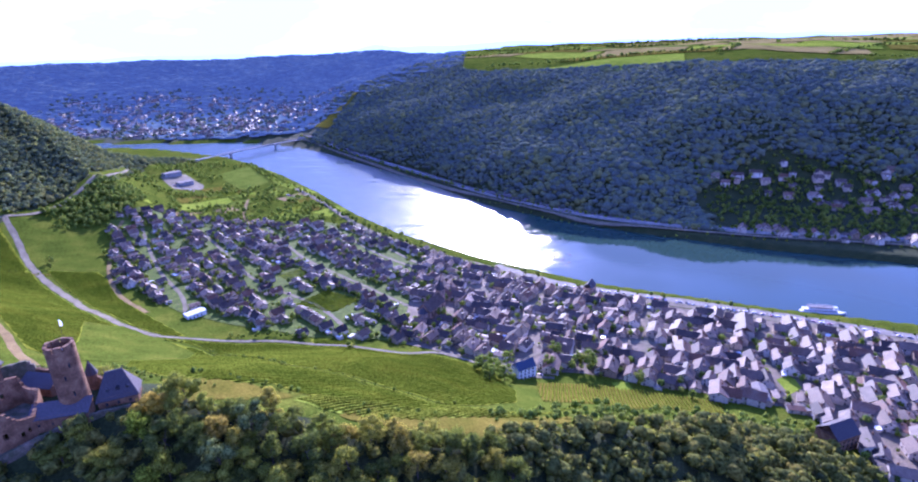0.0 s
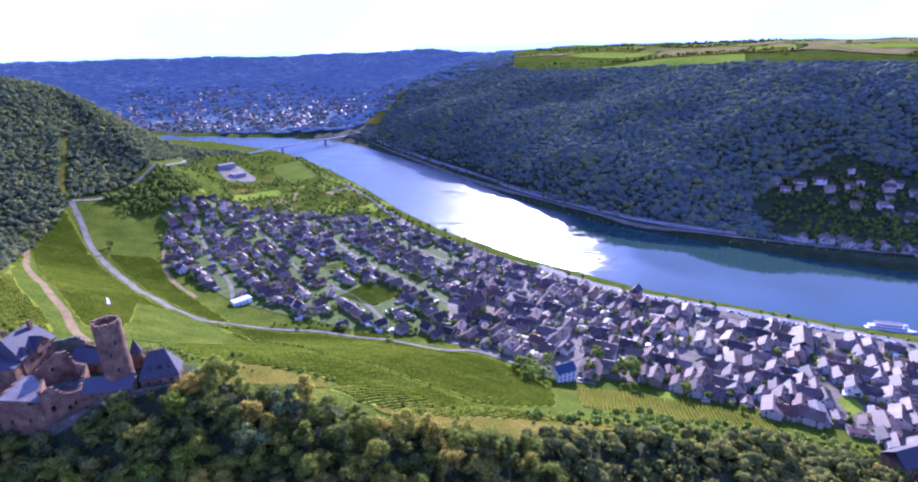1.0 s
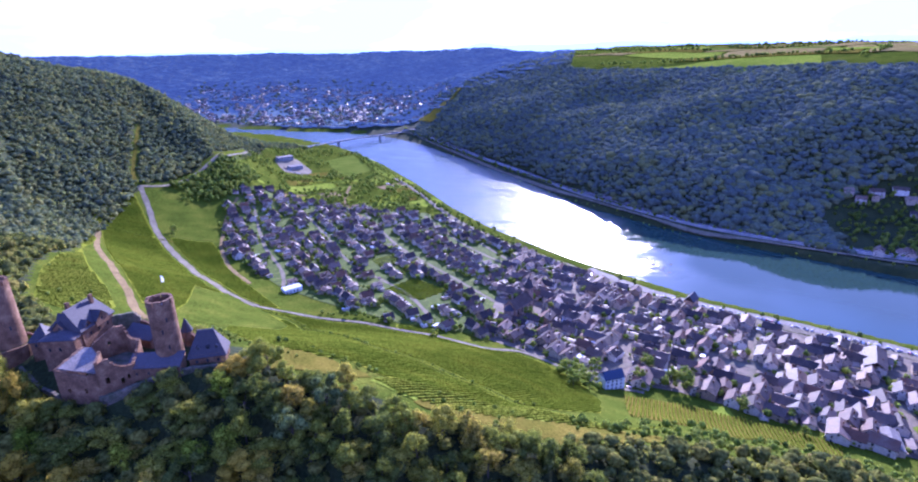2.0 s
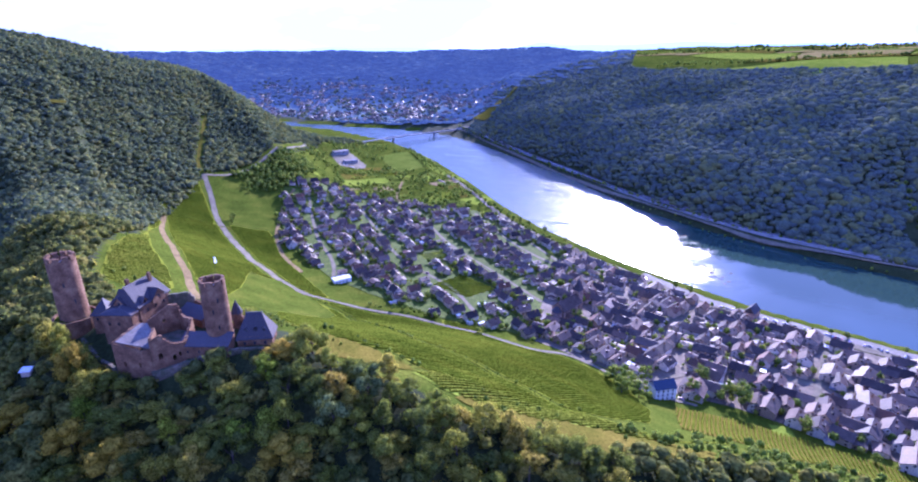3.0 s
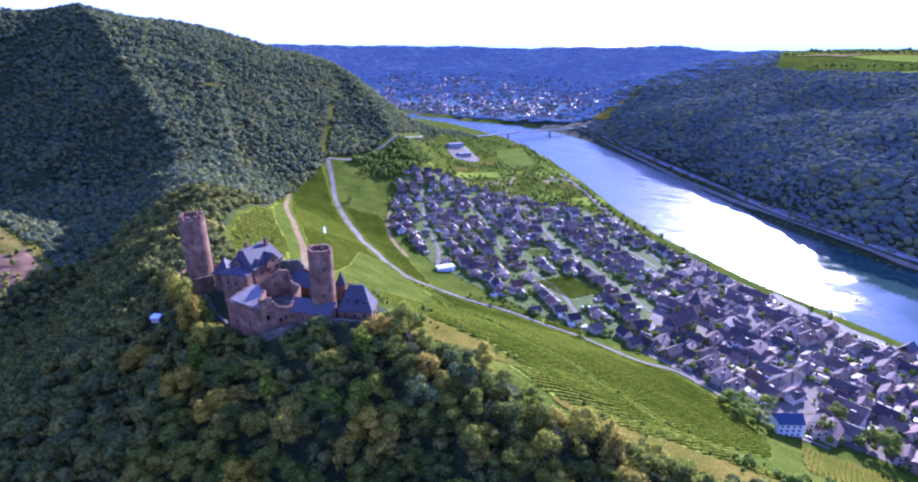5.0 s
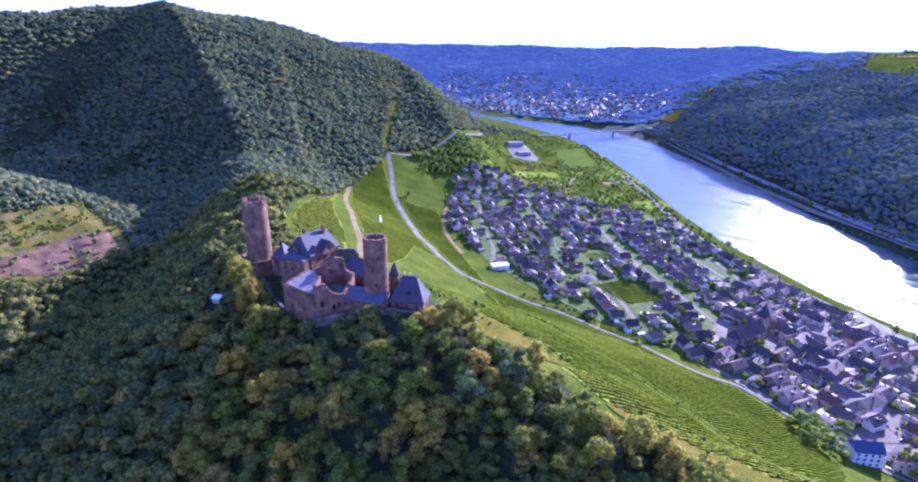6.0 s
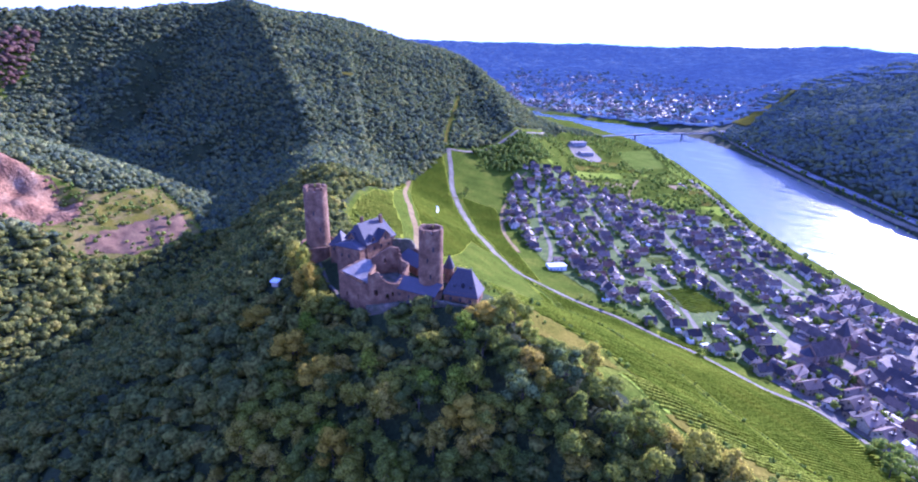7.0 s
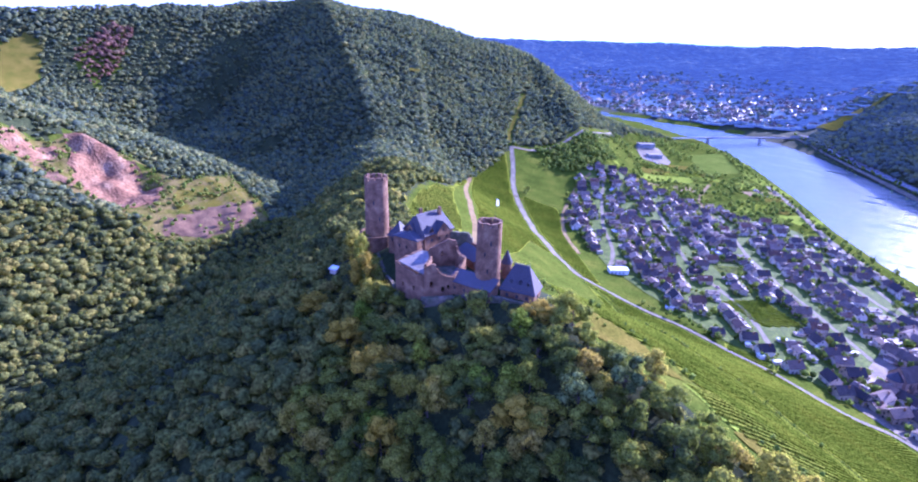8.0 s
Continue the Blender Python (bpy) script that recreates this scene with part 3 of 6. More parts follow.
def ribbon(name, line, width, mat, label, lift=0.5, category="road"):
    """A road along a line, that follows the ground."""
    p = smooth_line(line, 4.0)
    way = np.gradient(p, axis=0)
    nrm = np.stack([-way[:, 1], way[:, 0]], 1) / (np.linalg.norm(way, axis=1)[:, None] + 1e-9)
    wob = 1 + 0.12 * np.sin(np.arange(len(p)) * 0.9)[:, None]
    rows = [p + nrm * width * s * wob for s in (-0.5, -0.17, 0.17, 0.5)]
    mid = ground_at(p[:, 0], p[:, 1])
    v = np.concatenate([np.c_[r, 0.6 * ground_at(r[:, 0], r[:, 1]) + 0.4 * mid + lift] for r in rows])
    n = len(p)
    f = [(r * n + q, r * n + q + 1, (r + 1) * n + q + 1, (r + 1) * n + q) for r in range(3) for q in range(n - 1)]
    return tagged(bulk(name, v, np.array(f)[:, ::-1], mat, smooth=True), label, category, kind="structure")


make_ground()
make_water()
# ---------------------------------------------------------------- woods
def lump(seed, level, rough, flat=0.85):
    """An uneven closed shape of about unit size."""
    bm = bmesh.new()
    bmesh.ops.create_icosphere(bm, subdivisions=level, radius=1.0)
    for v in bm.verts:
        d = noise.noise(v.co * 1.6 + Vector((seed * 3.1, seed * 1.7, seed))) + 0.6 * noise.noise(v.co * 3.7 + Vector((seed, 0, seed * 2.3)))
        v.co *= 1 + rough * d
        v.co.z *= flat
    co = np.array([v.co[:] for v in bm.verts])
    fa = np.array([[v.index for v in f.verts] for f in bm.faces])
    bm.free()
    return co, fa


def gather(shapes, place, size, tall, rng):
    """Many shapes, each turned and scaled at its place, as one set of corners and faces."""
    which = rng.integers(0, len(shapes), len(place))
    vs, fs, at = [], [], 0
    for k, (co, fa) in enumerate(shapes):
        m = np.nonzero(which == k)[0]
        if not len(m):
            continue
        a = rng.uniform(0, 2 * np.pi, len(m))
        c, s = np.cos(a)[:, None], np.sin(a)[:, None]
        x = (co[None, :, 0] * c - co[None, :, 1] * s) * size[m, None] + place[m, 0, None]
        y = (co[None, :, 0] * s + co[None, :, 1] * c) * size[m, None] + place[m, 1, None]
        z = co[None, :, 2] * tall[m, None] + place[m, 2, None]
        vs.append(np.stack([x, y, z], -1).reshape(-1, 3))
        fs.append((fa[None] + (np.arange(len(m)) * len(co))[:, None, None] + at).reshape(-1, fa.shape[1]))
        at += len(m) * len(co)
    return np.concatenate(vs), np.concatenate(fs)


def jittered(x0, x1, y0, y1, step, rng):
    gx, gy = np.meshgrid(np.arange(x0, x1, step), np.arange(y0, y1, step), indexing="ij")
    gx = gx + (np.arange(gx.shape[1]) % 2)[None] * step / 2
    return gx.ravel() + rng.uniform(-0.42, 0.42, gx.size) * step, gy.ravel() + rng.uniform(-0.42, 0.42, gx.size) * step


def leaf_sprays(rng, count, centre, radius, low, high):
    """Loose leaf sprays over a round form: small uneven triangles that lean outwards."""
    way = rng.normal(size=(count, 3))
    way[:, 2] = np.abs(way[:, 2]) * 0.9 - 0.25
    way /= np.linalg.norm(way, axis=1)[:, None]
    at = np.asarray(centre) + way * np.asarray(radius) * rng.uniform(0.86, 1.22, (count, 1))
    out = []
    for k in range(3):
        d = rng.normal(size=(count, 3))
        d -= way * (d * way).sum(1)[:, None] * 0.55
        d /= np.linalg.norm(d, axis=1)[:, None]
        out.append(at + d * rng.uniform(low, high, (count, 1)))
    return np.stack(out, 1).reshape(-1, 3), np.arange(count * 3).reshape(-1, 3)


def crown_shapes(count, rough, spires, sprays, low=0.1, high=0.26):
    """Crowns: a few uneven lumps set together, with leaf sprays all over."""
    out = []
    rng = np.random.default_rng(5)
    for k in range(count):
        vs, fs, at = [], [], 0
        for q in range(spires):
            co, fa = lump(k * 7 + q, 1, rough)
            r = 0.6 if q == 0 else rng.uniform(0.34, 0.5)
            off = np.array((0, 0, 0.1) if q == 0 else (rng.uniform(-0.62, 0.62), rng.uniform(-0.62, 0.62), rng.uniform(-0.3, 0.4)))
            pieces = [(co * r + off, fa)]
            if sprays:
                pieces.append(leaf_sprays(rng, int(sprays / spires), off, (r, r, r * 0.85), low, high))
            for a, b in pieces:
                vs.append(a)
                fs.append(b + at)
                at += len(a)
        out.append((np.concatenate(vs), np.concatenate(fs)))
    return out


def woods(name, x, y, spread, shapes, mat, label, rng, sink=0.35, rise=1.0):
    size = spread * rng.uniform(0.55, 1.3, len(x)) * (1 + 0.22 * wave(x, y, 45, 9))
    tall = size * rng.uniform(0.7, 1.2, len(x)) * rise
    z = ground_at(x, y) + tall * (1 - sink)
    v, f = gather(shapes, np.stack([x, y, z], 1), size, tall, rng)
    return tagged(bulk(name, v, f, mat, smooth=True), label, "woods", kind="stuff")


def make_woods():
    rng = np.random.default_rng(11)
    close, mid = crown_shapes(8, 0.6, 3, 66), crown_shapes(8, 0.6, 2, 36, 0.12, 0.32)
    plain = crown_shapes(12, 0.8, 1, 13, 0.2, 0.46)
    # the hills on the castle's side
    x, y = jittered(-1140, 420, -85, 1260, 6.3, rng)
    out, bank = river_out(x, y)
    keep = wooded(x, y) & (bank > 0) & ~((x > -215) & (x < 80) & (y > 62) & (y < 200)) & ((y > -40) | (x < -480))
    by = keep & (np.hypot(x + 20, y - 30) < 300)
    near = keep & (np.hypot(x + 20, y - 30) < 520) & ~by
    woods("ravine_woods", x[by], y[by], 5.4, close, M_FOREST, "dense broadleaf trees on the flanks of the castle hill", rng)
    woods("hillside_woods", x[near], y[near], 5.6, mid, M_FOREST, "dense green broadleaf trees on the steep hillside", rng)
    x, y = jittered(-1140, 420, -110, 1260, 6.0, rng)
    out, bank = river_out(x, y)
    rest = wooded(x, y) & (bank > 0) & (np.hypot(x + 20, y - 30) >= 520)
    # beyond 520 m the leaves take the haze-tinted colour
    woods("hill_woods", x[rest], y[rest], 5.6, plain, M_HILL_HAZE, "dense dark green broadleaf wood over the hill, haze blue mixed in", rng, 0.5, 0.9)
    x, y = jittered(-1100, -1000, 150, 270, 6, rng)
    keep = inside(x, y, BEECH_STAND)
    woods("beech_stand", x[keep], y[keep], 5.6, plain, M_BEECH, "brownish stand of beeches high on the hill", rng)
    # the slope across the river
    x, y = jittered(-420, 1300, 560, 1850, 6.3, rng)
    out, bank = river_out(x, y)
    keep = wooded(x, y) & (bank < 0) & (y < 1850)
    # leaf colour carries the painted haze of this distance
    woods("slope_woods", x[keep], y[keep], 6.0, [lump(k + 40, 1, 0.7) for k in range(12)], M_SLOPE_HAZE, "dark green wood on the slope across the river, leaves blued for haze", rng, 0.72, 0.95)
    # the far ridge, its haze painted as blue colour and glow
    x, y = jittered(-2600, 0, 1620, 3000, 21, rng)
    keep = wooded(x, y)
    woods("backdrop_ridge_woods", x[keep], y[keep], 17, [lump(k, 1, 0.45, 0.5) for k in range(5)], M_FAR_HAZE, "wood on the distant ridge, glowing blue for haze", rng, 0.35, 0.28)

    x, y = make_trees()
    woods("spur_woods", x, y, 5.8, close, M_FOREST, "dense green trees and scrub along the spur", rng)
    x, y = jittered(-215, 80, 62, 200, 5.2, rng)
    keep = wooded(x, y)
    woods("undergrowth", x[keep], y[keep], 3.6, mid, M_FOREST, "bushy green undergrowth between the castle hill's trees", rng)

# ---------------------------------------------------------------- the castle
M_MOSS = material("mossy_wall", [(0.05, 0.06, 0.025), (0.11, 0.1, 0.06), (0.2, 0.15, 0.11)], 2.5, 0.95, 0.9, 0.4, depth=0.12)
M_LEAD = material("pale_roofing", [(0.11, 0.095, 0.08), (0.15, 0.13, 0.11), (0.19, 0.165, 0.14)], 3, 0.8, 0.3, 0.5, depth=0.04)
M_WOOD = material("dark_timber", [(0.05, 0.032, 0.02), (0.1, 0.062, 0.04)], 1, 0.8, 0.4, 0.1, depth=0.02)
M_FLAG = material("pale_cloth", [(0.75, 0.74, 0.68), (0.82, 0.81, 0.76)], 0.5, 0.9, 0.1, 0.1, depth=0.02)


def ring(bm, outer, inner, z0, z1, a0=0.0, a1=2 * math.pi, segments=40, top=1.0, rag=0.0, seed=0):
    """A curved wall between two angles; top scales its upper radii, rag makes its top uneven."""
    full = a1 - a0 > 6.28
    n = segments if full else max(2, int(segments * (a1 - a0) / (2 * math.pi)) + 1)
    cols = []
    for i in range(n if full else n + 1):
        a = a0 + (a1 - a0) * i / n
        c, s = math.cos(a), math.sin(a)
        h = z1 + rag * noise.noise(Vector((c * 3 + seed, s * 3, seed * 1.7)))
        cols.append([bm.verts.new(p) for p in ((outer * c, outer * s, z0), (outer * top * c, outer * top * s, h), (inner * top * c, inner * top * s, h), (inner * c, inner * s, z0))])
    for i in range(n if full else n):
        p, q = cols[i], cols[(i + 1) % len(cols)]
        for k in range(4):
            bm.faces.new((p[k], q[k], q[(k + 1) % 4], p[(k + 1) % 4]))
    if not full:
        bm.faces.new(cols[0])
        bm.faces.new(cols[-1][::-1])
    bmesh.ops.recalc_face_normals(bm, faces=bm.faces[:])


def castle_tower(x, y, z0, z1, r, merlons, share, label, slits):
    t = thing("castle_tower", pose(x, y, z0), label, "tower", "castle towers")
    h = z1 - z0
    bm = bmesh.new()
    ring(bm, r, r - 1.5, 0, h - 1.6, top=0.94, segments=48)
    shaft = part("shaft", bm, M_STONE, t)
    bm = bmesh.new()
    ring(bm, r * 0.945 - 1.4, 0.02, h - 3.6, h - 3.2, segments=32)
    part("platform", bm, M_CONCRETE, t)
    for k in range(merlons):
        a = 2 * math.pi * (k + 0.5) / merlons
        w = math.pi / merlons * share
        bm = bmesh.new()
        ring(bm, r * 0.94 + 0.05, r * 0.94 - 0.85, h - 1.65, h + 0.35 * noise.noise(Vector((k * 1.9, x, 0))), a - w, a + w, rag=0.35, seed=k + x)
        part("merlon", bm, M_STONE, t)
    bm = bmesh.new()
    ring(bm, r * 0.95 + 0.1, r * 0.94 - 1.2, h - 2.0, h - 1.6, segments=48)
    part("string_course", bm, M_STONE, t)
    # arrow slits: dark solid boxes stand in for the shade inside
    for a, z in slits:
        bm = bmesh.new()
        box(bm, -0.25, 0.25, -0.08, 0.08, -0.8, 0.8)
        s = part("slit", bm, M_GLASS, t, "narrow dark box painting an arrow slit's shadow")
        s.matrix_local = Matrix.Rotation(a, 4, "Z") @ pose(0, -(r * (1 - 0.06 * z / h)) - 0.02, z)
    return t


def ragged_wall(name, a, b, z0, tops, thick, parent, mat, windows=(), seed=0):
    """A rubble wall from a to b in the plan; tops: (share of its length, height); windows: (from, to, sill, head), open right through."""
    length = math.hypot(b[0] - a[0], b[1] - a[1])
    cuts = sorted({0.0, length, *(w for win in windows for w in win[:2]), *np.arange(0.7, length, 0.9).tolist()})
    bm = bmesh.new()
    for s0, s1 in zip(cuts, cuts[1:]):
        if s1 - s0 < 0.02:
            continue
        m = (s0 + s1) / 2
        top = float(np.interp(m / length, [q[0] for q in tops], [q[1] for q in tops])) + 0.45 * noise.noise(Vector((m * 0.9, seed * 3.3, 0.5)))
        spans = [(z0, top)]
        for w0, w1, sill, head in windows:
            if w0 - 0.01 <= s0 and s1 <= w1 + 0.01 and head < top:
                spans = [(z0, sill), (head, top)]
        for lo, hi in spans:
            box(bm, s0, s1, -thick / 2, thick / 2, lo, hi)
    bmesh.ops.remove_doubles(bm, verts=bm.verts[:], dist=0.001)
    ob = part(name, bm, mat, parent)
    ob.matrix_world = Matrix.Translation((a[0], a[1], 0)) @ Matrix.Rotation(math.atan2(b[1] - a[1], b[0] - a[0]), 4, "Z")
    return ob


def slab(bm, pts, thick):
    """A sheet of that outline with thickness below it."""
    up = [bm.verts.new(p) for p in pts]
    dn = [bm.verts.new((p[0], p[1], p[2] - thick)) for p in pts]
    bm.faces.new(up)
    bm.faces.new(dn[::-1])
    for i in range(len(pts)):
        j = (i + 1) % len(pts)
        bm.faces.new((up[i], dn[i], dn[j], up[j]))


def hip_roof(w, l, z, rise, run, over=0.5, thick=0.25):
    """Four roof planes over a w x l plan (l along y), each as a mesh; run: how far the ridge stays back from the ends."""
    W, L = w / 2 + over, l / 2 + over
    drop = rise / (w / 2) * over
    e, r0, r1 = z - drop, (0, -l / 2 + run, z + rise), (0, l / 2 - run, z + rise)
    planes = [[(-W, L, e), (-W, -L, e), r0, r1], [(W, -L, e), (W, L, e), r1, r0], [(-W, -L, e), (W, -L, e), r0], [(W, L, e), (-W, L, e), r1]]
    out = []
    for p in planes:
        bm = bmesh.new()
        slab(bm, p, thick)
        bmesh.ops.recalc_face_normals(bm, faces=bm.faces[:])
        out.append(bm)
    return out


def castle_window(parent, m, w=0.9, h=1.3, mat=None):
    bm = bmesh.new()
    for x0, x1, z0, z1 in ((-w / 2 - 0.15, w / 2 + 0.15, h / 2, h / 2 + 0.16), (-w / 2 - 0.15, w / 2 + 0.15, -h / 2 - 0.16, -h / 2), (-w / 2 - 0.15, -w / 2, -h / 2, h / 2), (w / 2, w / 2 + 0.15, -h / 2, h / 2)):
        box(bm, x0, x1, -0.1, 0.1, z0, z1)
    win = part("window", bm, mat or M_STONE, parent, "rubble stone window surround")
    win.matrix_local = m
    bm = bmesh.new()
    box(bm, -w / 2, w / 2, -0.02, 0.04, -h / 2, h / 2)
    part("pane", bm, M_GLASS, win)
    return win


def hall(name, x, y, turn, w, l, z0, eaves, rise, run, label, wall_mat, windows=()):
    """A roofed castle building; windows: (side, along, height) with side 'e', 'w', 's' or 'n'."""
    t = thing(name, pose(x, y, z0, 0, 0, turn), label, "castle building", "castle buildings")
    bm = bmesh.new()
    box(bm, -w / 2, w / 2, -l / 2, l / 2, 0, eaves - z0 + 0.05)
    bmesh.ops.bevel(bm, geom=[e for e in bm.edges if abs(e.verts[0].co.z - e.verts[1].co.z) > 1], offset=0.12, segments=1, affect="EDGES")
    part("wall", bm, wall_mat, t)
    for bm in hip_roof(w, l, eaves - z0, rise, run):
        part("roof", bm, M_SLATE, t)
    bm = bmesh.new()
    box(bm, -0.14, 0.14, -l / 2 + run - 0.2, l / 2 - run + 0.2, eaves - z0 + rise - 0.12, eaves - z0 + rise + 0.12)
    part("ridge_cap", bm, M_LEAD, t)
    for side, s, h in windows:
        a, m = {"s": (0, (s, -l / 2 - 0.03, h)), "n": (180, (s, l / 2 + 0.03, h)), "e": (90, (w / 2 + 0.03, s, h)), "w": (-90, (-w / 2 - 0.03, s, h))}[side]
        castle_window(t, pose(*m, 0, 0, a))
    return t


def make_castle():
    right = castle_tower(-133.2, 151.8, 130.5, 158.4, 4.5, 9, 0.86, "tall round rubble-stone tower with a battered crenellated top", [(0.5, 17), (0.95, 21), (0.75, 11)])
    castle_tower(-197.3, 148.2, 131.5, 162.0, 5.1, 10, 0.72, "massive round reddish stone keep with a worn broken parapet", [(0.75, 20), (1.2, 13)])
    # the flag over the right tower
    flag = thing("flagpole", pose(-132.2, 153.4, 155.2), "slim wooden flagpole with a pale cloth flag on the tower", "flagpole")
    bm = bmesh.new()
    bmesh.ops.create_cone(bm, cap_ends=True, segments=8, radius1=0.06, radius2=0.035, depth=11.0, matrix=Matrix.Translation((0, 0, 5.5)))
    part("pole", bm, M_WOOD, flag)
    bm = bmesh.new()
    rows = [[bm.verts.new((0.05 + 0.25 * i, 0.12 * math.sin(i * 1.4 + j), 10.8 - 0.55 * j - 0.05 * i)) for i in range(5)] for j in range(5)]
    for j in range(4):
        for i in range(4):
            bm.faces.new((rows[j][i], rows[j][i + 1], rows[j + 1][i + 1], rows[j + 1][i]))
    bmesh.ops.solidify(bm, geom=bm.faces[:], thickness=0.04)
    part("flag", bm, M_FLAG, flag)
    # the round bastion under the left tower, with its strip of lawn
    bastion = thing("bastion", pose(-197.3, 148.2, 128), "low round stone bastion with a strip of lawn round the keep", "bastion")
    bm = bmesh.new()
    ring(bm, 7.6, 6.9, -4, 9.4, segments=44, rag=0.4, seed=3)
    part("wall", bm, M_STONE, bastion)
    bm = bmesh.new()
    ring(bm, 6.92, 0.1, 7.8, 8.6, segments=44)
    part("lawn", bm, M_GROUND, bastion, "bright mown grass")
    # roofed buildings
    great = hall("castle_hall", -172.5, 156.5, 4, 12.5, 15.5, 128, 144.6, 6.4, 1.2, "stone great hall with a steep slate hip roof", M_STONE,
         [("e", -4, 13.5), ("e", 0, 13.5), ("e", 4, 13.5), ("s", -2.6, 13.2), ("s", 2.4, 13.2)])
    # cross gables, spired dormers and chimneys that break up the great hall's roof
    for x, y, z, turn, wide, deep, high, mat in ((4.3, 1.5, 16.3, 90, 3.0, 4.5, 3.6, M_SLATE), (-1.5, -6.0, 16.3, 0, 2.6, 4.0, 3.2, M_SLATE), (-4.6, 3.0, 16.5, -90, 1.5, 3.0, 3.4, M_SLATE), (-4.6, -2.4, 16.5, -90, 1.5, 3.0, 3.4, M_SLATE), (4.6, -4.4, 16.5, 90, 1.2, 2.6, 2.4, M_SLATE)):
        bm = bmesh.new()
        front = [bm.verts.new(p) for p in ((-wide, -deep * 0.6, -1.6), (wide, -deep * 0.6, -1.6), (wide, -deep * 0.6, 0.6), (0, -deep * 0.6, high), (-wide, -deep * 0.6, 0.6))]
        back = [bm.verts.new((v.co.x, deep, v.co.z)) for v in front]
        bm.faces.new(front)
        bm.faces.new(back[::-1])
        for i in range(5):
            bm.faces.new((front[i], back[i], back[(i + 1) % 5], front[(i + 1) % 5]))
        bmesh.ops.recalc_face_normals(bm, faces=bm.faces[:])
        gable = part("gable", bm, M_STONE, great)
        gable.matrix_local = pose(x, y, z, 0, 0, turn)
        for s in (-1, 1):
            bm = bmesh.new()
            slab(bm, [(s * (wide + 0.35), -deep * 0.6 - 0.4, 0.5), (s * (wide + 0.35), deep, 0.5), (0, deep, high + 0.25), (0, -deep * 0.6 - 0.4, high + 0.25)], 0.2)
            bmesh.ops.recalc_face_normals(bm, faces=bm.faces[:])
            part("gable_roof", bm, mat, gable)
        bm = bmesh.new()
        box(bm, -0.4, 0.4, -deep * 0.6 - 0.05, -deep * 0.6 + 0.05, 0.1, 1.3)
        part("pane", bm, M_GLASS, gable)
    for x, y in ((1.4, 4.6), (-1.6, -2.8)):
        bm = bmesh.new()
        box(bm, x - 0.5, x + 0.5, y - 0.6, y + 0.6, 20.0, 24.6)
        part("chimney", bm, M_STONE, great)
    hall("castle_annex", -183.5, 150.0, 18, 6.4, 7.0, 126, 140.6, 4.6, 3.2, "small stone annex with a pointed slate roof", M_STONE, [("s", -1.2, 12.4), ("s", 1.2, 12.4)])
    hall("castle_wing", -171.5, 147.0, 14, 11.5, 7.0, 124, 143.4, 1.6, 2.4, "tall stone castle wing under a low slate roof", M_STONE, [("s", -3, 15.6), ("s", 0.5, 15.6), ("s", 3.6, 12.6), ("w", 1, 15.4)])
    gate = hall("gatehouse", -121.6, 156.6, 24 - 90, 8.0, 12.0, 126, 137.2, 7.6, 3.4, "gatehouse with a steep blue slate hip roof and dormers", M_STONE,
                [("e", -3.5, 8.6), ("e", 0, 8.6), ("e", 3.5, 8.6), ("n", 0, 8.4)])
    for s in (-2.6, 0.6, 3.4):
        bm = bmesh.new()
        box(bm, -0.55, 0.55, -1.0, 0.6, 0, 1.1)
        for p in ([(-0.75, -1.2, 1.05), (0, -1.2, 1.75), (0, 0.9, 1.75), (-0.75, 0.9, 1.05)], [(0, -1.2, 1.75), (0.75, -1.2, 1.05), (0.75, 0.9, 1.05), (0, 0.9, 1.75)]):
            slab(bm, p, 0.1)
        d = part("dormer", bm, M_SLATE, gate)
        d.matrix_local = pose(2.2, s, 12.6, 0, 0, 90)
        bm = bmesh.new()
        box(bm, -0.32, 0.32, -1.06, -0.98, 0.25, 0.95)
        part("pane", bm, M_GLASS, d)
    for s in (-2.6, 2.6):
        bm = bmesh.new()
        bmesh.ops.create_cone(bm, cap_ends=True, segments=8, radius1=0.14, radius2=0.02, depth=1.8, matrix=Matrix.Translation((0, s, 19.3)))
        part("finial", bm, M_LEAD, gate)
    lean = thing("tower_gallery", pose(-134.6, 146.4, 128, 0, 0, 14), "low gallery with a lean-to slate roof before the tower", "castle building", "castle buildings")
    bm = bmesh.new()
    box(bm, -8.5, 8.5, -2.6, 2.6, 0, 8.6)
    part("wall", bm, M_STONE, lean)
    bm = bmesh.new()
    slab(bm, [(-8.9, -3.2, 8.3), (8.9, -3.2, 8.3), (8.9, 2.8, 11.0), (-8.9, 2.8, 11.0)], 0.3)
    part("roof", bm, M_SLATE, lean)
    for s in (-6, -2, 2, 6):
        castle_window(lean, pose(s, -2.63, 5.8), 0.7, 1.0)
    turret = thing("stair_turret", pose(-135.0, 163.4, 126), "small round stair turret with a slate cone roof", "turret")
    bm = bmesh.new()
    ring(bm, 1.75, 1.2, 0, 13.6, segments=24)
    part("shaft", bm, M_STONE, turret)
    bm = bmesh.new()
    bmesh.ops.create_cone(bm, cap_ends=True, segments=8, radius1=2.25, radius2=0.05, depth=5.2, matrix=Matrix.Translation((0, 0, 16.1)))
    part("roof", bm, M_SLATE, turret)
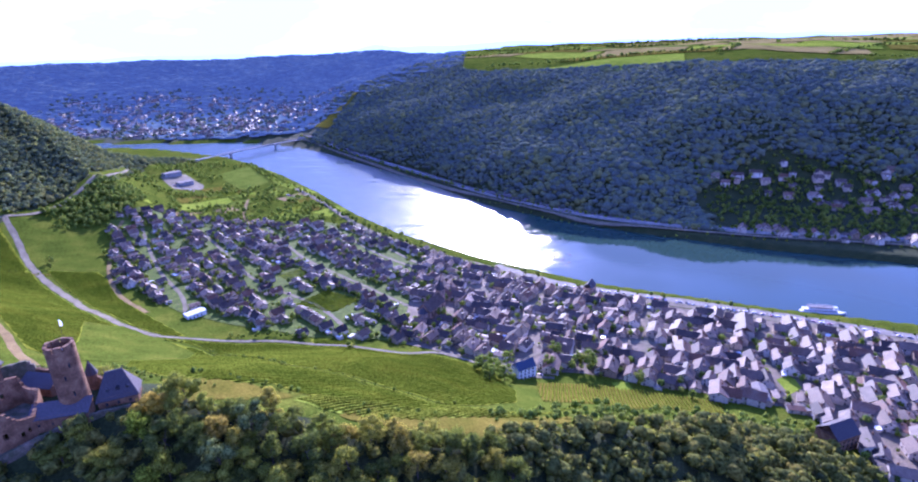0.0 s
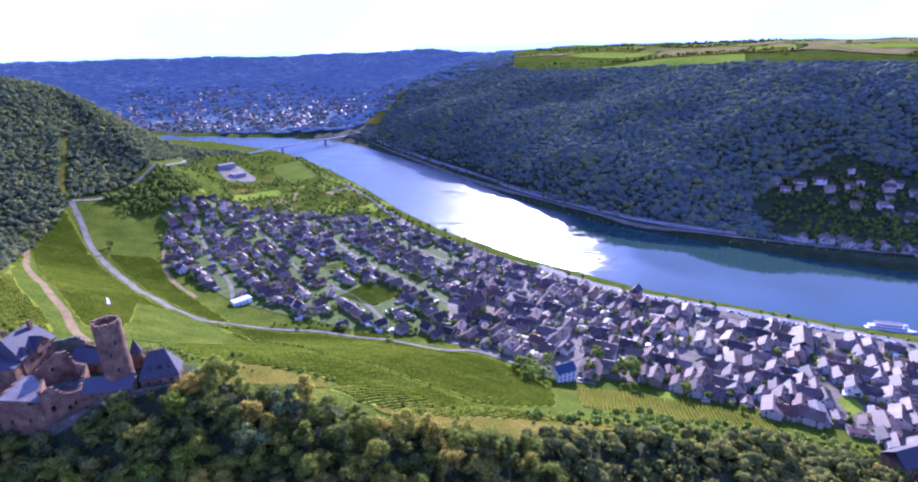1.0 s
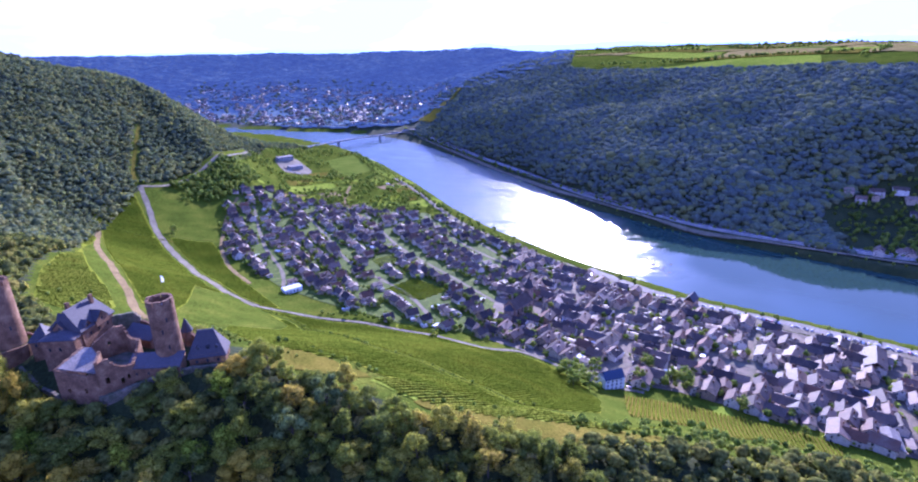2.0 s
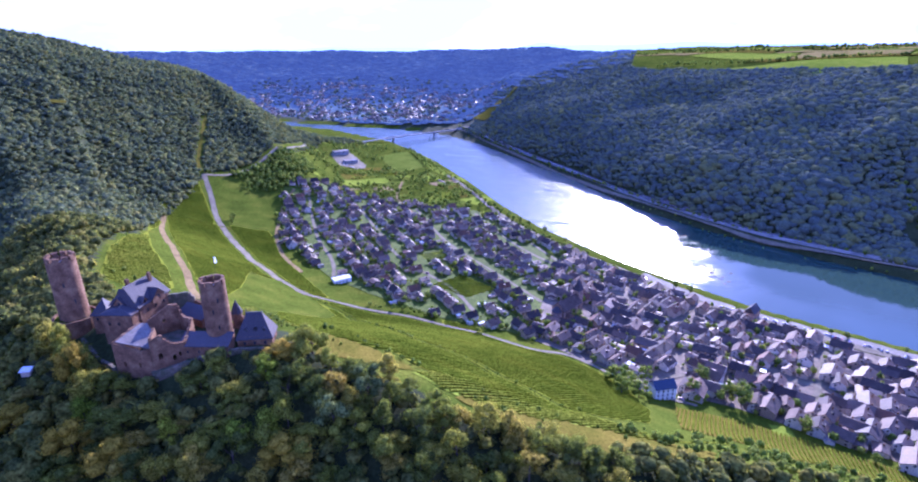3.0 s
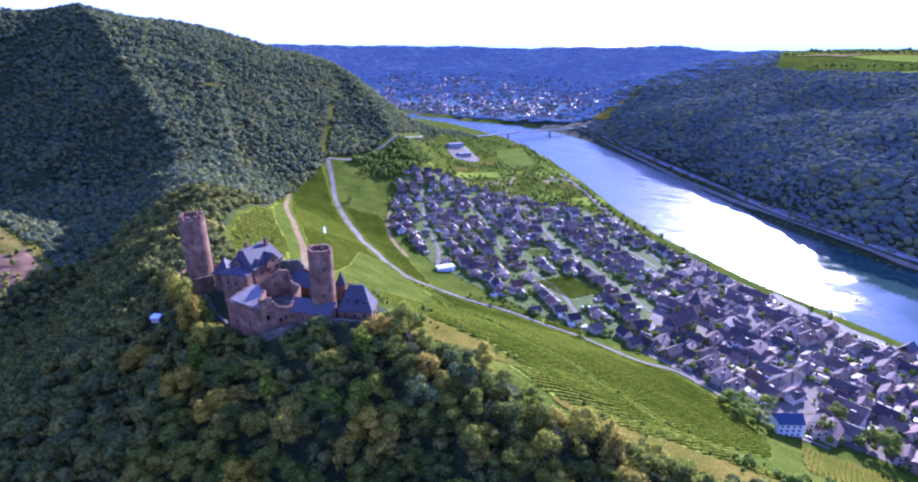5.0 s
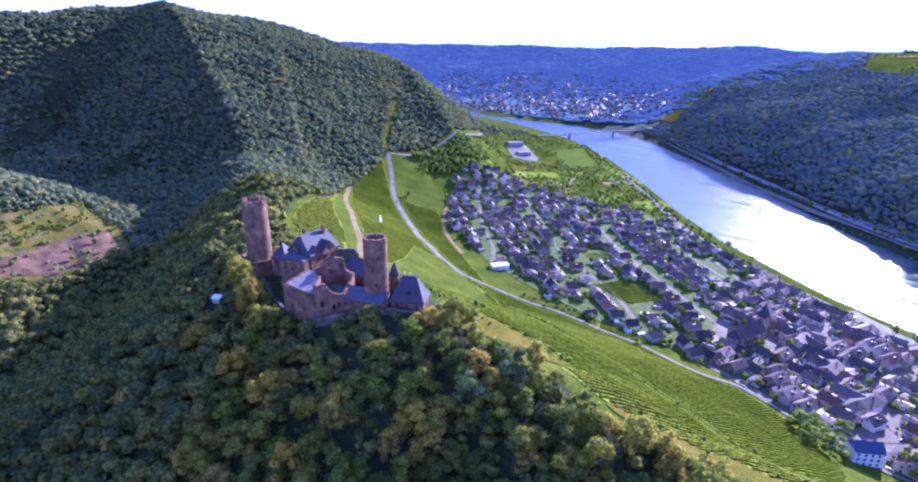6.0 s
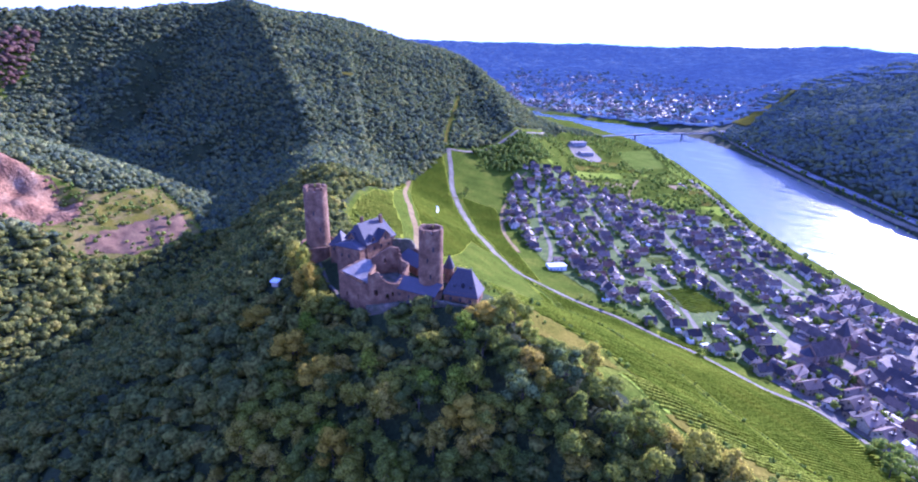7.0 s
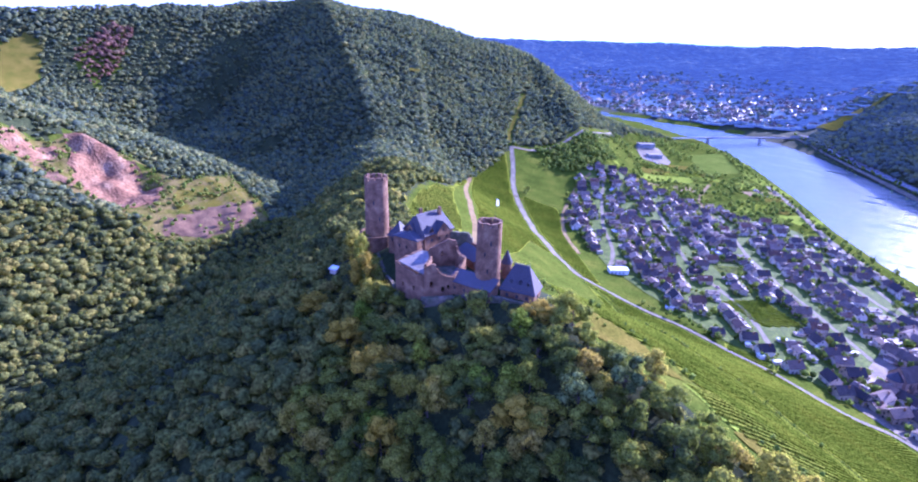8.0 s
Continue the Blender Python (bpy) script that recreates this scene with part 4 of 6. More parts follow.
    # the ruined block with its pale lean-to roof
    ruin = thing("ruined_block", pose(-152, 141, 124), "roofless ruined stone house with ragged wall tops and empty windows", "ruin")
    ragged_wall("wall", (-160.6, 132.2), (-147.2, 134.6), 122, [(0, 139.6), (0.7, 137.2), (1, 138.4)], 1.0, ruin, M_STONE, [(3, 4, 131, 132.8), (8.5, 9.5, 131, 132.8)], 1)
    ragged_wall("wall", (-147.2, 134.4), (-140.6, 142.4), 122, [(0, 141.2), (0.35, 142.6), (0.6, 138.5), (1, 137.4)], 1.0, ruin, M_STONE, [(2, 3.2, 138, 140), (2, 3.2, 133.6, 135.8), (6.2, 7.2, 132, 134), (8.2, 9.0, 133, 134.6)], 2)
    ragged_wall("wall", (-140.8, 142.4), (-144.8, 151.4), 124, [(0, 137.6), (0.4, 138.4), (1, 141.8)], 1.0, ruin, M_STONE, [(4, 5, 135.4, 137)], 3)
    ragged_wall("wall", (-150.4, 140.2), (-147.0, 134.8), 124, [(0, 142.8), (1, 141.8)], 0.9, ruin, M_STONE, (), 4)
    ragged_wall("wall", (-158.0, 145.2), (-152.6, 153.8), 124, [(0, 142.2), (0.2, 143.0), (0.75, 145.8), (1, 145.2)], 1.0, ruin, M_STONE, [(4.4, 5.4, 139.5, 141.4)], 5)
    ragged_wall("wall", (-152.6, 153.8), (-144.8, 151.4), 124, [(0, 145.0), (0.3, 141.0), (1, 141.6)], 0.9, ruin, M_STONE, (), 6)
    ragged_wall("wall", (-161.0, 144.2), (-160.6, 132.2), 122, [(0, 141.4), (1, 139.8)], 1.0, ruin, M_STONE, [(5, 6, 132, 134)], 7)
    bm = bmesh.new()
    slab(bm, [(-160.2, 132.8, 139.9), (-147.6, 135.4, 137.8), (-150.6, 140.4, 139.6), (-158.2, 144.8, 141.2), (-160.4, 144.0, 141.2)], 0.4)
    ob = part("lean_to_roof", bm, M_LEAD, ruin, "pale flat patched roof")
    ob.matrix_parent_inverse = ruin.matrix_world.inverted()
    bm = bmesh.new()
    slab(bm, [(-150.0, 140.6, 135.2), (-141.2, 142.2, 135.2), (-145.0, 151.0, 135.2), (-152.4, 153.0, 135.2), (-157.6, 145.4, 135.2)], 0.6)
    ob = part("rubble_floor", bm, M_MOSS, ruin)
    ob.matrix_parent_inverse = ruin.matrix_world.inverted()
    # curtain walls
    court = thing("curtain_wall", pose(-150, 160, 124), "mossy rubble curtain wall round the castle yard", "wall")
    ragged_wall("wall", (-167.2, 163.6), (-158.6, 168.4), 122, [(0, 142.6), (0.8, 143.2), (1, 140.2)], 1.1, court, M_MOSS, (), 11)
    ragged_wall("wall", (-158.6, 168.2), (-137.4, 164.6), 122, [(0, 139.4), (1, 138.6)], 1.0, court, M_STONE, (), 12)
    ragged_wall("wall", (-133.0, 163.6), (-124.8, 161.0), 122, [(0, 138.0), (1, 137.0)], 1.0, court, M_STONE, (), 13)
    ragged_wall("wall", (-188.0, 142.0), (-161.2, 131.6), 118, [(0, 132.0), (0.5, 128.5), (1, 130.5)], 1.1, court, M_MOSS, (), 14)
    ragged_wall("wall", (-147.0, 133.0), (-127.0, 146.0), 118, [(0, 130.0), (0.5, 132.5), (1, 135.0)], 1.1, court, M_MOSS, (), 15)
    ragged_wall("wall", (-127.0, 146.0), (-116.2, 153.0), 118, [(0, 135.0), (1, 133.4)], 1.1, court, M_MOSS, (), 16)
    passage = thing("covered_passage", pose(-151.6, 160.2, 128, 0, 0, -10), "low passage with a dark slate roof in the yard", "castle building", "castle buildings")
    bm = bmesh.new()
    box(bm, -6.5, 6.5, -2.2, 2.2, 0, 10.2)
    part("wall", bm, M_STONE, passage)
    bm = bmesh.new()
    slab(bm, [(-6.9, -2.7, 10.0), (6.9, -2.7, 10.0), (6.9, 2.5, 12.8), (-6.9, 2.5, 12.8)], 0.25)
    part("roof", bm, M_SLATE, passage)
    hut = thing("garden_hut", pose(-201.0, 128.6, float(ground_at(-201.0, 128.6)) - 0.4, 0, 0, 25), "small white-roofed hut among the trees", "hut")
    bm = bmesh.new()
    box(bm, -1.5, 1.5, -1.1, 1.1, 0, 2.4)
    part("wall", bm, M_WALL, hut)
    bm = bmesh.new()
    slab(bm, [(-1.9, -1.5, 2.3), (1.9, -1.5, 2.3), (1.9, 1.5, 2.9), (-1.9, 1.5, 2.9)], 0.15)
    part("roof", bm, M_WHITE, hut, "white sheet roof")


make_castle()
# ---------------------------------------------------------------- single trees
def tube(bm, a, b, ra, rb, sides=7):
    """A tapered limb between two places."""
    a, b = Vector(a), Vector(b)
    q = (b - a).to_track_quat("Z", "Y")
    rows = [[bm.verts.new(p + q @ Vector((r * math.cos(6.2832 * i / sides), r * math.sin(6.2832 * i / sides), 0))) for i in range(sides)] for p, r in ((a, ra), (b, rb))]
    for i in range(sides):
        bm.faces.new((rows[0][i], rows[0][(i + 1) % sides], rows[1][(i + 1) % sides], rows[1][i]))
    bm.faces.new(rows[0][::-1])
    bm.faces.new(rows[1])


def tree_model(seed, height, spread, mat, label, clumps=14, cards=88):
    """One broadleaf tree: trunk with limbs, and a crown of uneven clumps and many leaf sprays."""
    rng = np.random.default_rng(seed)
    t = thing("tree", Matrix.Identity(4), label, "tree", "trees on the castle hill")
    bm = bmesh.new()
    tube(bm, (0, 0, -1.5), (0.1, 0.05, height * 0.5), 0.32, 0.18)
    vs, fs, at = [], [], 0
    for k in range(clumps):
        a, u = rng.uniform(0, 6.283), (k + rng.uniform(0, 1)) / clumps
        h = height * (0.26 + 0.66 * u)
        reach = spread * math.sqrt(max(0.04, 1 - (abs(u - 0.36) / 0.7) ** 2)) * rng.uniform(0.35, 0.85)
        c = np.array((reach * math.cos(a), reach * math.sin(a), h))
        r = rng.uniform(0.28, 0.46) * spread
        co, fa = lump(seed * 31 + k, 1, 0.6, 0.75)
        for v, f in ((co * r * 0.74 + c, fa), leaf_sprays(rng, cards, c, (r, r, r * 0.75), 0.2, 0.52)):
            vs.append(v)
            fs.append(f + at)
            at += len(v)
        if k % 4 == 0:
            tube(bm, (0.05, 0.03, height * 0.3), c * (0.8, 0.8, 0.92), 0.13, 0.04, 5)
    part("trunk", bm, M_BARK, t)
    crown = bulk("crown", np.concatenate(vs), np.concatenate(fs), mat, smooth=True)
    crown.parent = t
    return t


M_SILVER = material("silvery_leaves", [(0.0683, 0.0893, 0.0255), (0.0945, 0.1155, 0.0315), (0.1208, 0.1418, 0.0382)], 8, 0.7, 0.6, 0.7, vary="object", leafy=0.2, depth=0.4)
M_LIME = material("lime_leaves", [(0.105, 0.138, 0.01), (0.1425, 0.1725, 0.0125), (0.18, 0.1955, 0.015)], 8, 0.7, 0.6, 0.7, vary="object", leafy=0.25, depth=0.4)


def make_trees():
    rng = np.random.default_rng(21)
    kinds = [tree_model(k, h, s, M_LEAVES, l) for k, (h, s, l) in enumerate(((12, 5.6, "broad green oak on the steep castle hill"), (10, 5.2, "rounded green broadleaf tree on the castle hill"), (13.5, 4.8, "tall dark green ash on the castle hill"),
                                                                                     (8.5, 4.6, "small bushy green tree on the castle hill"), (11, 6.0, "spreading green tree on the castle hill")))]
    russet = tree_model(11, 14, 7.2, M_RUSSET, "tree turning russet brown on the castle hill")
    silver = tree_model(12, 13, 5.8, M_SILVER, "silvery green willow on the castle hill")
    lime = tree_model(13, 10, 4.8, M_LIME, "bright yellow-green tree on the castle hill")
    spots = {(-190, 134): kinds[2], (-184, 131.5): kinds[2], (-178, 129.5): kinds[0], (-172, 127): kinds[2], (-165, 125): kinds[4], (-91, 124): russet, (-140, 108): russet, (-118, 96): russet, (-186, 112): russet, (-171, 125): russet, (-81, 137): silver, (-108, 142): lime, (-100, 130): lime, (-75, 150): silver, (-60, 120): lime}
    x, y = jittered(-215, 80, 62, 200, 7.7, rng)
    keep = ~inside(x, y, CASTLE_YARD) & ~inside(x, y, OPEN_SLOPE) & ~inside(x, y, HILL_TOP_MEADOW) & (np.hypot(x + 200, y - 127) > 6)
    d = np.hypot(x + 70, y - 120)
    order = [i for i in np.argsort(d) if keep[i]][:285]
    rest = [i for i in np.argsort(d) if keep[i]][285:]
    chosen = []
    for i in order:
        if any(math.hypot(x[i] - a, y[i] - b) < 4.5 for a, b in spots):
            continue
        u = rng.uniform()
        chosen.append((x[i], y[i], kinds[rng.integers(0, 5)] if u < 0.9 else (lime if u < 0.955 else russet)))
    chosen += [(a, b, k) for (a, b), k in spots.items()]
    used = set()
    for a, b, k in chosen:
        m = pose(a, b, float(ground_at(a, b)) - 0.3, 0, 0, rng.uniform(0, 360)) @ Matrix.Diagonal((*[rng.uniform(0.75, 1.2)] * 2, rng.uniform(0.75, 1.15) * (0.62 if -162 < a < -108 and b > 118 else 1.3 if a < -164 and b > 124 else 1.0), 1))
        if k.name not in used:
            used.add(k.name)
            k.matrix_basis = m
        else:
            c = copy_thing(k, m)
            c.matrix_basis = m
    return x[rest], y[rest]


make_woods()
# ---------------------------------------------------------------- roads, plots and fields on the village side
ribbon("main_road", [(-570, 632), (-532, 597), (-490, 554), (-450, 520), (-374, 458), (-342, 428), (-285, 389), (-250, 378)], 6.5, M_ROAD, "pale country road winding past the vineyards")
ribbon("lower_lane", [(-252, 378), (-230, 387), (-208, 390), (-163, 393), (-121, 384), (-97, 380), (-57, 366), (-30, 374), (-8, 366), (24, 345), (60, 338)], 3.6, M_ROAD, "narrow pale lane between vineyards and village")
ribbon("vineyard_road", [(-590, 600), (-575, 572), (-556, 547), (-469, 449), (-385, 374), (-320, 318), (-284, 289), (-250, 258), (-215, 232)], 5.0, M_TRACK, "broad gravel track along the upper vineyards", category="track")
ribbon("lower_track", [(-470, 700), (-453, 646), (-419, 583), (-385, 529), (-343, 480), (-295, 440)], 4.5, M_TRACK, "narrow gravel track beside the village", category="track")
ribbon("hill_road", [p[:2] for p in HILL_ROAD], 6.5, M_ROAD, "pale road up along the wood's edge")
ribbon("field_lane", [(-378, 900), (-360, 840), (-340, 786), (-298, 732), (-256, 672)], 4.5, M_TRACK, "pale field lane into the village", category="track")
ribbon("meadow_path", [(-242, 374), (-206, 365), (-140, 298), (-98, 248), (-70, 246), (-38, 227), (-8, 213), (26, 222), (60, 250)], 1.6, M_VINE, "grassy path between the vineyards", category="path")
ribbon("hut_path", [(-395, 312), (-380, 297), (-362, 276)], 4.5, M_TRACK, "short gravel path on the ridge", category="path")
ribbon("cross_path", [(-522, 506), (-494, 520), (-464, 527), (-412, 545)], 2.6, M_DRY, "grassy path across the vineyards", category="path")
ribbon("far_bank_road", [(-520, 1560), (-436, 1505), (-282, 1292), (-115, 1067), (0, 905), (88, 806), (190, 716), (350, 642), (520, 585), (700, 500), (1000, 280)], 6, M_ROAD, "road along the far bank under the wood", 1.6)
RAIL_LINE = [(-470, 1545), (-422, 1512), (-268, 1303), (-101, 1078), (14, 915), (100, 818), (200, 730), (356, 656), (526, 600), (706, 515), (1006, 295)]
ribbon("railway_bed", RAIL_LINE, 7, material("ballast", [(0.11, 0.1, 0.1), (0.15, 0.135, 0.13), (0.19, 0.17, 0.16)], 6, 0.95, 0.3, 0.4, depth=0.05, spec=0.05), "grey ballast bed of the railway on the far bank", 3.4, "railway")
for off in (-0.75, 0.75):
    ribbon("rail", [(x + off * 0.8, y + off * 0.6) for x, y in RAIL_LINE], 0.18, M_CONCRETE, "thin steel rail on the ballast", 3.62, "rail")


def bank_wall():
    """The pale retaining wall between road and railway."""
    p = smooth_line([(x - 4.2, y - 3.0) for x, y in RAIL_LINE], 8.0)
    g = ground_at(p[:, 0], p[:, 1])
    vs = np.concatenate([np.c_[p + d, g + h] for d, h in ((0, -1.0), (0, 3.6), (0.7, 3.6), (0.7, -1.0))])
    n = len(p)
    f = [(r * n + q, r * n + q + 1, (r + 1) % 4 * n + q + 1, (r + 1) % 4 * n + q) for r in range(4) for q in range(n - 1)]
    tagged(bulk("retaining_wall", vs, f, M_CONCRETE), "pale stone retaining wall under the railway", "wall", kind="structure")


bank_wall()
ribbon("riverside_road", [(-320, 985), (-245, 880), (-150, 735), (-60, 640), (20, 575), (95, 510), (200, 463), (310, 412), (380, 372), (460, 330)], 8, M_ROAD, "riverside road along the village bank", 0.5)
STREETS = ([(-372, 712), (-281, 597), (-226, 528), (-150, 470), (-110, 420)], [(-440, 690), (-350, 560), (-290, 490), (-260, 440)], [(-290, 740), (-200, 610), (-110, 520), (-60, 470)],
             [(-200, 745), (-110, 620), (-20, 540), (60, 470), (130, 440)], [(22, 346), (60, 380), (130, 395), (210, 370), (240, 320), (238, 250)], [(-100, 640), (10, 500), (60, 470)],
             [(60, 380), (40, 440), (80, 510)], [(132, 359), (146, 395), (161, 437), (181, 480)], [(210, 370), (250, 400), (275, 430)])
for lane in STREETS:
    ribbon("street", lane, 4.0, M_ROAD, "narrow asphalt village street between houses", 0.5)

M_GREENFIELD = material("tall_crop", [(0.07, 0.095, 0.0084), (0.092, 0.118, 0.0108), (0.115, 0.135, 0.0156)], 30, 0.9, 0.4, 1.5, spec=0.0)
M_MEADOW = material("sunny_meadow", [(0.1, 0.125, 0.0048), (0.13, 0.152, 0.006), (0.155, 0.165, 0.0084)], 14, 0.9, 0.4, 1.0, spec=0.0)
drape("meadow", wild([(-246, 370), (-280, 385), (-300, 376), (-262, 322), (-228, 268), (-215, 286), (-200, 320), (-212, 350)], 6), M_GROUND, "green mown grass by the road fork", 0.38)
drape("mown_strip", [(-361, 424), (-346, 420), (-318, 396), (-300, 366), (-312, 360), (-340, 388)], M_BRIGHT, "bright yellow-green mown strip in the vineyard", 0.6)
drape("village_green", [(-246, 816), (-214, 859), (-190, 832), (-212, 792)], M_BRIGHT, "bright green sports lawn beside the village")
drape("lawn", [(-212, 549), (-191, 579), (-177, 559), (-195, 531)], M_BRIGHT, "bright green garden lawn")
drape("dry_meadow", wild([(-118, 174), (-104, 187), (-70, 184), (-84, 170), (-102, 162)], 7), M_DRY, "dry yellowish hillside grass")
drape("hilltop_meadow", wild(HILL_TOP_MEADOW, 8), M_DRY, "dry brownish grass on the spur's top")
drape("orchard_field", [(-525, 1116), (-498, 1215), (-388, 1050), (-413, 960)], M_GREENFIELD, "dark green crop field by the river")
drape("grass_field", [(-470, 852), (-422, 921), (-395, 880), (-449, 812)], M_BRIGHT, "light green grass field")
drape("river_meadow", [(-500, 1232), (-470, 1235), (-351, 1040), (-270, 950), (-285, 940), (-368, 1022)], M_BRIGHT, "bright riverside grass strip")
drape("yard", [(-598, 1034), (-572, 1078), (-505, 1012), (-490, 975), (-540, 968)], M_ROAD, "paved industrial yard", category="yard")
drape("car_park", [(-330, 905), (-300, 950), (-282, 935), (-310, 890)], M_TRACK, "gravel car park by the river", category="yard")
plots = np.random.default_rng(91)
for k in range(34):
    px, py = plots.uniform(-500, -230), plots.uniform(775, 985)
    a, w, h = radians(-48 + plots.uniform(-6, 6)), plots.uniform(9, 20), plots.uniform(12, 26)
    if float(river_out(np.array(px), np.array(py))[0]) > 45 and not inside(px, py, [(-470, 852), (-422, 921), (-395, 880), (-449, 812)]):
        m, l = [(M_BRIGHT, "bright green allotment"), (M_DRY, "dry yellowish allotment"), (M_MEADOW, "green grassy allotment"), (M_GREENFIELD, "dark green allotment"), (M_TRACK, "bare brown allotment soil")][k % 5]
        drape("allotment", [(px + u * w * math.cos(a) - v * h * math.sin(a), py + u * w * math.sin(a) + v * h * math.cos(a)) for u, v in ((-1, -1), (1, -1), (1, 1), (-1, 1))], m, l + " plot beside the village", 0.3 + 0.01 * k, 6)
drape("garden_plot", [(220, 335), (235, 343), (232, 324), (219, 316)], M_BRIGHT, "bright green garden plot between houses")
drape("garden_lawn", [(100, 332), (112, 333), (113, 322), (102, 321)], M_BRIGHT, "bright green lawn by the vineyard")
drape("east_meadow", [(300, 366), (330, 352), (345, 325), (310, 280), (292, 300), (310, 335)], M_GREENFIELD, "green meadow behind the village edge")


def vineyard(name, outline, turn, gap, label, mat=None, soil=None, height=1.05):
    """A plot with its rows of vines, each row an uneven hedge; turn: the way the rows run, in degrees."""
    drape(name + "_plot", outline, soil or M_PLOT, "green grassed vineyard soil between the rows", 0.3, 6.0)
    rng = np.random.default_rng(int(abs(outline[0][0])))
    c, s = math.cos(radians(turn)), math.sin(radians(turn))
    u = [x * c + y * s for x, y in outline]
    w = [-x * s + y * c for x, y in outline]
    vs, fs, at = [], [], 0
    for b in np.arange(min(w), max(w), gap):
        a = np.arange(min(u), max(u), 2.4)
        x, y = a * c - b * s, a * s + b * c
        ok = inside(x, y, outline)
        run = []
        for i in range(len(a) + 1):
            if i < len(a) and ok[i]:
                run.append(i)
            elif run:
                if len(run) > 2:
                    k = np.array(run)
                    px, py = x[k] + rng.normal(0, 0.08, len(k)), y[k] + rng.normal(0, 0.08, len(k))
                    z = ground_at(px, py)
                    hgt = height * rng.uniform(0.7, 1.1, len(k))
                    wid = gap * 0.23 * rng.uniform(0.7, 1.25, len(k))
                    rows = [np.stack([px - q * wid * s, py + q * wid * c, z + 0.25 + h * hgt], 1) for q, h in ((-1, 0.1), (-0.9, 0.8), (0, 1.0), (0.9, 0.8), (1, 0.1))]
                    n = len(k)
                    vs.append(np.concatenate(rows))
                    q = np.arange(n - 1)
                    fs += [np.stack([at + r * n + q, at + r * n + q + 1, at + (r + 1) * n + q + 1, at + (r + 1) * n + q], 1)[:, ::-1] for r in range(4)]
                    at += 5 * n
                run = []
    ob = bulk(name, np.concatenate(vs), np.concatenate(fs), mat or M_VINE)
    return tagged(ob, label, "vineyard", kind="stuff")


M_VINE_YELLOW = material("yellowing_vines", [(0.1113, 0.1309, 0.0072), (0.1386, 0.1573, 0.008), (0.1648, 0.1683, 0.0112)], 20, 0.7, 0.6, 0.8, leafy=0.25, depth=0.3)
vineyard("vineyard_low", [(-240, 379), (-208, 385), (-163, 388), (-121, 379), (-97, 375), (-57, 361), (-30, 369), (-10, 361), (16, 342), (28, 300), (24, 250), (4, 224), (-8, 217), (-38, 232), (-50, 242), (-70, 250), (-98, 253), (-140, 303), (-206, 369)], 67, 2.2, "dense rows of green vines below the village lane")
vineyard("vineyard_slope", [(-236, 369), (-206, 361), (-140, 294), (-98, 243), (-70, 242), (-38, 223), (-8, 208), (-32, 197), (-62, 186), (-75, 193), (-85, 195), (-105, 180), (-121, 180), (-160, 218), (-198, 262), (-212, 290), (-196, 320), (-208, 352)], 58, 2.2, "rows of green vines on the slope under the castle")
vineyard("vineyard_upper", [(-530, 516), (-500, 527), (-468, 530), (-448, 512), (-374, 450), (-342, 420), (-300, 388), (-282, 384), (-302, 374), (-264, 318), (-238, 268), (-262, 276), (-320, 326), (-385, 382), (-468, 457)], 60, 2.3, "long green vineyard between road and track")
vineyard("vineyard_top", [(-576, 570), (-560, 610), (-525, 580), (-470, 530), (-500, 520), (-534, 508)], 60, 2.3, "green vineyard near the wood's edge")
vineyard("vineyard_side", [(-410, 548), (-462, 542), (-444, 526), (-370, 464), (-338, 436), (-284, 397), (-252, 386), (-236, 392), (-290, 432), (-346, 480), (-388, 528)], 60, 2.3, "green vineyard between road and village")
vineyard("vineyard_ridge", [(-540, 500), (-440, 405), (-335, 312), (-290, 280), (-255, 250), (-235, 215), (-275, 220), (-325, 270), (-375, 332), (-420, 383), (-490, 470)], 50, 2.6, "steep yellow-green vineyard terraces along the ridge", M_VINE_YELLOW)
vineyard("vineyard_bright", [(-70, 176), (-58, 171), (-40, 171), (-12, 184), (22, 206), (32, 228), (6, 216), (-24, 203), (-46, 196), (-64, 188)], 60, 2.3, "bright yellow-green vines on the upper slope", M_VINE_YELLOW, M_BRIGHT)
vineyard("vineyard_end", [(46, 330), (90, 328), (140, 316), (168, 306), (160, 288), (120, 284), (60, 268), (42, 272)], 80, 2.4, "short rows of vines on bare soil at the village edge", M_VINE, M_DRY)
vineyard("vineyard_garden", [(-135, 398), (-100, 394), (-95, 384), (-130, 386)], 20, 2.3, "small vine garden beside the road")
vineyard("cemetery_garden", [(-170, 470), (-128, 452), (-108, 486), (-150, 508)], 30, 4.0, "dark green garden rows in a walled plot", M_VINE, M_GROUND)


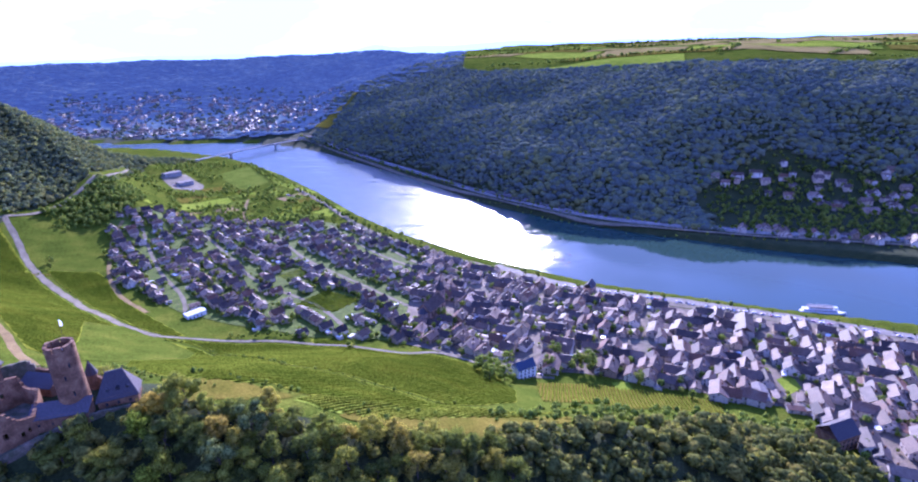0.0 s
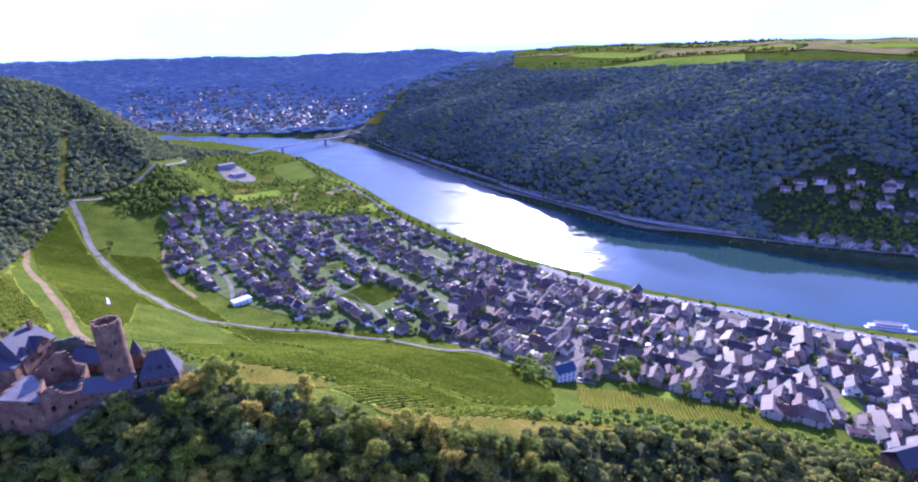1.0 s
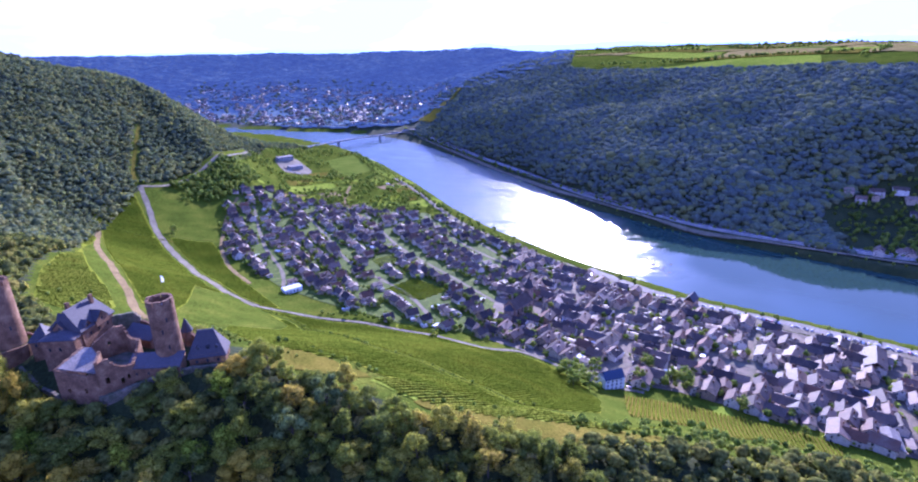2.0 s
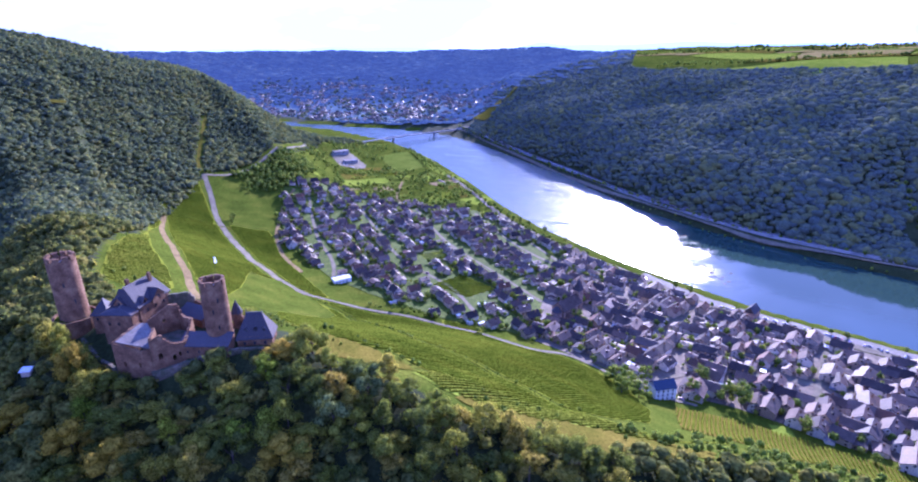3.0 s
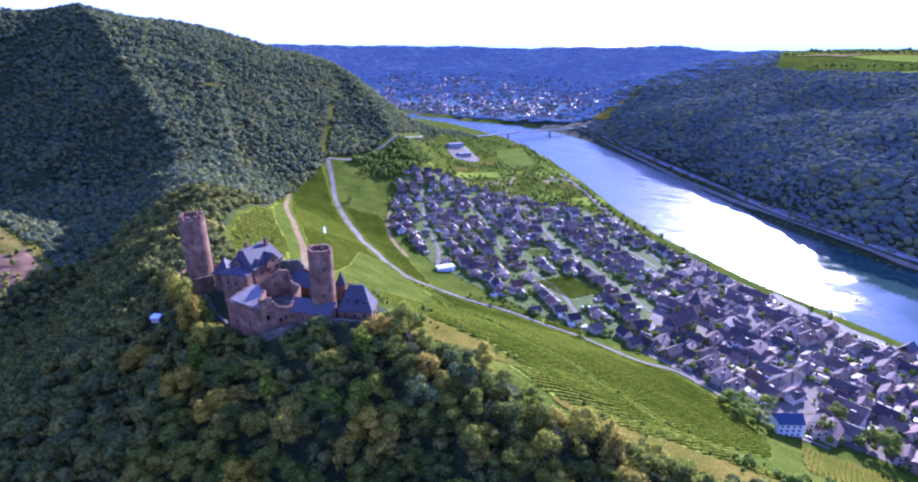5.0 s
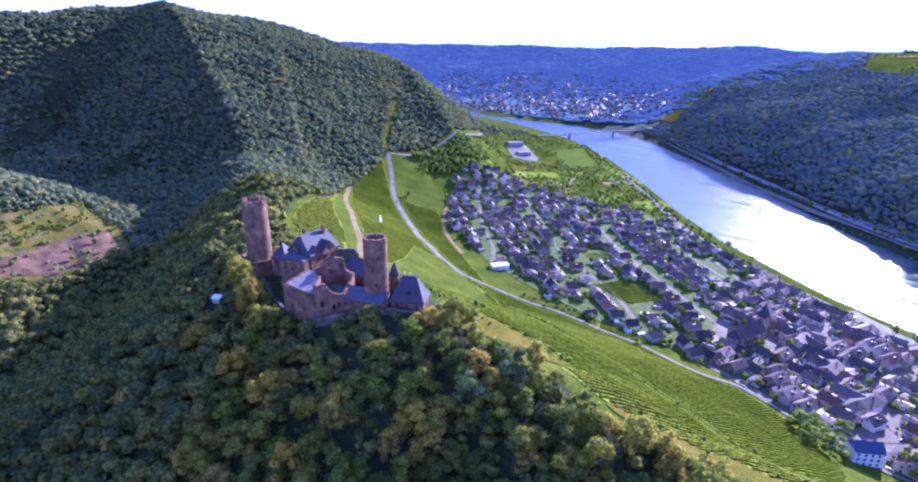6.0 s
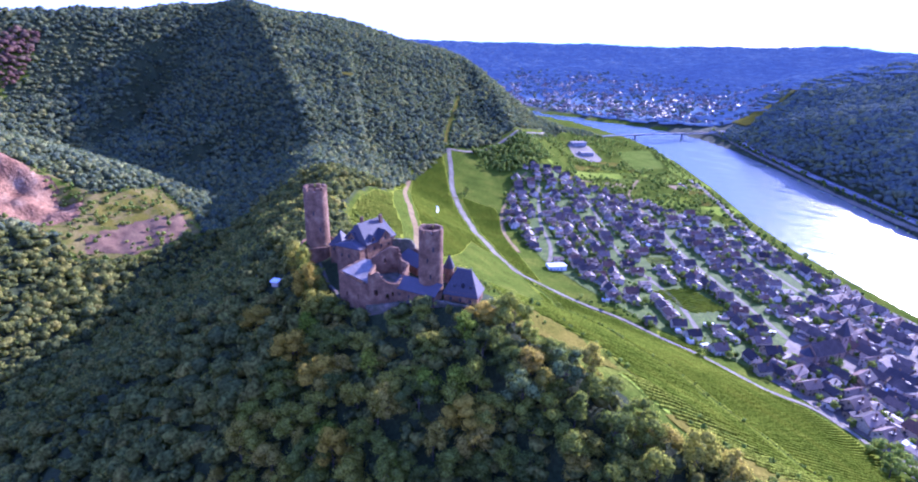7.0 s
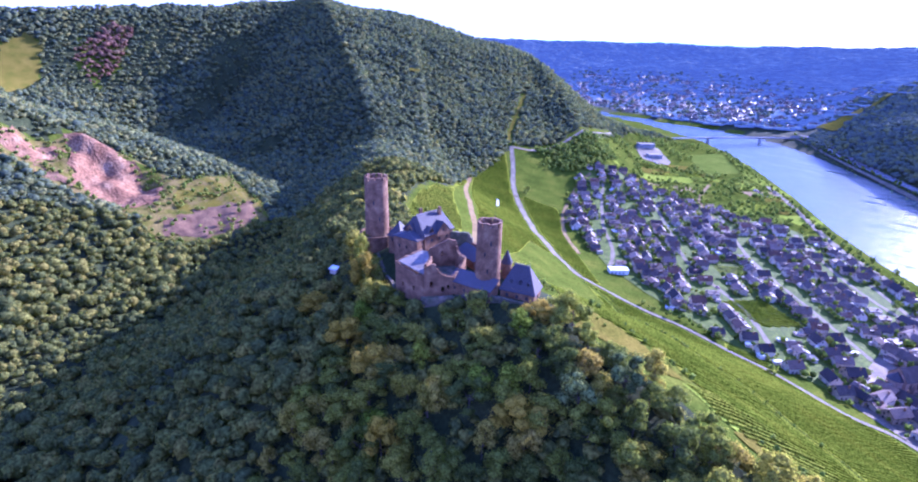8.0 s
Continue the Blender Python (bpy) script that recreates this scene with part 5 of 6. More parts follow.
# ---------------------------------------------------------------- houses
def gable_house(w, l, eaves, rise, annex=0, dormer=0):
    """Outlines of a gabled house, l along y: body, two roof planes, chimney, windows and door as lists of bmeshes with names."""
    out = []
    bm = bmesh.new()
    f = [bm.verts.new(p) for p in ((-w / 2, -l / 2, -2.5), (w / 2, -l / 2, -2.5), (w / 2, -l / 2, eaves), (0, -l / 2, eaves + rise), (-w / 2, -l / 2, eaves))]
    b = [bm.verts.new((v.co.x, l / 2, v.co.z)) for v in f]
    bm.faces.new(f)
    bm.faces.new(b[::-1])
    for i in range(5):
        j = (i + 1) % 5
        bm.faces.new((f[i], b[i], b[j], f[j]))
    bmesh.ops.recalc_face_normals(bm, faces=bm.faces[:])
    out.append(("wall", bm, M_WALL, ""))
    o, k = 0.45, rise / (w / 2)
    for s in (-1, 1):
        bm = bmesh.new()
        slab(bm, [(s * (w / 2 + o), -l / 2 - o, eaves - k * o + 0.28), (s * (w / 2 + o), l / 2 + o, eaves - k * o + 0.28), (0, l / 2 + o, eaves + rise + 0.28), (0, -l / 2 - o, eaves + rise + 0.28)], 0.24)
        bmesh.ops.recalc_face_normals(bm, faces=bm.faces[:])
        out.append(("roof", bm, M_ROOF, ""))
    bm = bmesh.new()
    box(bm, w * 0.12, w * 0.12 + 0.8, l * 0.18, l * 0.18 + 0.8, eaves + rise * 0.5, eaves + rise + 1.0)
    out.append(("chimney", bm, M_STONE, "brick chimney"))
    floors = [1.6] if eaves < 4.6 else ([1.6, 4.3] if eaves < 7.2 else [1.6, 4.3, 6.9])
    for z in floors:
        for y in (-l * 0.27, l * 0.27):
            for s in (-1, 1):
                if z < 2 and s > 0 and y > 0:
                    continue
                bm = bmesh.new()
                box(bm, s * (w / 2) - 0.06, s * (w / 2) + 0.06, y - 0.65, y + 0.65, z - 0.7, z + 0.7)
                out.append(("window", bm, M_GLASS, ""))
        bm = bmesh.new()
        box(bm, -w * 0.24 - 0.6, -w * 0.24 + 0.6, -l / 2 - 0.06, -l / 2 + 0.06, z - 0.7, z + 0.7)
        out.append(("window", bm, M_GLASS, ""))
    bm = bmesh.new()
    box(bm, -0.6, 0.6, -l / 2 - 0.06, -l / 2 + 0.06, eaves + rise * 0.25, eaves + rise * 0.25 + 1.3)
    out.append(("window", bm, M_GLASS, ""))
    bm = bmesh.new()
    box(bm, w / 2 - 0.05, w / 2 + 0.08, -0.55, 0.55, 0, 2.1)
    out.append(("door", bm, M_WOOD, "dark wooden door"))
    if annex:
        bm = bmesh.new()
        box(bm, -w / 2 - annex, -w / 2 - 0.02, l * 0.1, l * 0.45, -2.5, 2.7)
        out.append(("annex", bm, M_WALL, "low flat-roofed garage annex"))
        bm = bmesh.new()
        box(bm, -w / 2 - annex - 0.15, -w / 2 - 0.03, l * 0.1 - 0.15, l * 0.45 + 0.15, 2.71, 2.86)
        out.append(("flat_roof", bm, M_LEAD, "pale flat garage roof"))
    if dormer:
        s = 1
        bm = bmesh.new()
        x0, zz = w * 0.2, eaves + rise * 0.3
        box(bm, x0 - 0.6, w * 0.2 + 1.4, -1.3, 1.3, zz, zz + 1.5)
        slab(bm, [(x0 - 1.2, -1.5, zz + 1.9), (w * 0.2 + 1.7, -1.5, zz + 1.6), (w * 0.2 + 1.7, 1.5, zz + 1.6), (x0 - 1.2, 1.5, zz + 1.9)], 0.15)
        out.append(("dormer", bm, M_ROOF, "slate-clad dormer"))
    return out


ZONE_A = [(-490, 705), (-425, 600), (-365, 515), (-300, 470), (-270, 448), (-215, 425), (-160, 410), (-138, 402), (-95, 400), (-60, 395), (-60, 640), (-131, 715), (-206, 762), (-331, 767), (-447, 780)]
ZONE_B = [(-60, 392), (-3, 368), (30, 352), (85, 345), (110, 336), (150, 325), (175, 310), (205, 302), (222, 285), (226, 225), (262, 205), (300, 270), (318, 350), (380, 340), (400, 350), (308, 410), (193, 460), (92, 507), (20, 566), (-60, 640)]
CLEAR = [(85, 352, 10), (63, 372, 7), (28, 360, 7), (-35, 455, 27), (38, 342, 15), (-140, 480, 32), (-253, 441, 13), (-195, 555, 18), (226, 330, 13), (0, 362, 8), (106, 327, 9), (195, 445, 10), (-70, 600, 10), (122, 501, 9)]


drape("village_gardens", ZONE_A, material("garden_ground", [(0.0425, 0.063, 0.0055), (0.0723, 0.1035, 0.0064), (0.051, 0.0675, 0.0091), (0.085, 0.117, 0.0073), (0.102, 0.0945, 0.0341)], 6, 0.9, 0.5, 1.0, depth=0.2, spec=0.08), "gardens, hedges and yards between village houses", 0.35, 6, "gardens")
drape("village_paving", ZONE_B, material("yard_paving", [(0.075, 0.06, 0.036), (0.123, 0.094, 0.06), (0.165, 0.131, 0.087)], 7, 0.9, 0.3, 0.8, depth=0.03), "worn grey paving of village yards and lanes", 0.2, 8, "paving")


@functools.lru_cache(None)
def house_spots():
    rng = np.random.default_rng(8)
    spots = []
    for zone, turn, du, dv in ((ZONE_A, -46, 15.0, 17.0), (ZONE_B, -24, 11.6, 13.0)):
        c, s = math.cos(radians(turn)), math.sin(radians(turn))
        n = 0
        for i, u in enumerate(np.arange(-1100, 900, du)):
            for j, v in enumerate(np.arange(-500, 1300, dv)):
                n += 1
                street = (j % 3 == 2) * (4.0 if zone is ZONE_A else 2.0)
                a, b = u + rng.uniform(-3.2, 3.2) + (j % 2) * du / 2, v + street + rng.uniform(-2.4, 2.4)
                x, y = a * c - b * s, a * s + b * c
                if rng.uniform() < (0.11 if zone is ZONE_A else 0.07) or not inside(x, y, zone) or any(math.hypot(x - p, y - q) < r for p, q, r in CLEAR) or any(float(along(np.array(x), np.array(y), [(*p, 0) for p in st])[0]) < (6.4 if zone is ZONE_A else 5.6) for st in STREETS):
                    rng.uniform()
                    continue
                spots.append((float(x), float(y), turn + (90 if rng.uniform() < 0.42 else 0) + rng.uniform(-9, 9), zone is ZONE_B))
    return spots


def make_village():
    rng = np.random.default_rng(9)
    small = [(8.5, 10.5, 4.4, 3.8), (9, 11, 5.0, 4.0, 3.4), (8, 12, 4.2, 3.4, 3.2, 1), (9.5, 12, 5.2, 4.2), (7.4, 9, 3.2, 2.8, 3.6), (10.5, 11, 4.6, 2.6, 0, 1), (8, 9, 5.0, 1.2, 3)]
    large = [(9, 12.5, 5.0, 3.3), (10, 14, 5.6, 3.8, 0, 1), (8.4, 10.5, 4.6, 3.0, 2.6), (8.6, 13, 5.2, 3.2), (10.5, 15, 5.8, 4.0, 0, 1), (7, 8.5, 3.4, 1.4), (12, 17, 5.4, 3.0), (7.5, 10, 3.0, 0.9), (9.4, 12, 4.8, 3.6, 0, 1)]
    words = {0: "white plastered gabled house with a slate roof", 1: "plastered village house with a steep dark roof"}
    models = {}
    for group, dims in ((0, small), (1, large)):
        for k, d in enumerate(dims):
            models[group, k] = [(n, d2, m, l) for n, d2, m, l in gable_house(*d)]
    meshes = {}
    for key, pieces in models.items():
        meshes[key] = []
        for n, bm, m, l in pieces:
            me = bpy.data.meshes.new(n)
            bm.to_mesh(me)
            bm.free()
            me.materials.append(m)
            meshes[key].append((n, me, l))
    spots = sorted(house_spots(), key=lambda s: math.hypot(s[0], s[1] - 20))
    single, rest = spots[:290], spots[290:]
    for x, y, turn, old in single:
        key = (int(old), int(rng.integers(0, len(large) if old else len(small))))
        g = float(ground_at(x, y))
        h = thing("house", pose(x, y, g, 0, 0, turn), words[int(old)], "house", "village houses")
        for n, me, l in meshes[key]:
            ob = new(n, me)
            ob.parent = h
            if l:
                tagged(ob, l)
    # the houses further off, joined
    cv, cf, ci = [], [], []
    at = 0
    order = {M_WALL: 0, M_ROOF: 1, M_STONE: 2, M_GLASS: 3, M_WOOD: 4, M_LEAD: 5}
    flat = {}
    for key, pieces in meshes.items():
        vs, fs, ms, n0 = [], [], [], 0
        for n, me, l in pieces:
            co = np.array([v.co[:] for v in me.vertices])
            me.calc_loop_triangles()
            tri = np.array([t.vertices[:] for t in me.loop_triangles])
            vs.append(co)
            fs.append(tri + n0)
            ms += [order[me.materials[0]]] * len(tri)
            n0 += len(co)
        flat[key] = (np.concatenate(vs), np.concatenate(fs), np.array(ms))
    far = [(x, y, t, o) for x, y, t, o in rest]
    groups = {"outer_houses": far}
    bank = []
    for k in range(46):
        s = rng.uniform()
        x = 350 + 330 * rng.uniform()
        bank.append((x, 636 - 0.36 * (x - 375) + rng.uniform(2, 22), -20 + rng.uniform(-8, 8), rng.uniform() < 0.6))
    for k in range(75):
        x, y = 365 + 320 * rng.uniform(), 690 + 130 * rng.uniform()
        if inside(x, y, [(350, 800), (450, 832), (560, 830), (690, 800), (690, 690), (560, 690), (480, 735)]):
            bank.append((x, y, -15 + rng.uniform(-12, 12) + 90 * (rng.uniform() < 0.5), rng.uniform() < 0.4))
    groups["far_bank_houses"] = bank
    town = []
    for k in range(1250):
        x, y = -1450 + 1050 * rng.uniform(), 1640 + 640 * rng.uniform()
        out, side = river_out(np.array(x), np.array(y))
        if side < 0 and out > 40 and ground_at(x, y) < 100 and wave(x, y, 70, 4) > -0.3:
            town.append((x, y, rng.uniform(0, 180), rng.uniform() < 0.5))
    groups["distant_town"] = town
    tags = {"outer_houses": "gabled village houses with slate roofs and pale walls", "far_bank_houses": "pale houses under the wood on the far bank", "distant_town": "small pale houses of a town on the distant slope"}
    for name, spots in groups.items():
        vs, fs, ms, at = [], [], [], 0
        for x, y, turn, old in spots:
            co, tri, mi = flat[int(old), int(rng.integers(0, len(large) if old else len(small)))]
            c, s = math.cos(radians(turn)), math.sin(radians(turn))
            g = float(ground_at(x, y))
            vs.append(np.stack([co[:, 0] * c - co[:, 1] * s + x, co[:, 0] * s + co[:, 1] * c + y, co[:, 2] + g], 1))
            fs.append(tri + at)
            ms.append(mi)
            at += len(co)
        ob = bulk(name, np.concatenate(vs), np.concatenate(fs), [M_WALLS, M_ROOFS, M_STONE, M_GLASS, M_WOOD, M_LEAD], np.concatenate(ms))
        tagged(ob, tags[name], "houses", kind="stuff")


make_village()
M_PROMENADE = material("promenade_paving", [(0.108, 0.093, 0.075), (0.153, 0.136, 0.109), (0.198, 0.174, 0.143)], 7, 0.9, 0.3, 0.7, depth=0.03)
ribbon("promenade", [(30, 577), (100, 519), (205, 472), (315, 421), (385, 381)], 12, M_PROMENADE, "paved promenade and parking strip on the river bank", 0.6, "pavement")
# ---------------------------------------------------------------- church and special buildings
M_CHURCH = material("brown_church_stone", [(0.2, 0.13, 0.09), (0.29, 0.2, 0.14), (0.36, 0.26, 0.19)], 3.0, 0.9, 0.6, 0.4, depth=0.08, spec=0.1)


M_CHURCH_ROOF = material("brown_church_roof", [(0.06, 0.042, 0.03), (0.085, 0.06, 0.044), (0.115, 0.085, 0.062)], 4, 0.7, 0.3, 0.4, depth=0.03, spec=0.1)


def make_church():
    t = thing("church", pose(-36, 452, float(ground_at(-36, 452)), 0, 0, -30), "brown stone village church with a pointed slate spire", "church")
    bm = bmesh.new()
    w, l, e, r = 13, 26, 9.5, 7.0
    f = [bm.verts.new(p) for p in ((-w / 2, -l / 2, -2), (w / 2, -l / 2, -2), (w / 2, -l / 2, e), (0, -l / 2, e + r), (-w / 2, -l / 2, e))]
    b = [bm.verts.new((v.co.x, l / 2, v.co.z)) for v in f]
    bm.faces.new(f)
    bm.faces.new(b[::-1])
    for i in range(5):
        bm.faces.new((f[i], b[i], b[(i + 1) % 5], f[(i + 1) % 5]))
    bmesh.ops.recalc_face_normals(bm, faces=bm.faces[:])
    part("nave", bm, M_CHURCH, t)
    for s in (-1, 1):
        bm = bmesh.new()
        slab(bm, [(s * 7.1, -l / 2 - 0.5, e - 0.35), (s * 7.1, l / 2 + 0.5, e - 0.35), (0, l / 2 + 0.5, e + r + 0.3), (0, -l / 2 - 0.5, e + r + 0.3)], 0.25)
        bmesh.ops.recalc_face_normals(bm, faces=bm.faces[:])
        part("roof", bm, M_CHURCH_ROOF, t)
        for y in (-9, -3, 3, 9):
            bm = bmesh.new()
            box(bm, s * w / 2 - 0.08, s * w / 2 + 0.08, y - 0.7, y + 0.7, 3.2, 7.4)
            part("window", bm, M_GLASS, t, "tall narrow church window")
            bm = bmesh.new()
            box(bm, s * (w / 2 + 0.5) - 0.5, s * (w / 2 + 0.5) + 0.5, y + 2.6, y + 3.4, -2, 7.5, 0.7)
            part("buttress", bm, M_CHURCH, t)
    bm = bmesh.new()
    box(bm, -3.2, 3.2, l / 2 + 0.02, l / 2 + 6.4, -2, 19)
    tower = part("tower", bm, M_CHURCH, t)
    for z in (8, 15.5):
        bm = bmesh.new()
        box(bm, -0.7, 0.7, l / 2 + 6.36, l / 2 + 6.5, z, z + 2.2)
        box(bm, 3.16, 3.3, l / 2 + 2.5, l / 2 + 3.9, z, z + 2.2)
        box(bm, -3.3, -3.16, l / 2 + 2.5, l / 2 + 3.9, z, z + 2.2)
        part("belfry_opening", bm, M_GLASS, tower)
    bm = bmesh.new()
    box(bm, -3.6, 3.6, l / 2 - 0.4, l / 2 + 6.8, 19.0, 30.0, 0.02)
    part("spire", bm, M_SLATE, t)
    bm = bmesh.new()
    ring(bm, 4.8, 0.1, -2, 8.5, segments=10)
    apse = part("apse", bm, M_CHURCH, t)
    apse.location = (0, -l / 2 - 1.0, 0)
    bm = bmesh.new()
    bmesh.ops.create_cone(bm, cap_ends=True, segments=10, radius1=5.2, radius2=0.1, depth=5, matrix=Matrix.Translation((0, -l / 2 - 1.0, 11)))
    part("apse_roof", bm, M_SLATE, t)


def make_block(name, x, y, turn, w, l, h, label, wall, roof, rise=0.6, lift=0.0):
    """A broad building under a shallow roof."""
    t = thing(name, pose(x, y, float(ground_at(x, y)) + lift, 0, 0, turn), label, "building")
    bm = bmesh.new()
    box(bm, -w / 2, w / 2, -l / 2, l / 2, -2.5, h)
    part("wall", bm, wall, t)
    for s in (-1, 1):
        bm = bmesh.new()
        slab(bm, [(s * (w / 2 + 0.3), -l / 2 - 0.3, h + 0.05), (s * (w / 2 + 0.3), l / 2 + 0.3, h + 0.05), (0, l / 2 + 0.3, h + rise + 0.2), (0, -l / 2 - 0.3, h + rise + 0.2)], 0.15)
        bmesh.ops.recalc_face_normals(bm, faces=bm.faces[:])
        part("roof", bm, roof, t)
    for y0 in np.arange(-l / 2 + 2, l / 2 - 1.5, 3.4):
        for z in ([1.6] if h < 5 else [1.6, 4.4] if h < 8 else [1.6, 4.4, 7.2]):
            bm = bmesh.new()
            box(bm, w / 2 - 0.06, w / 2 + 0.06, y0 - 0.7, y0 + 0.7, z - 0.7, z + 0.7)
            part("window", bm, M_GLASS, t)
    return t


make_church()
M_NAVY = material("navy_roof_panels", [(0.018, 0.023, 0.045), (0.03, 0.036, 0.063)], 1.5, 0.3, 0.1, 0.4, depth=0.02, spec=0.6)
make_block("guest_house", 38, 342, -62, 10, 15, 8.6, "tall white guest house with navy roof panels", M_WHITE, M_NAVY, 4.2)
make_block("winery_hall", -252, 441, -40, 9, 17, 4.2, "low white winery hall beside the vineyard", M_WHITE, M_WHITE, 0.8)
make_block("factory_hall", -585, 1052, -40, 18, 32, 6, "pale flat factory hall on a paved yard", M_CONCRETE, M_LEAD, 0.8)
make_block("factory_hall", -540, 1010, -40, 18, 26, 6, "grey flat factory hall on a paved yard", M_CONCRETE, M_LEAD, 0.8)
make_block("inn", 232, 408, -24, 14, 30, 8.4, "long plastered riverside inn with a brown roof", M_WALL, M_ROOF, 4.5)
make_block("river_house", 122, 501, -30, 9, 14, 6.5, "dark-roofed house at the river bank", M_CHURCH, M_SLATE, 5.0)
make_block("barn", 196, 312, -15, 10, 20, 4.5, "grey-roofed barn under the rocky slope", M_WALL, M_LEAD, 2.2)
make_block("shed", 132, 330, -12, 5, 16, 3, "long grey-roofed shed by the vineyard", M_WALL, M_LEAD, 0.4)
make_block("town_house", 214, 262, -70, 14, 18, 10, "large brown brick house with a high slate roof", M_STONE, M_SLATE, 6)


# ---------------------------------------------------------------- the bridge
def make_bridge():
    a, b = Vector((-655, 1256, 0)), Vector((-452, 1562, 0))
    d = b - a
    t = thing("road_bridge", Matrix.Translation(a) @ Matrix.Rotation(math.atan2(d.y, d.x), 4, "Z"), "long slender concrete road bridge over the river", "bridge")
    length = d.length
    bm = bmesh.new()
    n = 30
    rows = []
    for i in range(n + 1):
        s = i / n
        top = 10.5 + 3.2 * math.sin(math.pi * s)
        deep = 1.3 + 1.4 * abs(math.cos(3 * math.pi * s)) ** 3
        rows.append([bm.verts.new((s * length, y, z)) for y, z in ((-5.5, top), (5.5, top), (5.5, top - 0.5), (3, top - deep), (-3, top - deep), (-5.5, top - 0.5))])
    for p, q in zip(rows, rows[1:]):
        for k in range(6):
            bm.faces.new((p[k], q[k], q[(k + 1) % 6], p[(k + 1) % 6]))
    bm.faces.new(rows[0])
    bm.faces.new(rows[-1][::-1])
    bmesh.ops.recalc_face_normals(bm, faces=bm.faces[:])
    part("deck", bm, M_CONCRETE, t)
    for s in (1 / 3 - 0.02, 2 / 3 + 0.02):
        bm = bmesh.new()
        box(bm, s * length - 1.6, s * length + 1.6, -4, 4, -6, 11.0, 0.8)
        part("pier", bm, M_CONCRETE, t)
    for s in (0.06, 0.94):
        bm = bmesh.new()
        box(bm, s * length - 4, s * length + 4, -6, 6, -4, 9.6)
        part("abutment", bm, M_CONCRETE, t)
    for y in (-5.3, 5.3):
        bm = bmesh.new()
        for i in range(n):
            s = (i + 0.5) / n
            top = 10.5 + 3.2 * math.sin(math.pi * s)
            box(bm, i / n * length, (i + 1) / n * length, y - 0.06, y + 0.06, top - 0.1, top + 1.0)
        part("railing", bm, M_CONCRETE, t)


make_bridge()


# ---------------------------------------------------------------- the quarry
def rock_face(name, outline, mat, label, lift, cell, rough):
    ob = drape(name, wild(outline, 9), mat, label, lift, cell, "rock")
    xy = np.array([v.co[:2] for v in ob.data.vertices])
    rim = along(xy[:, 0], xy[:, 1], [(*p, 0) for p in outline + outline[:1]])[0]
    for v, far in zip(ob.data.vertices, rim):
        v.co.z += (rough * min(1.0, far / 9) * (noise.noise(v.co * 0.05) + 0.6 * noise.ridged_multi_fractal(v.co * 0.07, 1.0, 2.0, 4, 1.0, 2.0) - 0.4) + 0.25 * rough) - 1.2 * max(0.0, 1 - far / 5)
        v.co.z += min(1.0, far / 9) * (0.9 * rough * noise.ridged_multi_fractal(Vector((v.co.x * 0.02, v.co.y * 0.11 + v.co.x * 0.03, 3.0)), 1.0, 2.0, 4, 1.0, 2.0) - 0.8 * rough)
        v.co.x += 0.6 * rough * noise.noise(v.co * 0.09)
    return ob


rock_face("quarry_face", [(-668, 106), (-652, 122), (-618, 142), (-590, 154), (-565, 142), (-558, 118), (-574, 90), (-600, 84), (-630, 86), (-655, 92)], M_ROCK, "bare pale pink quarry face cut into the hill", 1.0, 2.5, 1.7)
rock_face("quarry_bench", [(-640, 34), (-622, 36), (-618, 60), (-632, 82), (-650, 88), (-644, 62)], M_ROCK, "pinkish upper quarry bench under the trees", 1.0, 2.5, 1.4)
rock_face("quarry_waste", [(-612, 62), (-596, 60), (-582, 80), (-590, 84), (-610, 78)], M_SCREE, "lilac grey waste slope in the quarry", 1.0, 2.5, 2.0)
rock_face("slate_scree", [(-536, 136), (-512, 132), (-498, 160), (-496, 190), (-520, 218), (-548, 226), (-552, 184)], M_SCREE, "slope of reddish slate scree with tufts", 0.8, 4, 1.6)
drape("quarry_scrub", wild([(-662, 98), (-654, 80), (-640, 36), (-612, 34), (-586, 64), (-562, 94), (-542, 120), (-507, 124), (-494, 160), (-503, 222), (-560, 232), (-626, 232), (-606, 190), (-612, 168), (-640, 140)], 5), material("quarry_scrub", [(0.06, 0.07, 0.008), (0.1, 0.09, 0.014), (0.13, 0.1, 0.03), (0.08, 0.085, 0.01)], 9, 0.95, 0.5, 1.2, depth=0.4, spec=0.0), "rough dry grass and scrub round the quarry", 0.35, 5)
drape("quarry_meadow", wild([(-580, 160), (-548, 150), (-545, 190), (-540, 232), (-590, 246), (-606, 205)], 14), M_DRY, "dry ochre grass above the scree")
rock_face("spur_crag", [(112, 216), (126, 214), (140, 226), (150, 246), (140, 262), (122, 254), (110, 236)], M_SCREE, "dark rocky crag at the spur's end", 1.5, 3, 3.0)
drape("high_pasture", wild(HIGH_PASTURE, 8), M_DRY, "ochre pasture high on the wooded hill", 0.8, 9)
drape("hill_clearing", [(-752, 575), (-742, 590), (-736, 584), (-745, 570)], M_DRY, "small pale clearing in the hillside wood", 9.0)
ribbon("power_cut", [(-690, 790), (-632, 703), (-599, 657), (-582, 640)], 5, M_DRY, "pale cleared strip up through the wood", 0.6, "clearing")
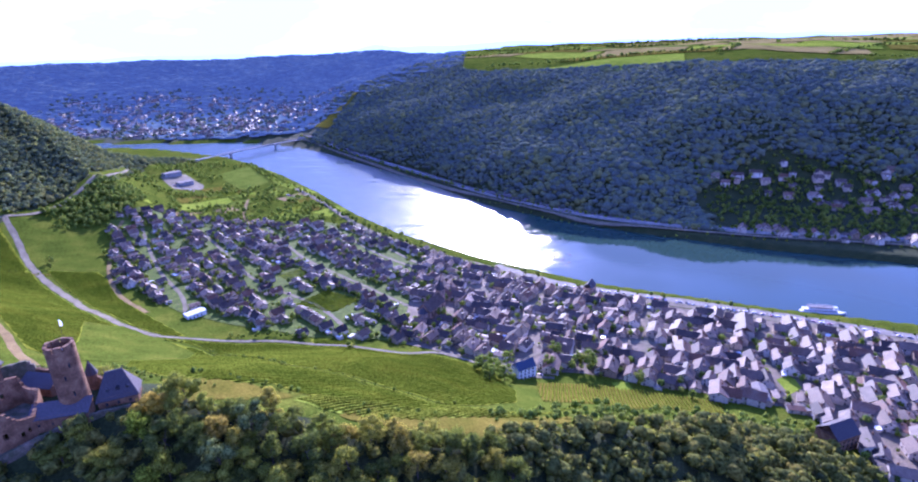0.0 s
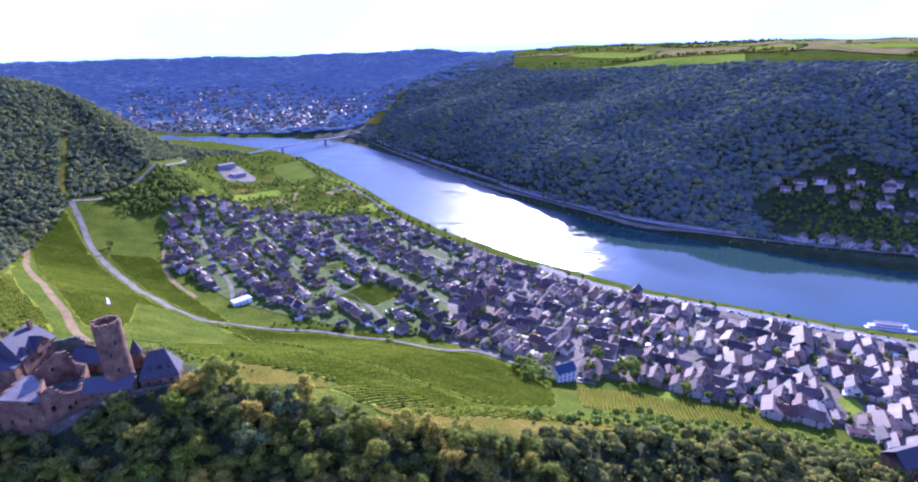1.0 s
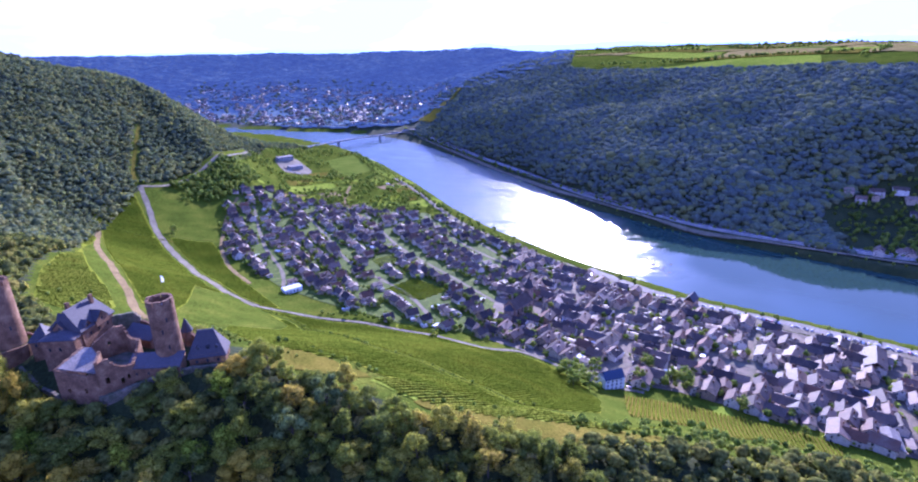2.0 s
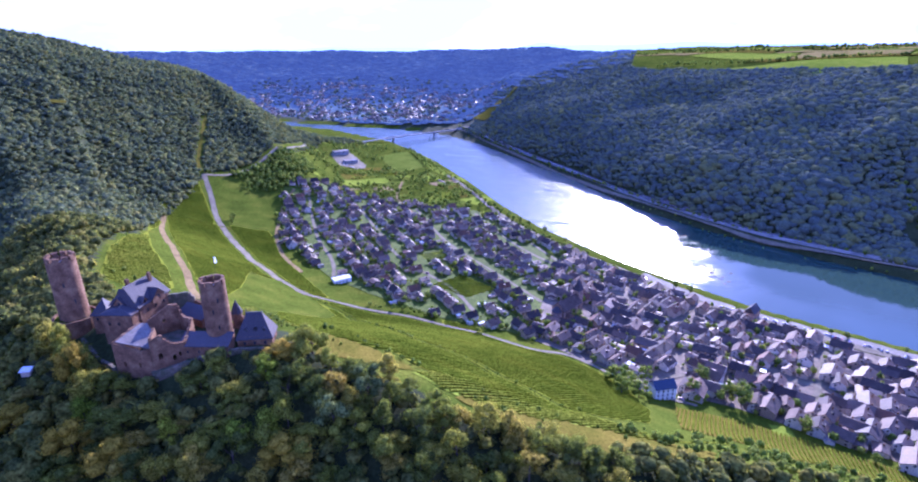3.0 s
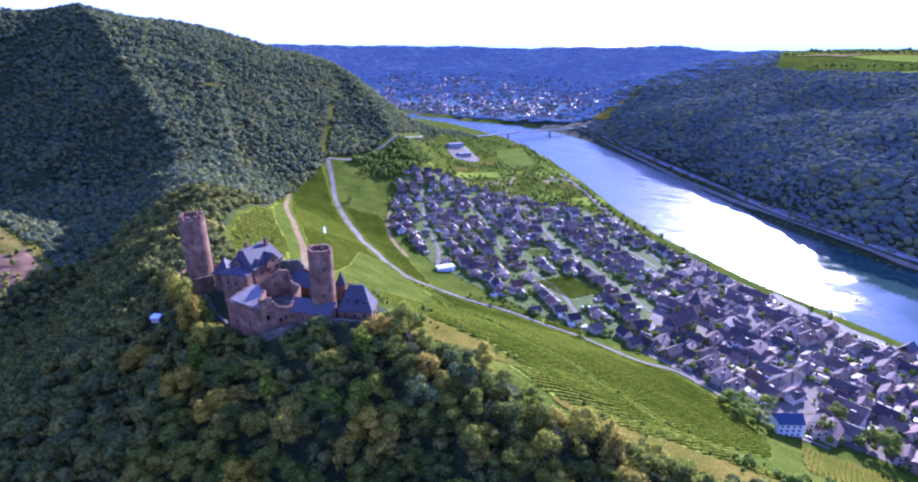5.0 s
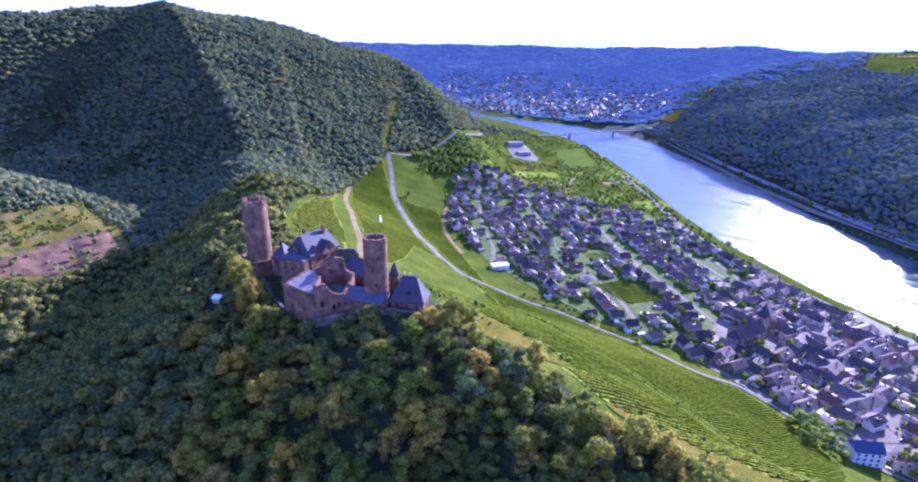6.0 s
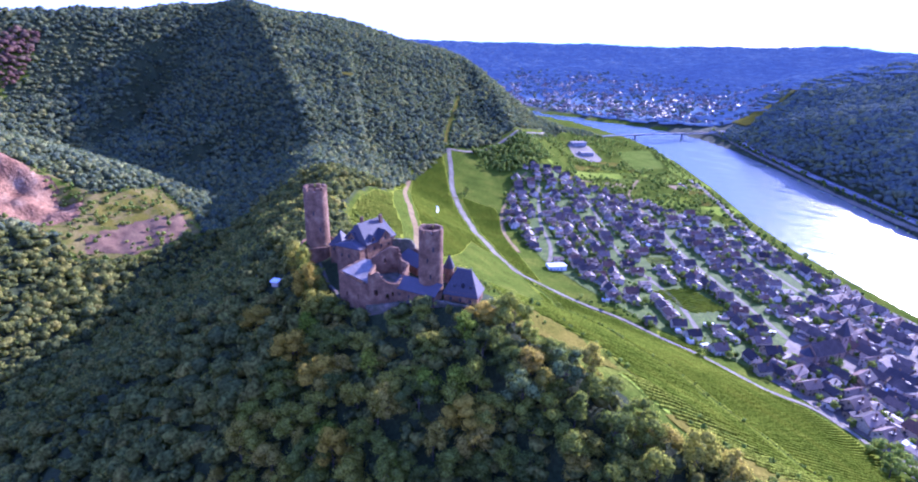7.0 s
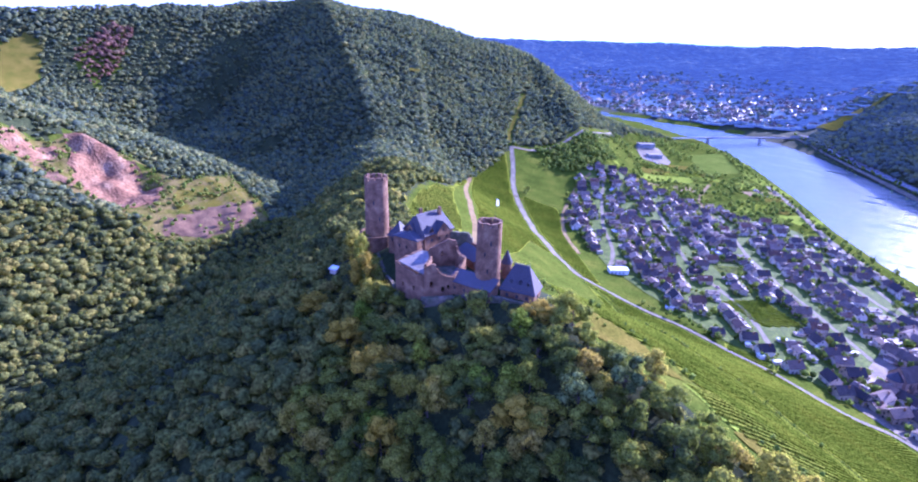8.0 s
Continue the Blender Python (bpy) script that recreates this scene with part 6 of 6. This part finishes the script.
drape("old_terraces", [(-436, 1578), (-404, 1664), (-330, 1690), (-300, 1610), (-320, 1540), (-388, 1532)], M_DRY, "yellowish abandoned vineyard terraces on the far slope", 9.0, 9)

# ---------------------------------------------------------------- the plateau's fields
drape("clover_field", [(88, 1405), (218, 1325), (431, 1172), (462, 1184), (500, 1290), (300, 1372)], M_BRIGHT, "bright green field along the plateau's edge", 3.0, 12)


def plateau_fields():
    rng = np.random.default_rng(17)
    mats = [(M_STRAW, "pale stubble field on the plateau"), (M_GREENFIELD, "green crop field on the plateau"), (M_DRY, "dry yellowish field on the plateau"), (M_BRIGHT, "light green meadow on the plateau"), (M_STRAW, "pale stubble field on the plateau")]
    c, s = math.cos(radians(-28)), math.sin(radians(-28))
    for i, v in enumerate(np.arange(1250, 3600, 150)):
        u = -900.0 + rng.uniform(0, 100)
        while u < 1700:
            w = rng.uniform(140, 420)
            q = [(u + 6, v + 5), (u + w - 6, v + 5), (u + w - 6, v + 143), (u + 6, v + 143)]
            p = [(a * c - b * s, a * s + b * c) for a, b in q]
            u += w
            d = [along(np.array(x), np.array(y), CREST) for x, y in p]
            if all(k[2] > 0 and k[0] > 60 for k in d) and all(x > -60 and y < 3900 for x, y in p) and not inside(*np.mean(p, 0), [(60, 1420), (210, 1300), (440, 1150), (480, 1180), (520, 1300), (300, 1400)]):
                m, l = mats[int(rng.integers(0, 5))]
                drape("field", p, m, l, 2.0, 40)


plateau_fields()
# pale blue emission paints the haze over the horizon hills
M_HAZE = bpy.data.materials.new("far_hill_haze")
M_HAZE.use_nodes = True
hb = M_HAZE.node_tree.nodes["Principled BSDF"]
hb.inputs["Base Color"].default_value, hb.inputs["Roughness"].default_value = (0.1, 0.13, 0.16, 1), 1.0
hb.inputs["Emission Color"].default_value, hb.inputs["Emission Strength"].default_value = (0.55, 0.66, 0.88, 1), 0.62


def far_hills():
    """Low hills along the horizon, behind everything, glowing blue in place of haze."""
    for k, (r, base, swell, seed) in enumerate(((4300, 238, 14, 2), (4700, 252, 22, 5))):
        a = np.radians(np.linspace(-62, 48, 160))
        h = base + swell * (wave(a * 900, a * 300, 160, seed) + 0.5 * wave(a * 900, a * 200, 50, seed + 1)) + (42 * np.exp(-((np.degrees(a) + 8.7) / 1.6) ** 2) if k else 0)
        x, y = r * np.sin(a), r * np.cos(a)
        low = np.stack([x, y, np.full(len(a), 100.0)], 1)
        top = np.stack([x * 1.01, y * 1.01, h], 1)
        back = np.stack([x * 1.05, y * 1.05, np.full(len(a), 100.0)], 1)
        v = np.concatenate([low, top, back])
        n = len(a)
        q = np.arange(n - 1)
        f = np.concatenate([np.stack([q, q + 1, q + n + 1, q + n], 1), np.stack([q + n, q + n + 1, q + 2 * n + 1, q + 2 * n], 1)])
        tagged(bulk("backdrop_hills", v, f, M_HAZE, smooth=True), "hills along the horizon glowing pale blue for haze", "hills", kind="structure")


far_hills()


# ---------------------------------------------------------------- trees of the plain, hedges and gardens
def scattered():
    rng = np.random.default_rng(31)
    small = crown_shapes(10, 0.55, 1, 24, 0.14, 0.36)
    xs, ys, ss = [], [], []

    def put(x, y, s):
        xs.append(float(x))
        ys.append(float(y))
        ss.append(s)

    spots = [(x, y) for x, y, t, o in house_spots()]
    for x, y in spots:
        for k in range(9 if x < -20 else 4):
            if rng.uniform() < (0.8 if x < -20 else 0.5):
                a, d = rng.uniform(0, 6.28), rng.uniform(6.5, 10.5)
                put(x + d * math.cos(a), y + d * math.sin(a), rng.uniform(1.1, 2.6) if k > 1 else rng.uniform(2.4, 4.4))
    # gardens and copses between the village and the far bend
    gx, gy = jittered(-640, -180, 640, 1300, 9, rng)
    out, bank = river_out(gx, gy)
    dens = wave(gx, gy, 55, 7)
    fields = [[(-525, 1116), (-498, 1215), (-388, 1050), (-413, 960)], [(-470, 852), (-422, 921), (-395, 880), (-449, 812)], [(-610, 1030), (-575, 1100), (-470, 1010), (-445, 960), (-520, 930)], [(-250, 812), (-214, 865), (-185, 832), (-210, 785)], [(-335, 905), (-300, 955), (-275, 935), (-310, 885)]]
    for x, y, o, d in zip(gx, gy, out, dens):
        if o > 16 and not inside(x, y, ZONE_A) and not any(inside(x, y, f) for f in fields) and inside(x, y, OPEN_SLOPE) and not inside(x, y, [(-620, 470), (-620, 640), (-520, 640), (-440, 700), (-440, 560)]):
            if d > 0.0 and rng.uniform() < 0.85 or rng.uniform() < 0.2:
                put(x, y, rng.uniform(1.8, 5.4))
    wood = [(-556, 668), (-520, 660), (-480, 690), (-470, 730), (-490, 800), (-530, 840), (-545, 790), (-545, 720)]
    gx, gy = jittered(-560, -465, 650, 850, 7, rng)
    for x, y in zip(gx, gy):
        if inside(x, y, wood):
            put(x, y, rng.uniform(4, 5.5))
    # banks of the river
    for line, step, size in (([(-500, 1238), (-420, 1120), (-300, 965), (-200, 815), (-110, 690), (-30, 618)], 7, 3.4), ([(-30, 618), (60, 530), (190, 482), (300, 432), (400, 382)], 11, 2.6),
                             ([(-470, 1560), (-300, 1330), (-130, 1095), (0, 925), (90, 822), (190, 735), (340, 662), (520, 600), (700, 515)], 7, 3.4), ([(-470, 1530), (-300, 1303), (-130, 1070), (0, 893), (86, 795), (186, 704), (340, 632), (520, 573), (700, 490)], 12, 2.0),
                             ([(-520, 505), (-490, 522), (-450, 530)], 5, 1.2), ([(-205, 400), (-170, 404), (-140, 400)], 4, 2.6), ([(-238, 374), (-206, 366), (-140, 299), (-98, 249), (-70, 248), (-38, 229), (-8, 215)], 3, 1.0), ([(-205, 268), (-160, 214), (-121, 176), (-105, 174), (-85, 191), (-72, 189)], 3, 1.1),
                             ([(0, 352), (15, 342), (26, 330)], 5, 3.6), ([(60, 345), (90, 352), (110, 345)], 7, 3.2), ([(-205, 232), (-160, 196), (-110, 190), (-70, 192)], 6, 1.4)):
        for p in smooth_line(line, step):
            if rng.uniform() < 0.85:
                put(p[0] + rng.normal(0, 1.5), p[1] + rng.normal(0, 1.5), size * rng.uniform(0.6, 1.35))
    # gardens on the far bank and in the distant town
    for k in range(1300):
        x, y = 340 + 360 * rng.uniform(), 600 + 230 * rng.uniform()
        o, b = river_out(np.array(x), np.array(y))
        if b < 0 and o > 34:
            put(x, y, rng.uniform(2, 5))
    town = []
    for k in range(1500):
        x, y = -1500 + 1150 * rng.uniform(), 1630 + 760 * rng.uniform()
        o, b = river_out(np.array(x), np.array(y))
        if b < 0 and o > 30 and ground_at(x, y) < 120:
            town.append((x, y, rng.uniform(3.5, 8)))
    # hedges and copses on the plateau
    for line, size in (([(70, 1500), (230, 1450), (420, 1400), (600, 1400)], 7), ([(560, 1260), (640, 1330), (700, 1500)], 6), ([(760, 1180), (900, 1300), (1100, 1350)], 6), ([(-60, 1900), (150, 1900), (400, 1800)], 8), ([(500, 2000), (900, 1900), (1300, 1700)], 8), ([(100, 2500), (700, 2500), (1300, 2300)], 11), ([(720, 1090), (800, 1130), (900, 1120)], 5)):
        for p in smooth_line(line, 5):
            if rng.uniform() < 0.85:
                put(p[0] + rng.normal(0, 3), p[1] + rng.normal(0, 3), 0.75 * size * rng.uniform(0.6, 1.2))
    # scrub on the quarry's slopes and the ridge
    for k in range(900):
        x, y = -690 + 210 * rng.uniform(), 40 + 215 * rng.uniform()
        if inside(x, y, QUARRY) and not inside(x, y, [(-664, 104), (-652, 120), (-590, 150), (-565, 138), (-562, 118), (-576, 93), (-655, 95)]) and rng.uniform() < (0.3 if inside(x, y, [(-536, 136), (-498, 160), (-520, 218), (-552, 184)]) else 0.75):
            put(x, y, rng.uniform(1.2, 3.4))
    for k in range(150):
        x, y = -560 + 360 * rng.uniform(), 200 + 340 * rng.uniform()
        if inside(x, y, [(-540, 500), (-440, 405), (-335, 312), (-290, 280), (-255, 250), (-235, 215), (-275, 220), (-325, 270), (-375, 332), (-420, 383), (-490, 470)]):
            put(x, y, rng.uniform(0.8, 2.2))
    for k in range(60):
        a, b = rng.uniform(-58, 45), rng.uniform(166, 224)
        if inside(a, b, HILL_TOP_MEADOW):
            put(a, b, rng.uniform(0.8, 2.0))
    # scrub between the spur's wood and the last vineyard
    for k in range(520):
        a, b = rng.uniform(0, 215), rng.uniform(200, 288)
        if inside(a, b, [(0, 200), (60, 204), (110, 224), (150, 252), (205, 264), (215, 284), (165, 285), (120, 281), (60, 264), (20, 228)]):
            put(a, b, rng.uniform(1.0, 3.4))
    x, y, size = np.array(xs), np.array(ys), np.array(ss)
    tall = size * rng.uniform(0.9, 1.5, len(size))
    v, f = gather(small, np.stack([x, y, ground_at(x, y) + tall * 0.75], 1), size, tall, rng)
    far = np.array(town)
    tv, tf = gather([lump(k + 60, 1, 0.6) for k in range(8)], np.stack([far[:, 0], far[:, 1], ground_at(far[:, 0], far[:, 1]) + far[:, 2] * 0.3], 1), far[:, 2], far[:, 2] * 0.9, rng)
    # same haze-blued leaf colour as the slope's wood
    tagged(bulk("town_trees", tv, tf, M_SLOPE_HAZE, smooth=True), "dark trees between the distant town's houses, leaves blued for haze", "trees", kind="stuff")
    tagged(bulk("garden_trees", v, f, M_GARDEN, smooth=True), "green garden trees, hedges and bushes round the village", "trees", kind="stuff")


scattered()


def garden_sheds():
    """Sheds, greenhouses and carports in the gardens, each a low box under a tilted lid."""
    rng = np.random.default_rng(83)
    wall = np.array([(sx, sy, z) for z in (-0.5, 1.0) for sx, sy in ((-1, -1), (1, -1), (1, 1), (-1, 1))], float)
    roof = np.array([(sx * 1.12, sy * 1.12, z + 0.12 * sx) for z in (1.0, 1.1) for sx, sy in ((-1, -1), (1, -1), (1, 1), (-1, 1))], float)
    quads = np.array([(0, 1, 5, 4), (1, 2, 6, 5), (2, 3, 7, 6), (3, 0, 4, 7), (4, 5, 6, 7), (3, 2, 1, 0)])
    vs, fs, ms, at = [], [], [], 0
    for x, y, turn, old in house_spots():
        if rng.uniform() < (0.2 if old else 0.6):
            a, d = rng.uniform(0, 6.28), rng.uniform(7.5, 9.5)
            px, py, w = x + d * math.cos(a), y + d * math.sin(a), radians(turn)
            lx, ly, h, lid = rng.uniform(1.2, 2.2), rng.uniform(1.6, 3.2), rng.uniform(2.0, 2.8), int(rng.integers(1, 4))
            for co, m in ((wall, 0), (roof, lid)):
                p = co * (lx, ly, h)
                vs.append(np.stack([p[:, 0] * math.cos(w) - p[:, 1] * math.sin(w) + px, p[:, 0] * math.sin(w) + p[:, 1] * math.cos(w) + py, p[:, 2] + float(ground_at(px, py))], 1))
                fs.append(quads + at)
                ms += [m] * 6
                at += 8
    tagged(bulk("garden_sheds", np.concatenate(vs), np.concatenate(fs), [M_WALLS, M_WHITE, M_LEAD, M_ROOFS], np.array(ms)), "small sheds and carports with pale lids in the gardens", "sheds", kind="stuff")


garden_sheds()


# ---------------------------------------------------------------- trees that stand out in the village
def village_trees():
    rng = np.random.default_rng(41)
    base = tree_model(51, 11, 5.0, M_GARDEN, "round leafy village tree among the houses", 14, 60)
    base["group"] = "village trees"
    places = [(-26, 440, 1.1), (88, 351, 1.5), (80, 355, 1.2), (66, 372, 1.2), (58, 352, 1.1), (16, 336, 1.35), (8, 344, 1.25), (23, 327, 1.25), (12, 322, 1.2), (28, 360, 1.1), (120, 331, 1.0), (-8, 372, 0.6), (-70, 592, 0.9), (-58, 604, 0.8), (-95, 372, 0.75), (60, 548, 0.9), (74, 540, 0.8), (-130, 725, 0.8),
              (-150, 752, 0.8), (-90, 690, 0.8), (262, 388, 0.7), (268, 300, 0.9), (280, 315, 0.8), (-470, 560, 0.9), (-462, 548, 0.7), (150, 312, 0.6), (190, 480, 0.45), (-115, 712, 0.8), (-60, 655, 0.7)]
    for i, (x, y, s) in enumerate(places):
        m = pose(x, y, float(ground_at(x, y)) - 0.2, 0, 0, rng.uniform(0, 360)) @ Matrix.Diagonal((s, s, s, 1))
        if i == 0:
            base.matrix_basis = m
        else:
            copy_thing(base, m).matrix_basis = m


village_trees()


# ---------------------------------------------------------------- cars, boat and rocks
def car_model():
    t = thing("car", Matrix.Identity(4), "small parked car at the village roadside", "car", "parked cars")
    bm = bmesh.new()
    box(bm, -2.1, 2.1, -0.85, 0.85, 0.3, 0.85)
    box(bm, -1.6, 1.0, -0.78, 0.78, 0.85, 1.4, 0.72)
    bmesh.ops.bevel(bm, geom=bm.edges[:], offset=0.07, segments=1, affect="EDGES")
    body = part("body", bm, M_CAR, t)
    bm = bmesh.new()
    box(bm, -1.45, 0.85, -0.74, 0.74, 0.92, 1.3, 0.8)
    for v in bm.verts:
        v.co.y *= 1.06
        v.co.x *= 1.04
    part("windows", bm, M_GLASS, body)
    for x in (-1.3, 1.3):
        for y in (-0.8, 0.8):
            bm = bmesh.new()
            bmesh.ops.create_cone(bm, cap_ends=True, segments=12, radius1=0.32, radius2=0.32, depth=0.22, matrix=pose(x, y, 0.32, 90))
            part("wheel", bm, M_TYRE, t)
    return t


def make_cars():
    rng = np.random.default_rng(61)
    base = car_model()
    spots = []
    for line, step, off in (([(90, 512), (200, 465), (310, 414), (380, 374)], 6.5, 6.0), ([(175, 470), (240, 440), (290, 418)], 3.2, 10.5), ([(-320, 935), (-292, 905)], 4, 0), ([(-372, 712), (-281, 597), (-226, 528), (-150, 470)], 34, 2.2),
                            ([(130, 395), (210, 370), (240, 320)], 22, 2.2), ([(60, 380), (40, 440), (80, 510)], 20, 2.2), ([(-560, 1000), (-500, 960)], 7, 0), ([(50, 336), (56, 346)], 4, 3)):
        p = smooth_line(line, step)
        way = np.gradient(p, axis=0)
        for q, w in zip(p, way):
            if rng.uniform() < 0.75:
                a = math.atan2(w[1], w[0])
                x, y = q[0] - off * math.sin(a), q[1] + off * math.cos(a)
                if float(river_out(np.array(x), np.array(y))[0]) > 6:
                    spots.append((x, y, math.degrees(a) + (90 if step < 5 else 0)))
    for i, (x, y, a) in enumerate(spots):
        m = pose(x, y, float(ground_at(x, y)) + 0.42, 0, 0, a + rng.uniform(-4, 4))
        if i == 0:
            base.matrix_basis = m
        else:
            copy_thing(base, m)


def make_boat():
    t = thing("passenger_boat", pose(325, 449, 0, 0, 0, -12.5), "white and blue river passenger boat moored at the bank", "boat")
    bm = bmesh.new()
    out = [(-18, 2.6), (-19, 0), (-18, -2.6), (12, -2.8), (17, -1.6), (20, 0), (17, 1.6), (12, 2.8)]
    lo = [bm.verts.new((x * 0.96, y * 0.85, -0.6)) for x, y in out]
    hi = [bm.verts.new((x, y, 1.5)) for x, y in out]
    bm.faces.new(hi)
    bm.faces.new(lo[::-1])
    for i in range(8):
        bm.faces.new((lo[i], hi[i], hi[(i + 1) % 8], lo[(i + 1) % 8]))
    bmesh.ops.recalc_face_normals(bm, faces=bm.faces[:])
    part("hull", bm, M_WHITE, t)
    for x0, x1, z, h in ((-16, 12, 1.52, 2.4), (-12, 8, 4.1, 2.2)):
        bm = bmesh.new()
        box(bm, x0, x1, -2.2, 2.2, z, z + h - 0.2)
        deck = part("deckhouse", bm, M_WHITE, t)
        bm = bmesh.new()
        for y in (-2.2, 2.2):
            for x in np.arange(x0 + 0.8, x1 - 1.2, 1.9):
                box(bm, x, x + 1.4, y - 0.05, y + 0.05, z + 0.7, z + 1.6)
        part("windows", bm, M_NAVY, deck, "dark blue cabin windows")
        bm = bmesh.new()
        box(bm, x0 - 0.8, x1 + 0.8, -2.6, 2.6, z + h - 0.18, z + h)
        part("deck", bm, M_LEAD if z > 3 else M_WHITE, t)
    bm = bmesh.new()
    box(bm, 9, 12, -1.5, 1.5, 4.1, 6.4, 0.9)
    part("wheelhouse", bm, M_WHITE, t)
    bm = bmesh.new()
    for x in np.arange(-12, 8.1, 2):
        for y in (-2.5, 2.5):
            box(bm, x - 0.04, x + 0.04, y - 0.04, y + 0.04, 6.3, 7.3)
    for y in (-2.5, 2.5):
        box(bm, -12, 8, y - 0.04, y + 0.04, 7.26, 7.34)
    part("railing", bm, M_WHITE, t)


def make_rocks():
    rng = np.random.default_rng(71)
    place, size = [], []
    for cx, cy, n, sp in ((24, 768, 50, 26), (82, 640, 60, 24), (60, 690, 40, 18), (-40, 850, 40, 22), (105, 610, 24, 12), (-120, 960, 30, 24)):
        for k in range(n):
            a = rng.normal(0, 1)
            place.append((cx + a * sp * 0.62 + rng.normal(0, 7), cy - a * sp * 0.78 + rng.normal(0, 7), -0.2))
            size.append(rng.uniform(0.6, 2.6))
    size = np.array(size)
    v, f = gather([lump(k, 1, 0.5, 0.6) for k in range(5)], np.array(place), size, size * 0.34, rng)
    tagged(bulk("river_rocks", v, f, M_BARK), "dark low rocks breaking the river's surface", "rocks", kind="stuff")


make_cars()
make_boat()
make_rocks()
